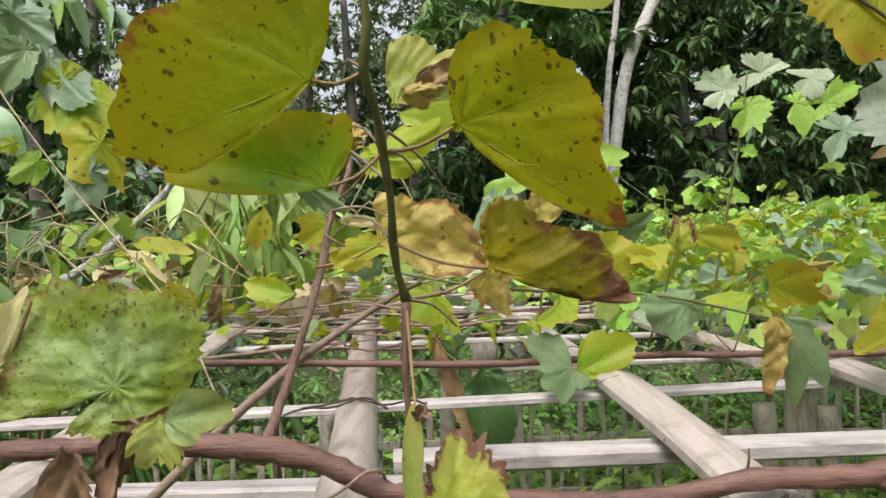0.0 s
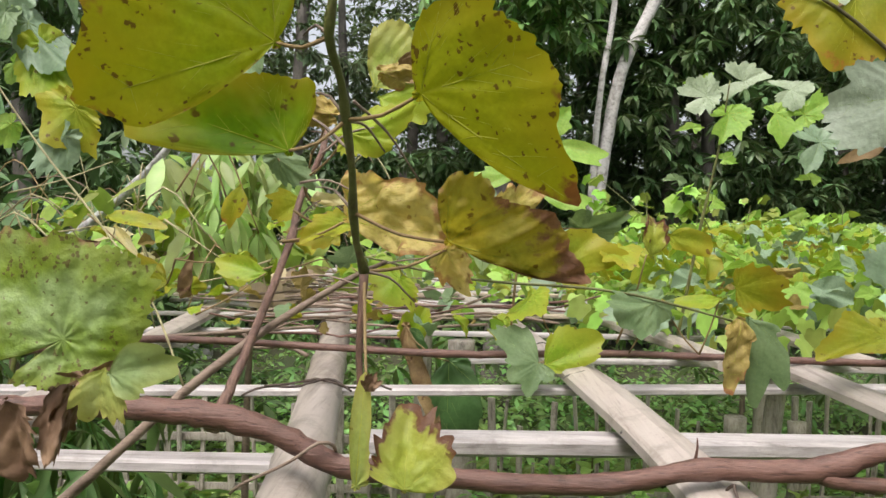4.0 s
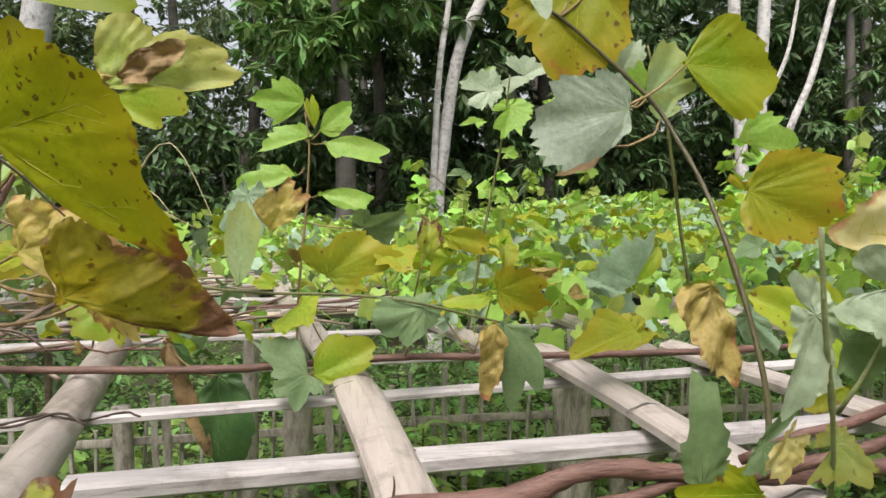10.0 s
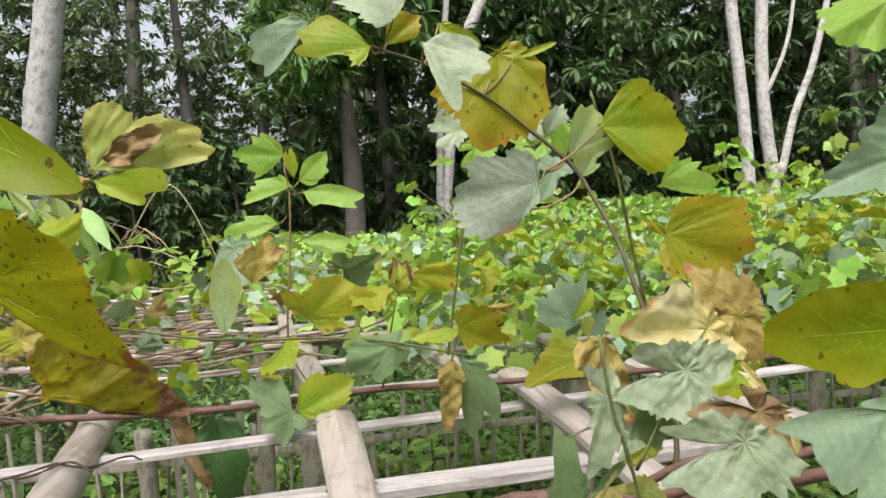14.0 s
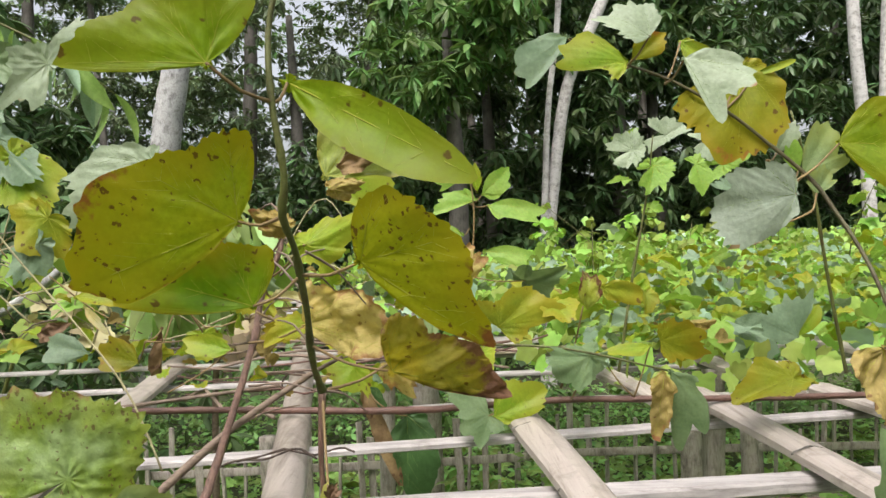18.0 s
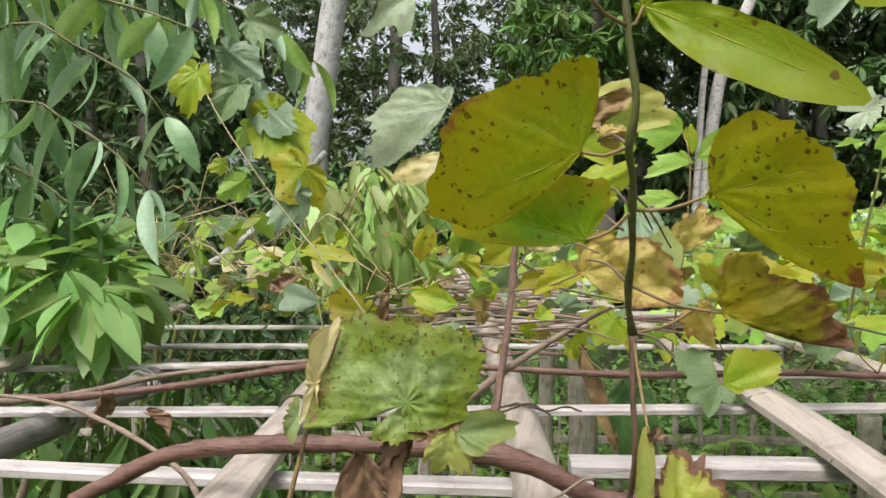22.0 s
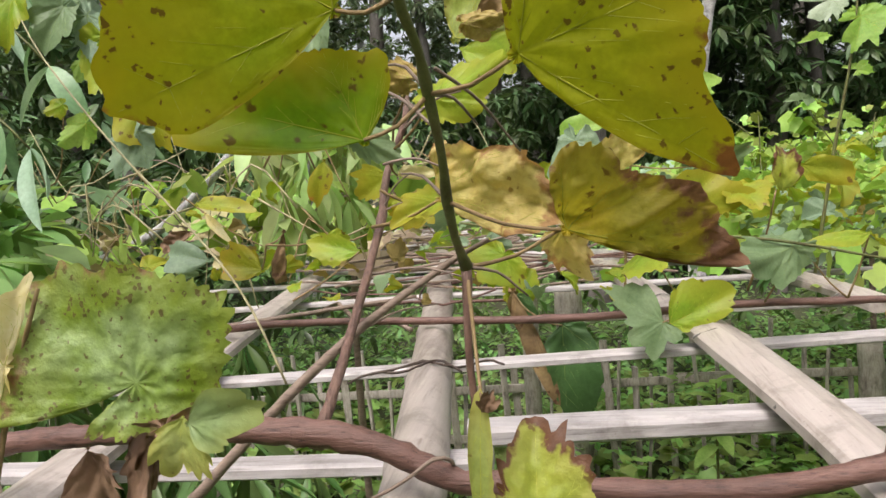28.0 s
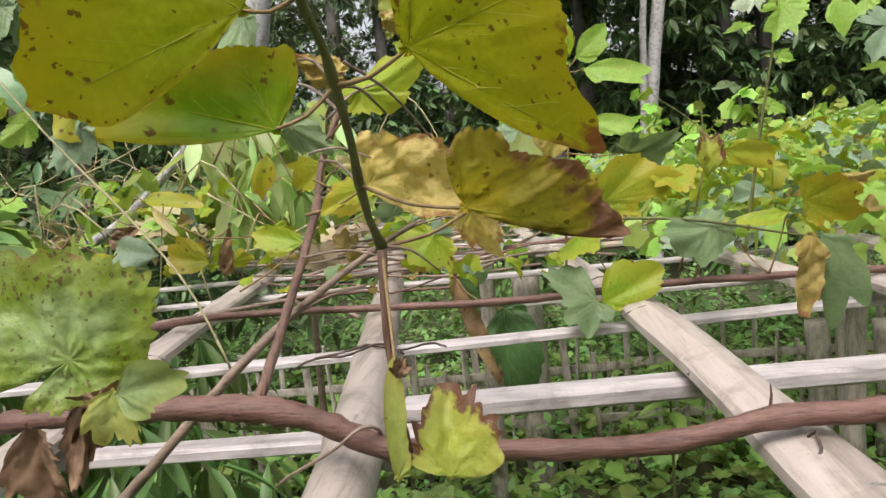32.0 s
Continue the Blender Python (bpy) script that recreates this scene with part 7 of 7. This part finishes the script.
tagged(part("weeds", joined_leaves("weeds", BROAD, BROAD_F, (A, c), FOL_LIGHT)), "bright green low weeds on the soil", "weeds", kind="stuff")


# ------------------------------------------------------------ trees
def tree(name, label, trunks, bark, crowns, leaf_length, material, per=9, droop=0.45, seed=0, template=(LANCE, LANCE_F), category="tree"):
    """trunks: lists of (points, radii); crowns: (centre, size, number of whorls)."""
    r = np.random.default_rng(seed)
    base = trunks[0][0][0]
    t = thing(name, (base[0], base[1], GROUND), label, category)
    for k, (pts, radii) in enumerate(trunks):
        part("trunk" if k == 0 else "limb", tube(pts, radii, bark, 12, 0.15, 0.05, 0.0, seed + k, "trunk"), t)
    for k, (c, s, n) in enumerate(crowns):
        twigs = blob(max(4, n // 6), c, s, r)
        pts = np.repeat(twigs, 6, axis=0)
        pts = pts + r.normal(0, 1, pts.shape) * (0.17, 0.17, 0.11)
        A, q = rosettes(pts, per, leaf_length, r, droop)
        part("crown", joined_leaves("crown", template[0], template[1], (A, q), material), t)["kind"] = "stuff"
    return t


G = GROUND - 0.2
tree("slender_tree", "slender white-barked tree leaning over the vines", [([(1.64, 10.0, G), (1.70, 10, 1.4), (1.72, 10, 1.95), (1.856, 10, 2.99), (2.03, 10, 3.88), (2.40, 10, 4.69), (2.9, 10, 5.9), (3.2, 10, 7.5)], [0.12, 0.10, 0.09, 0.085, 0.08, 0.08, 0.07, 0.06])], WHITE_BARK, [((3.2, 10.2, 8.0), (1.6, 1.4, 1.0), 160)], 0.2, FOL_MID, seed=11)
tree("slender_tree", "thin white-barked sapling beside a thicker one", [([(1.58, 9.9, G), (1.62, 9.9, 1.6), (1.662, 9.9, 2.47), (1.738, 9.9, 3.58), (1.888, 9.9, 4.69), (2.0, 9.9, 6.5)], [0.055, 0.05, 0.045, 0.042, 0.04, 0.035])], WHITE_BARK, [((2.0, 9.9, 6.9), (1.0, 0.9, 0.8), 70)], 0.2, FOL_MID, seed=12)
tree("grey_tree", "pale grey-barked tree with a thick straight trunk", [([(-3.95, 10.8, G), (-3.78, 10.8, 2.4), (-3.651, 10.8, 3.44), (-3.377, 10.8, 5.0), (-3.1, 10.8, 7.0)], [0.26, 0.23, 0.21, 0.19, 0.16])], GREY_BARK, [((-2.8, 10.8, 8.2), (2.2, 1.8, 1.4), 200)], 0.2, FOL_MID, seed=13)
tree("white_tree", "white-barked tree with a forked trunk", [([(6.33, 10.4, G), (6.31, 10.4, 1.4), (6.25, 10.4, 3.0), (6.12, 10.4, 4.71), (6.1, 10.4, 7)], [0.11, 0.10, 0.09, 0.085, 0.07])], WHITE_BARK, [((6.0, 10.6, 7.6), (1.6, 1.4, 1.0), 120)], 0.2, FOL_MID, seed=14)
tree("white_tree", "white-barked tree with a slanting side branch", [([(6.80, 10.5, G), (6.76, 10.5, 1.6), (6.70, 10.5, 2.3), (6.62, 10.5, 3.23), (6.66, 10.5, 4.72), (6.8, 10.5, 7)], [0.11, 0.10, 0.10, 0.095, 0.09, 0.07]), ([(6.80, 10.4, 2.0), (7.05, 10.4, 2.9), (7.40, 10.4, 3.74), (7.8, 10.4, 5.2)], [0.06, 0.055, 0.05, 0.04]), ([(6.63, 10.45, 3.2), (6.95, 10.4, 3.9), (7.1, 10.4, 4.6), (7.25, 10.4, 5.6), (7.35, 10.4, 6.8)], [0.035, 0.03, 0.025, 0.022, 0.015])], WHITE_BARK, [((7.2, 10.6, 7.6), (1.6, 1.4, 1.0), 120)], 0.2, FOL_MID, seed=15)
# dense mango-like trees behind the vines
for k, (x, y, z, sx, sz, n, mat_) in enumerate(((1.0, 11.2, 3.3, 1.9, 2.4, 620, FOL_DARK), (3.6, 11.4, 3.6, 2.0, 2.8, 720, FOL_DARK), (6.3, 12.6, 3.4, 2.2, 2.6, 560, FOL_DARK), (9.0, 11.5, 3.6, 2.2, 2.9, 520, FOL_DARK), (0.4, 9.6, 4.3, 1.2, 0.9, 260, FOL_MID), (2.9, 10.9, 5.0, 1.6, 1.2, 300, FOL_DARK), (-1.2, 13.2, 2.4, 1.8, 1.3, 260, FOL_DARK), (-6.4, 9.0, 2.4, 1.8, 2.6, 560, FOL_DARK), (-8.6, 10.5, 3.8, 2.2, 3.4, 480, FOL_DARK), (12.0, 11.0, 3.2, 2.2, 3.0, 380, FOL_DARK), (-4.8, 7.6, 3.1, 1.4, 2.4, 420, FOL_DARK), (7.6, 13.4, 5.0, 2.4, 1.9, 420, FOL_DARK), (10.4, 13.0, 5.6, 2.4, 2.0, 400, FOL_DARK), (-2.4, 13.6, 5.4, 1.8, 1.2, 70, FOL_HAZY))):
    tree("mango_tree", "dark green tree with drooping whorls of long leaves", [([(x, y + 0.3, G), (x + 0.1, y + 0.3, z * 0.5), (x, y + 0.3, z + sz * 0.5)], [0.16, 0.13, 0.06])], DARK_BARK, [((x, y, z), (sx, 1.5, sz), int(n * 1.15))], 0.225, mat_, per=12, droop=0.5, seed=30 + k)
# a thicket that closes the view under the crowns
for k in range(18):
    x, y = -11 + 1.35 * k + rng.normal(0, 0.3), 12.6 + 1.2 * rng.random()
    tree("thicket_bush", "dark leafy bush in the thicket", [([(x, y, G), (x + 0.1, y, 1.0), (x, y, 2.4)], [0.06, 0.05, 0.02])], DARK_BARK, [((x, y, 1.7), (1.5, 0.8, 1.7), 260)], 0.22, FOL_DARK if k % 4 else FOL_MID, per=10, droop=0.4, seed=160 + k, category="bush")
# thinner woods farther back, with the sky between their leaves
for k in range(34):
    x, y = -17 + 1.05 * k + rng.normal(0, 0.5), 14 + 7 * rng.random()
    h = rng.uniform(6.5, 10.0)
    rad = rng.uniform(0.06, 0.13)
    lean = rng.normal(0, 0.4)
    thin = x < 1.5
    tree("forest_tree", "tall slender forest tree in the woods behind", [([(x, y, G), (x + lean * 0.4, y, h * 0.5), (x + lean, y, h)], [rad * 1.2, rad, rad * 0.6])], GREY_BARK if k % 3 == 0 else DARK_BARK, [((x + lean, y, h * 0.88), (2.1, 1.6, 2.2), 400 if thin else 330), ((x + rng.normal(0, 0.6), y + 0.5, h * 0.5), (1.9, 1.5, 2.2), 420), ((x + rng.normal(0, 0.9), y + 0.4, 1.3), (1.8, 1.4, 1.5), 260)], 0.17, FOL_HAZY if k % 3 else FOL_MID, per=10, droop=0.35, seed=60 + k, template=(KITE, KITE_F))

# unseen woods added behind the camera, closing that side to sky light
for k in range(16):
    a = math.radians(178 + 184 * k / 15)
    x, y = 1.0 + 11.5 * math.cos(a), 2.0 + 10.5 * math.sin(a)
    h = rng.uniform(6.0, 8.5)
    tree("forest_tree", "unseen leafy tree added behind the camera to block sky light", [([(x, y, G), (x + 0.1, y, h * 0.5), (x, y, h)], [0.16, 0.13, 0.07])], DARK_BARK, [((x, y, h * 0.85), (2.4, 1.8, 2.0), 150), ((x + 0.3, y, h * 0.5), (2.4, 1.6, 2.2), 170), ((x, y, 1.2), (2.4, 1.4, 1.6), 130)], 0.42, FOL_DARK, per=8, droop=0.4, seed=230 + k)

# ------------------------------------------------------------ the shrubs beside the trellis
def shrub(name, label, stems, pts, per, length, material, seed, droop=0.5, template=(LANCE, LANCE_F), bark=CANE, category="shrub"):
    r = np.random.default_rng(seed)
    t = thing(name, (*stems[0][0][0][:2], GROUND), label, category)
    for k, (p, rad) in enumerate(stems):
        part("branch", tube(p, rad, bark, 7, 0.06, 0.05, 0.1, seed + k, "branch"), t)
    A, c = rosettes(np.asarray(pts), per, length, r, droop)
    part("foliage", joined_leaves("foliage", template[0], template[1], (A, c), material), t)["kind"] = "stuff"
    return t


lance = [lance_mesh(1.0, 0.17, 30, 14, FOL_LONG, 1), lance_mesh(1.0, 0.185, 50, 10, FOL_LONG, 2), lance_mesh(1.0, 0.16, 20, 20, FOL_SILVER, 3), lance_mesh(1.0, 0.18, 40, 12, FOL_LIGHT, 4)]
longtree = thing("long_leaved_tree", (-2.4, 2.2, GROUND), "young tree with long drooping grey-green leaves", "tree")
part("trunk", tube([(-2.4, 2.2, G), (-2.3, 2.1, 1.2), (-2.1, 1.95, 2.1), (-1.9, 1.85, 2.6)], [0.03, 0.026, 0.018, 0.012], DARK_BARK, 9, 0.08, 0.05, 0, 71, "trunk"), longtree)
for k, (pts, hang, mix) in enumerate((
        ([(-2.05, 1.90, 2.25), (-1.416, 1.62, 2.351), (-1.248, 1.62, 2.29), (-1.096, 1.64, 2.20), (-1.013, 1.65, 2.10)], -58, (0, 1, 2)),
        ([(-2.05, 1.90, 2.10), (-1.346, 1.52, 2.136), (-1.214, 1.514, 2.09), (-1.082, 1.531, 2.00), (-1.004, 1.54, 1.91)], -64, (0, 1, 2)),
        ([(-2.0, 1.88, 2.45), (-1.487, 1.70, 2.50), (-1.296, 1.72, 2.45), (-1.119, 1.75, 2.40), (-0.95, 1.76, 2.33)], -70, (0, 2, 3)),
        ([(-2.1, 1.95, 2.00), (-1.70, 1.80, 2.02), (-1.45, 1.72, 1.96), (-1.30, 1.70, 1.86)], -55, (0, 1, 0)),
        ([(-2.0, 1.9, 2.5), (-1.55, 2.0, 2.62), (-1.2, 2.1, 2.58), (-0.95, 2.15, 2.46), (-0.80, 2.2, 2.34)], -75, (3, 2, 3)))):
    part("branch", tube(pts, [0.008] + [0.004] * (len(pts) - 2) + [0.002], STEM, 6, 0.05, 0.05, 0.1, 72 + k, "branch"), longtree)
    line = smooth_line(pts, 0.045)[4:]
    for i, p in enumerate(line):
        for side in (-1, 1):
            if rng.random() < 0.72:
                m = pose(*p, hang + rng.normal(0, 12), rng.normal(0, 25), (95 if side > 0 else -60) + rng.normal(0, 35)) @ Matrix.Scale(rng.uniform(0.13, 0.22), 4)
                part("leaf", lance[mix[int(rng.integers(3))]], longtree, "", m)
broad = thing("broad_leaved_plant", (-2.3, 3.6, GROUND), "plant with broad dark green leaves behind the trellis", "plant")
wide_leaf = lance_mesh(1.0, 0.30, 40, 10, FOL_DARK, 9, 12)
for k, (x, y, z, a, b, c_, s_) in enumerate(((-2.1, 3.5, 1.72, 35, 10, 40, 0.55), (-2.5, 3.6, 1.70, 40, -20, 10, 0.5), (-2.3, 3.5, 1.6, 10, 0, 80, 0.5), (-1.95, 3.7, 1.75, 25, 20, -30, 0.5), (-2.8, 3.6, 1.6, 45, 0, -60, 0.5), (-1.8, 3.5, 1.55, 0, 0, -90, 0.42))):
    part("stalk", tube([(-2.3, 3.6, GROUND), ((x - 2.3) / 2, 3.6, z * 0.6), (x, y, z)], [0.018, 0.013, 0.009], STEM, 7, 0.08, 0.03, 0, 90 + k, "stalk"), broad)
    part("leaf", wide_leaf, broad, "", pose(x, y, z, a, b, c_) @ Matrix.Scale(s_, 4))
shrub("leafy_shrub", "shrub with bright green oval leaves", [([(-1.9, 2.1, G), (-1.8, 2.0, 1.1), (-1.65, 1.95, 1.7)], [0.02, 0.015, 0.006])], np.vstack([blob(17, (-1.38, 1.70, 1.75), (0.32, 0.20, 0.06), rng), blob(22, (-1.80, 1.95, 1.70), (0.40, 0.40, 0.12), rng)]), 6, 0.12, FOL_BRIGHT, 202, -0.1, (OVAL, LANCE_F))
shrub("leafy_shrub", "shrub with long hanging bright green leaves", [([(-1.7, 1.75, G), (-1.6, 1.72, 1.1), (-1.42, 1.68, 1.68)], [0.016, 0.012, 0.005])], np.vstack([blob(15, (-1.32, 1.60, 1.66), (0.30, 0.10, 0.09), rng), blob(9, (-1.62, 1.72, 1.62), (0.25, 0.14, 0.10), rng)]), 5, 0.19, FOL_BRIGHT, 208, 0.75, (LEAFY, LANCE_F))
shrub("leafy_shrub", "shrub with narrow hanging pale green leaves", [([(-0.9, 3.4, G), (-0.85, 3.3, 1.2), (-0.7, 3.2, 2.0)], [0.02, 0.015, 0.006])], np.vstack([blob(24, (-0.64, 2.42, 1.96), (0.24, 0.22, 0.09), rng), blob(16, (-0.70, 2.4, 1.78), (0.22, 0.15, 0.14), rng)]), 5, 0.15, FOL_PALE, 203, 1.05)
shrub("leafy_shrub", "dense dark shrub behind the trellis", [([(-3.0, 5.0, G), (-3.0, 5.0, 1.0), (-2.9, 4.9, 1.8)], [0.04, 0.03, 0.01])], blob(420, (-3.2, 5.2, 1.2), (1.9, 0.9, 1.4), rng), 8, 0.17, FOL_DARK, 204, 0.4)
shrub("leafy_shrub", "green shrub below the trellis edge", [([(-1.6, 1.6, G), (-1.5, 1.6, 0.8), (-1.4, 1.6, 1.2)], [0.03, 0.02, 0.01])], blob(190, (-1.35, 1.95, 0.85), (0.9, 0.6, 0.55), rng), 7, 0.20, FOL_MID, 205, 1.0, (NARROW, LANCE_F))
shrub("leafy_shrub", "green shrub beyond the fence", [([(2.5, 6.6, G), (2.5, 6.6, 0.8), (2.5, 6.6, 1.2)], [0.03, 0.02, 0.01])], blob(900, (2.5, 7.2, 0.7), (6.5, 1.2, 0.9), rng), 8, 0.16, FOL_MID, 206, 0.4)
# dry liana tangle to the side
liana = thing("liana", (-1.6, 3.0, DECK), "tangle of thin pale lianas and straw-coloured stalks", "vine")
part("stem", tube([(-2.6, 3.2, 1.35), (-1.9, 3.0, 1.52), (-1.5, 2.9, 1.66), (-1.15, 2.8, 1.9), (-0.95, 2.75, 2.1)], [0.022, 0.021, 0.02, 0.017, 0.012], GREY_BARK, 9, 0.04, 0.06, 0.1, 90, "stem"), liana, "grey woody stem")
for k in range(110):
    x, y = rng.uniform(-1.7, -0.35), rng.uniform(1.9, 3.2)
    z = DECK + 0.02 + 0.34 * rng.random()
    a = rng.uniform(0, 6.28)
    ln = rng.uniform(0.15, 0.45)
    pts = [(x, y, z), (x + ln * 0.5 * math.cos(a), y + 0.1 * ln * math.sin(a), z + rng.normal(0.05, 0.08)), (x + ln * math.cos(a), y + 0.2 * ln * math.sin(a), z + rng.normal(0.0, 0.1))]
    part("stem", tube(pts, [0.003, 0.0026, 0.0018], (STRAW, SHOOT, CANE, STRAW)[k % 4], 5, 0.05, 0.05, 0, 400 + k, "stem"), liana)
pts = np.stack([rng.uniform(-1.9, -0.4, 90), rng.uniform(2.2, 3.5, 90), rng.uniform(1.52, 1.72, 90)], -1)
A, c = rosettes(pts[:45], 2, 0.065, rng, 0.5)
part("dry_leaves", joined_leaves("dry_leaves", BROAD, BROAD_F, (A, c), FOL_STRAW), liana)["kind"] = "stuff"
pts = np.stack([rng.uniform(-2.1, -0.3, 90), rng.uniform(2.2, 3.5, 90), rng.uniform(1.52, 1.85, 90)], -1)
A, c = rosettes(pts, 2, 0.075, rng, 0.7)
part("green_leaves", joined_leaves("green_leaves", BROAD, BROAD_F, (A, c), FOL_VINE), liana)["kind"] = "stuff"

weed = thing("weed_plant", (0.72, 3.6, GROUND), "bright green leafy weed standing below the laths", "plant")
part("stalk", tube([(0.72, 3.6, GROUND), (0.73, 3.6, 0.3), (0.74, 3.6, 0.72)], [0.008, 0.007, 0.004], STEM, 7, 0.05, 0.05, 0, 600, "stalk"), weed)
oval = lance_mesh(1.0, 0.22, 35, 14, FOL_LIGHT, 21)
for k in range(16):
    part("leaf", oval, weed, "", pose(0.735, 3.6, 0.40 + 0.022 * k, 25 - 40 * (k < 8) * 0.5, 0, 137.5 * k) @ Matrix.Scale(0.20 - 0.004 * k, 4))
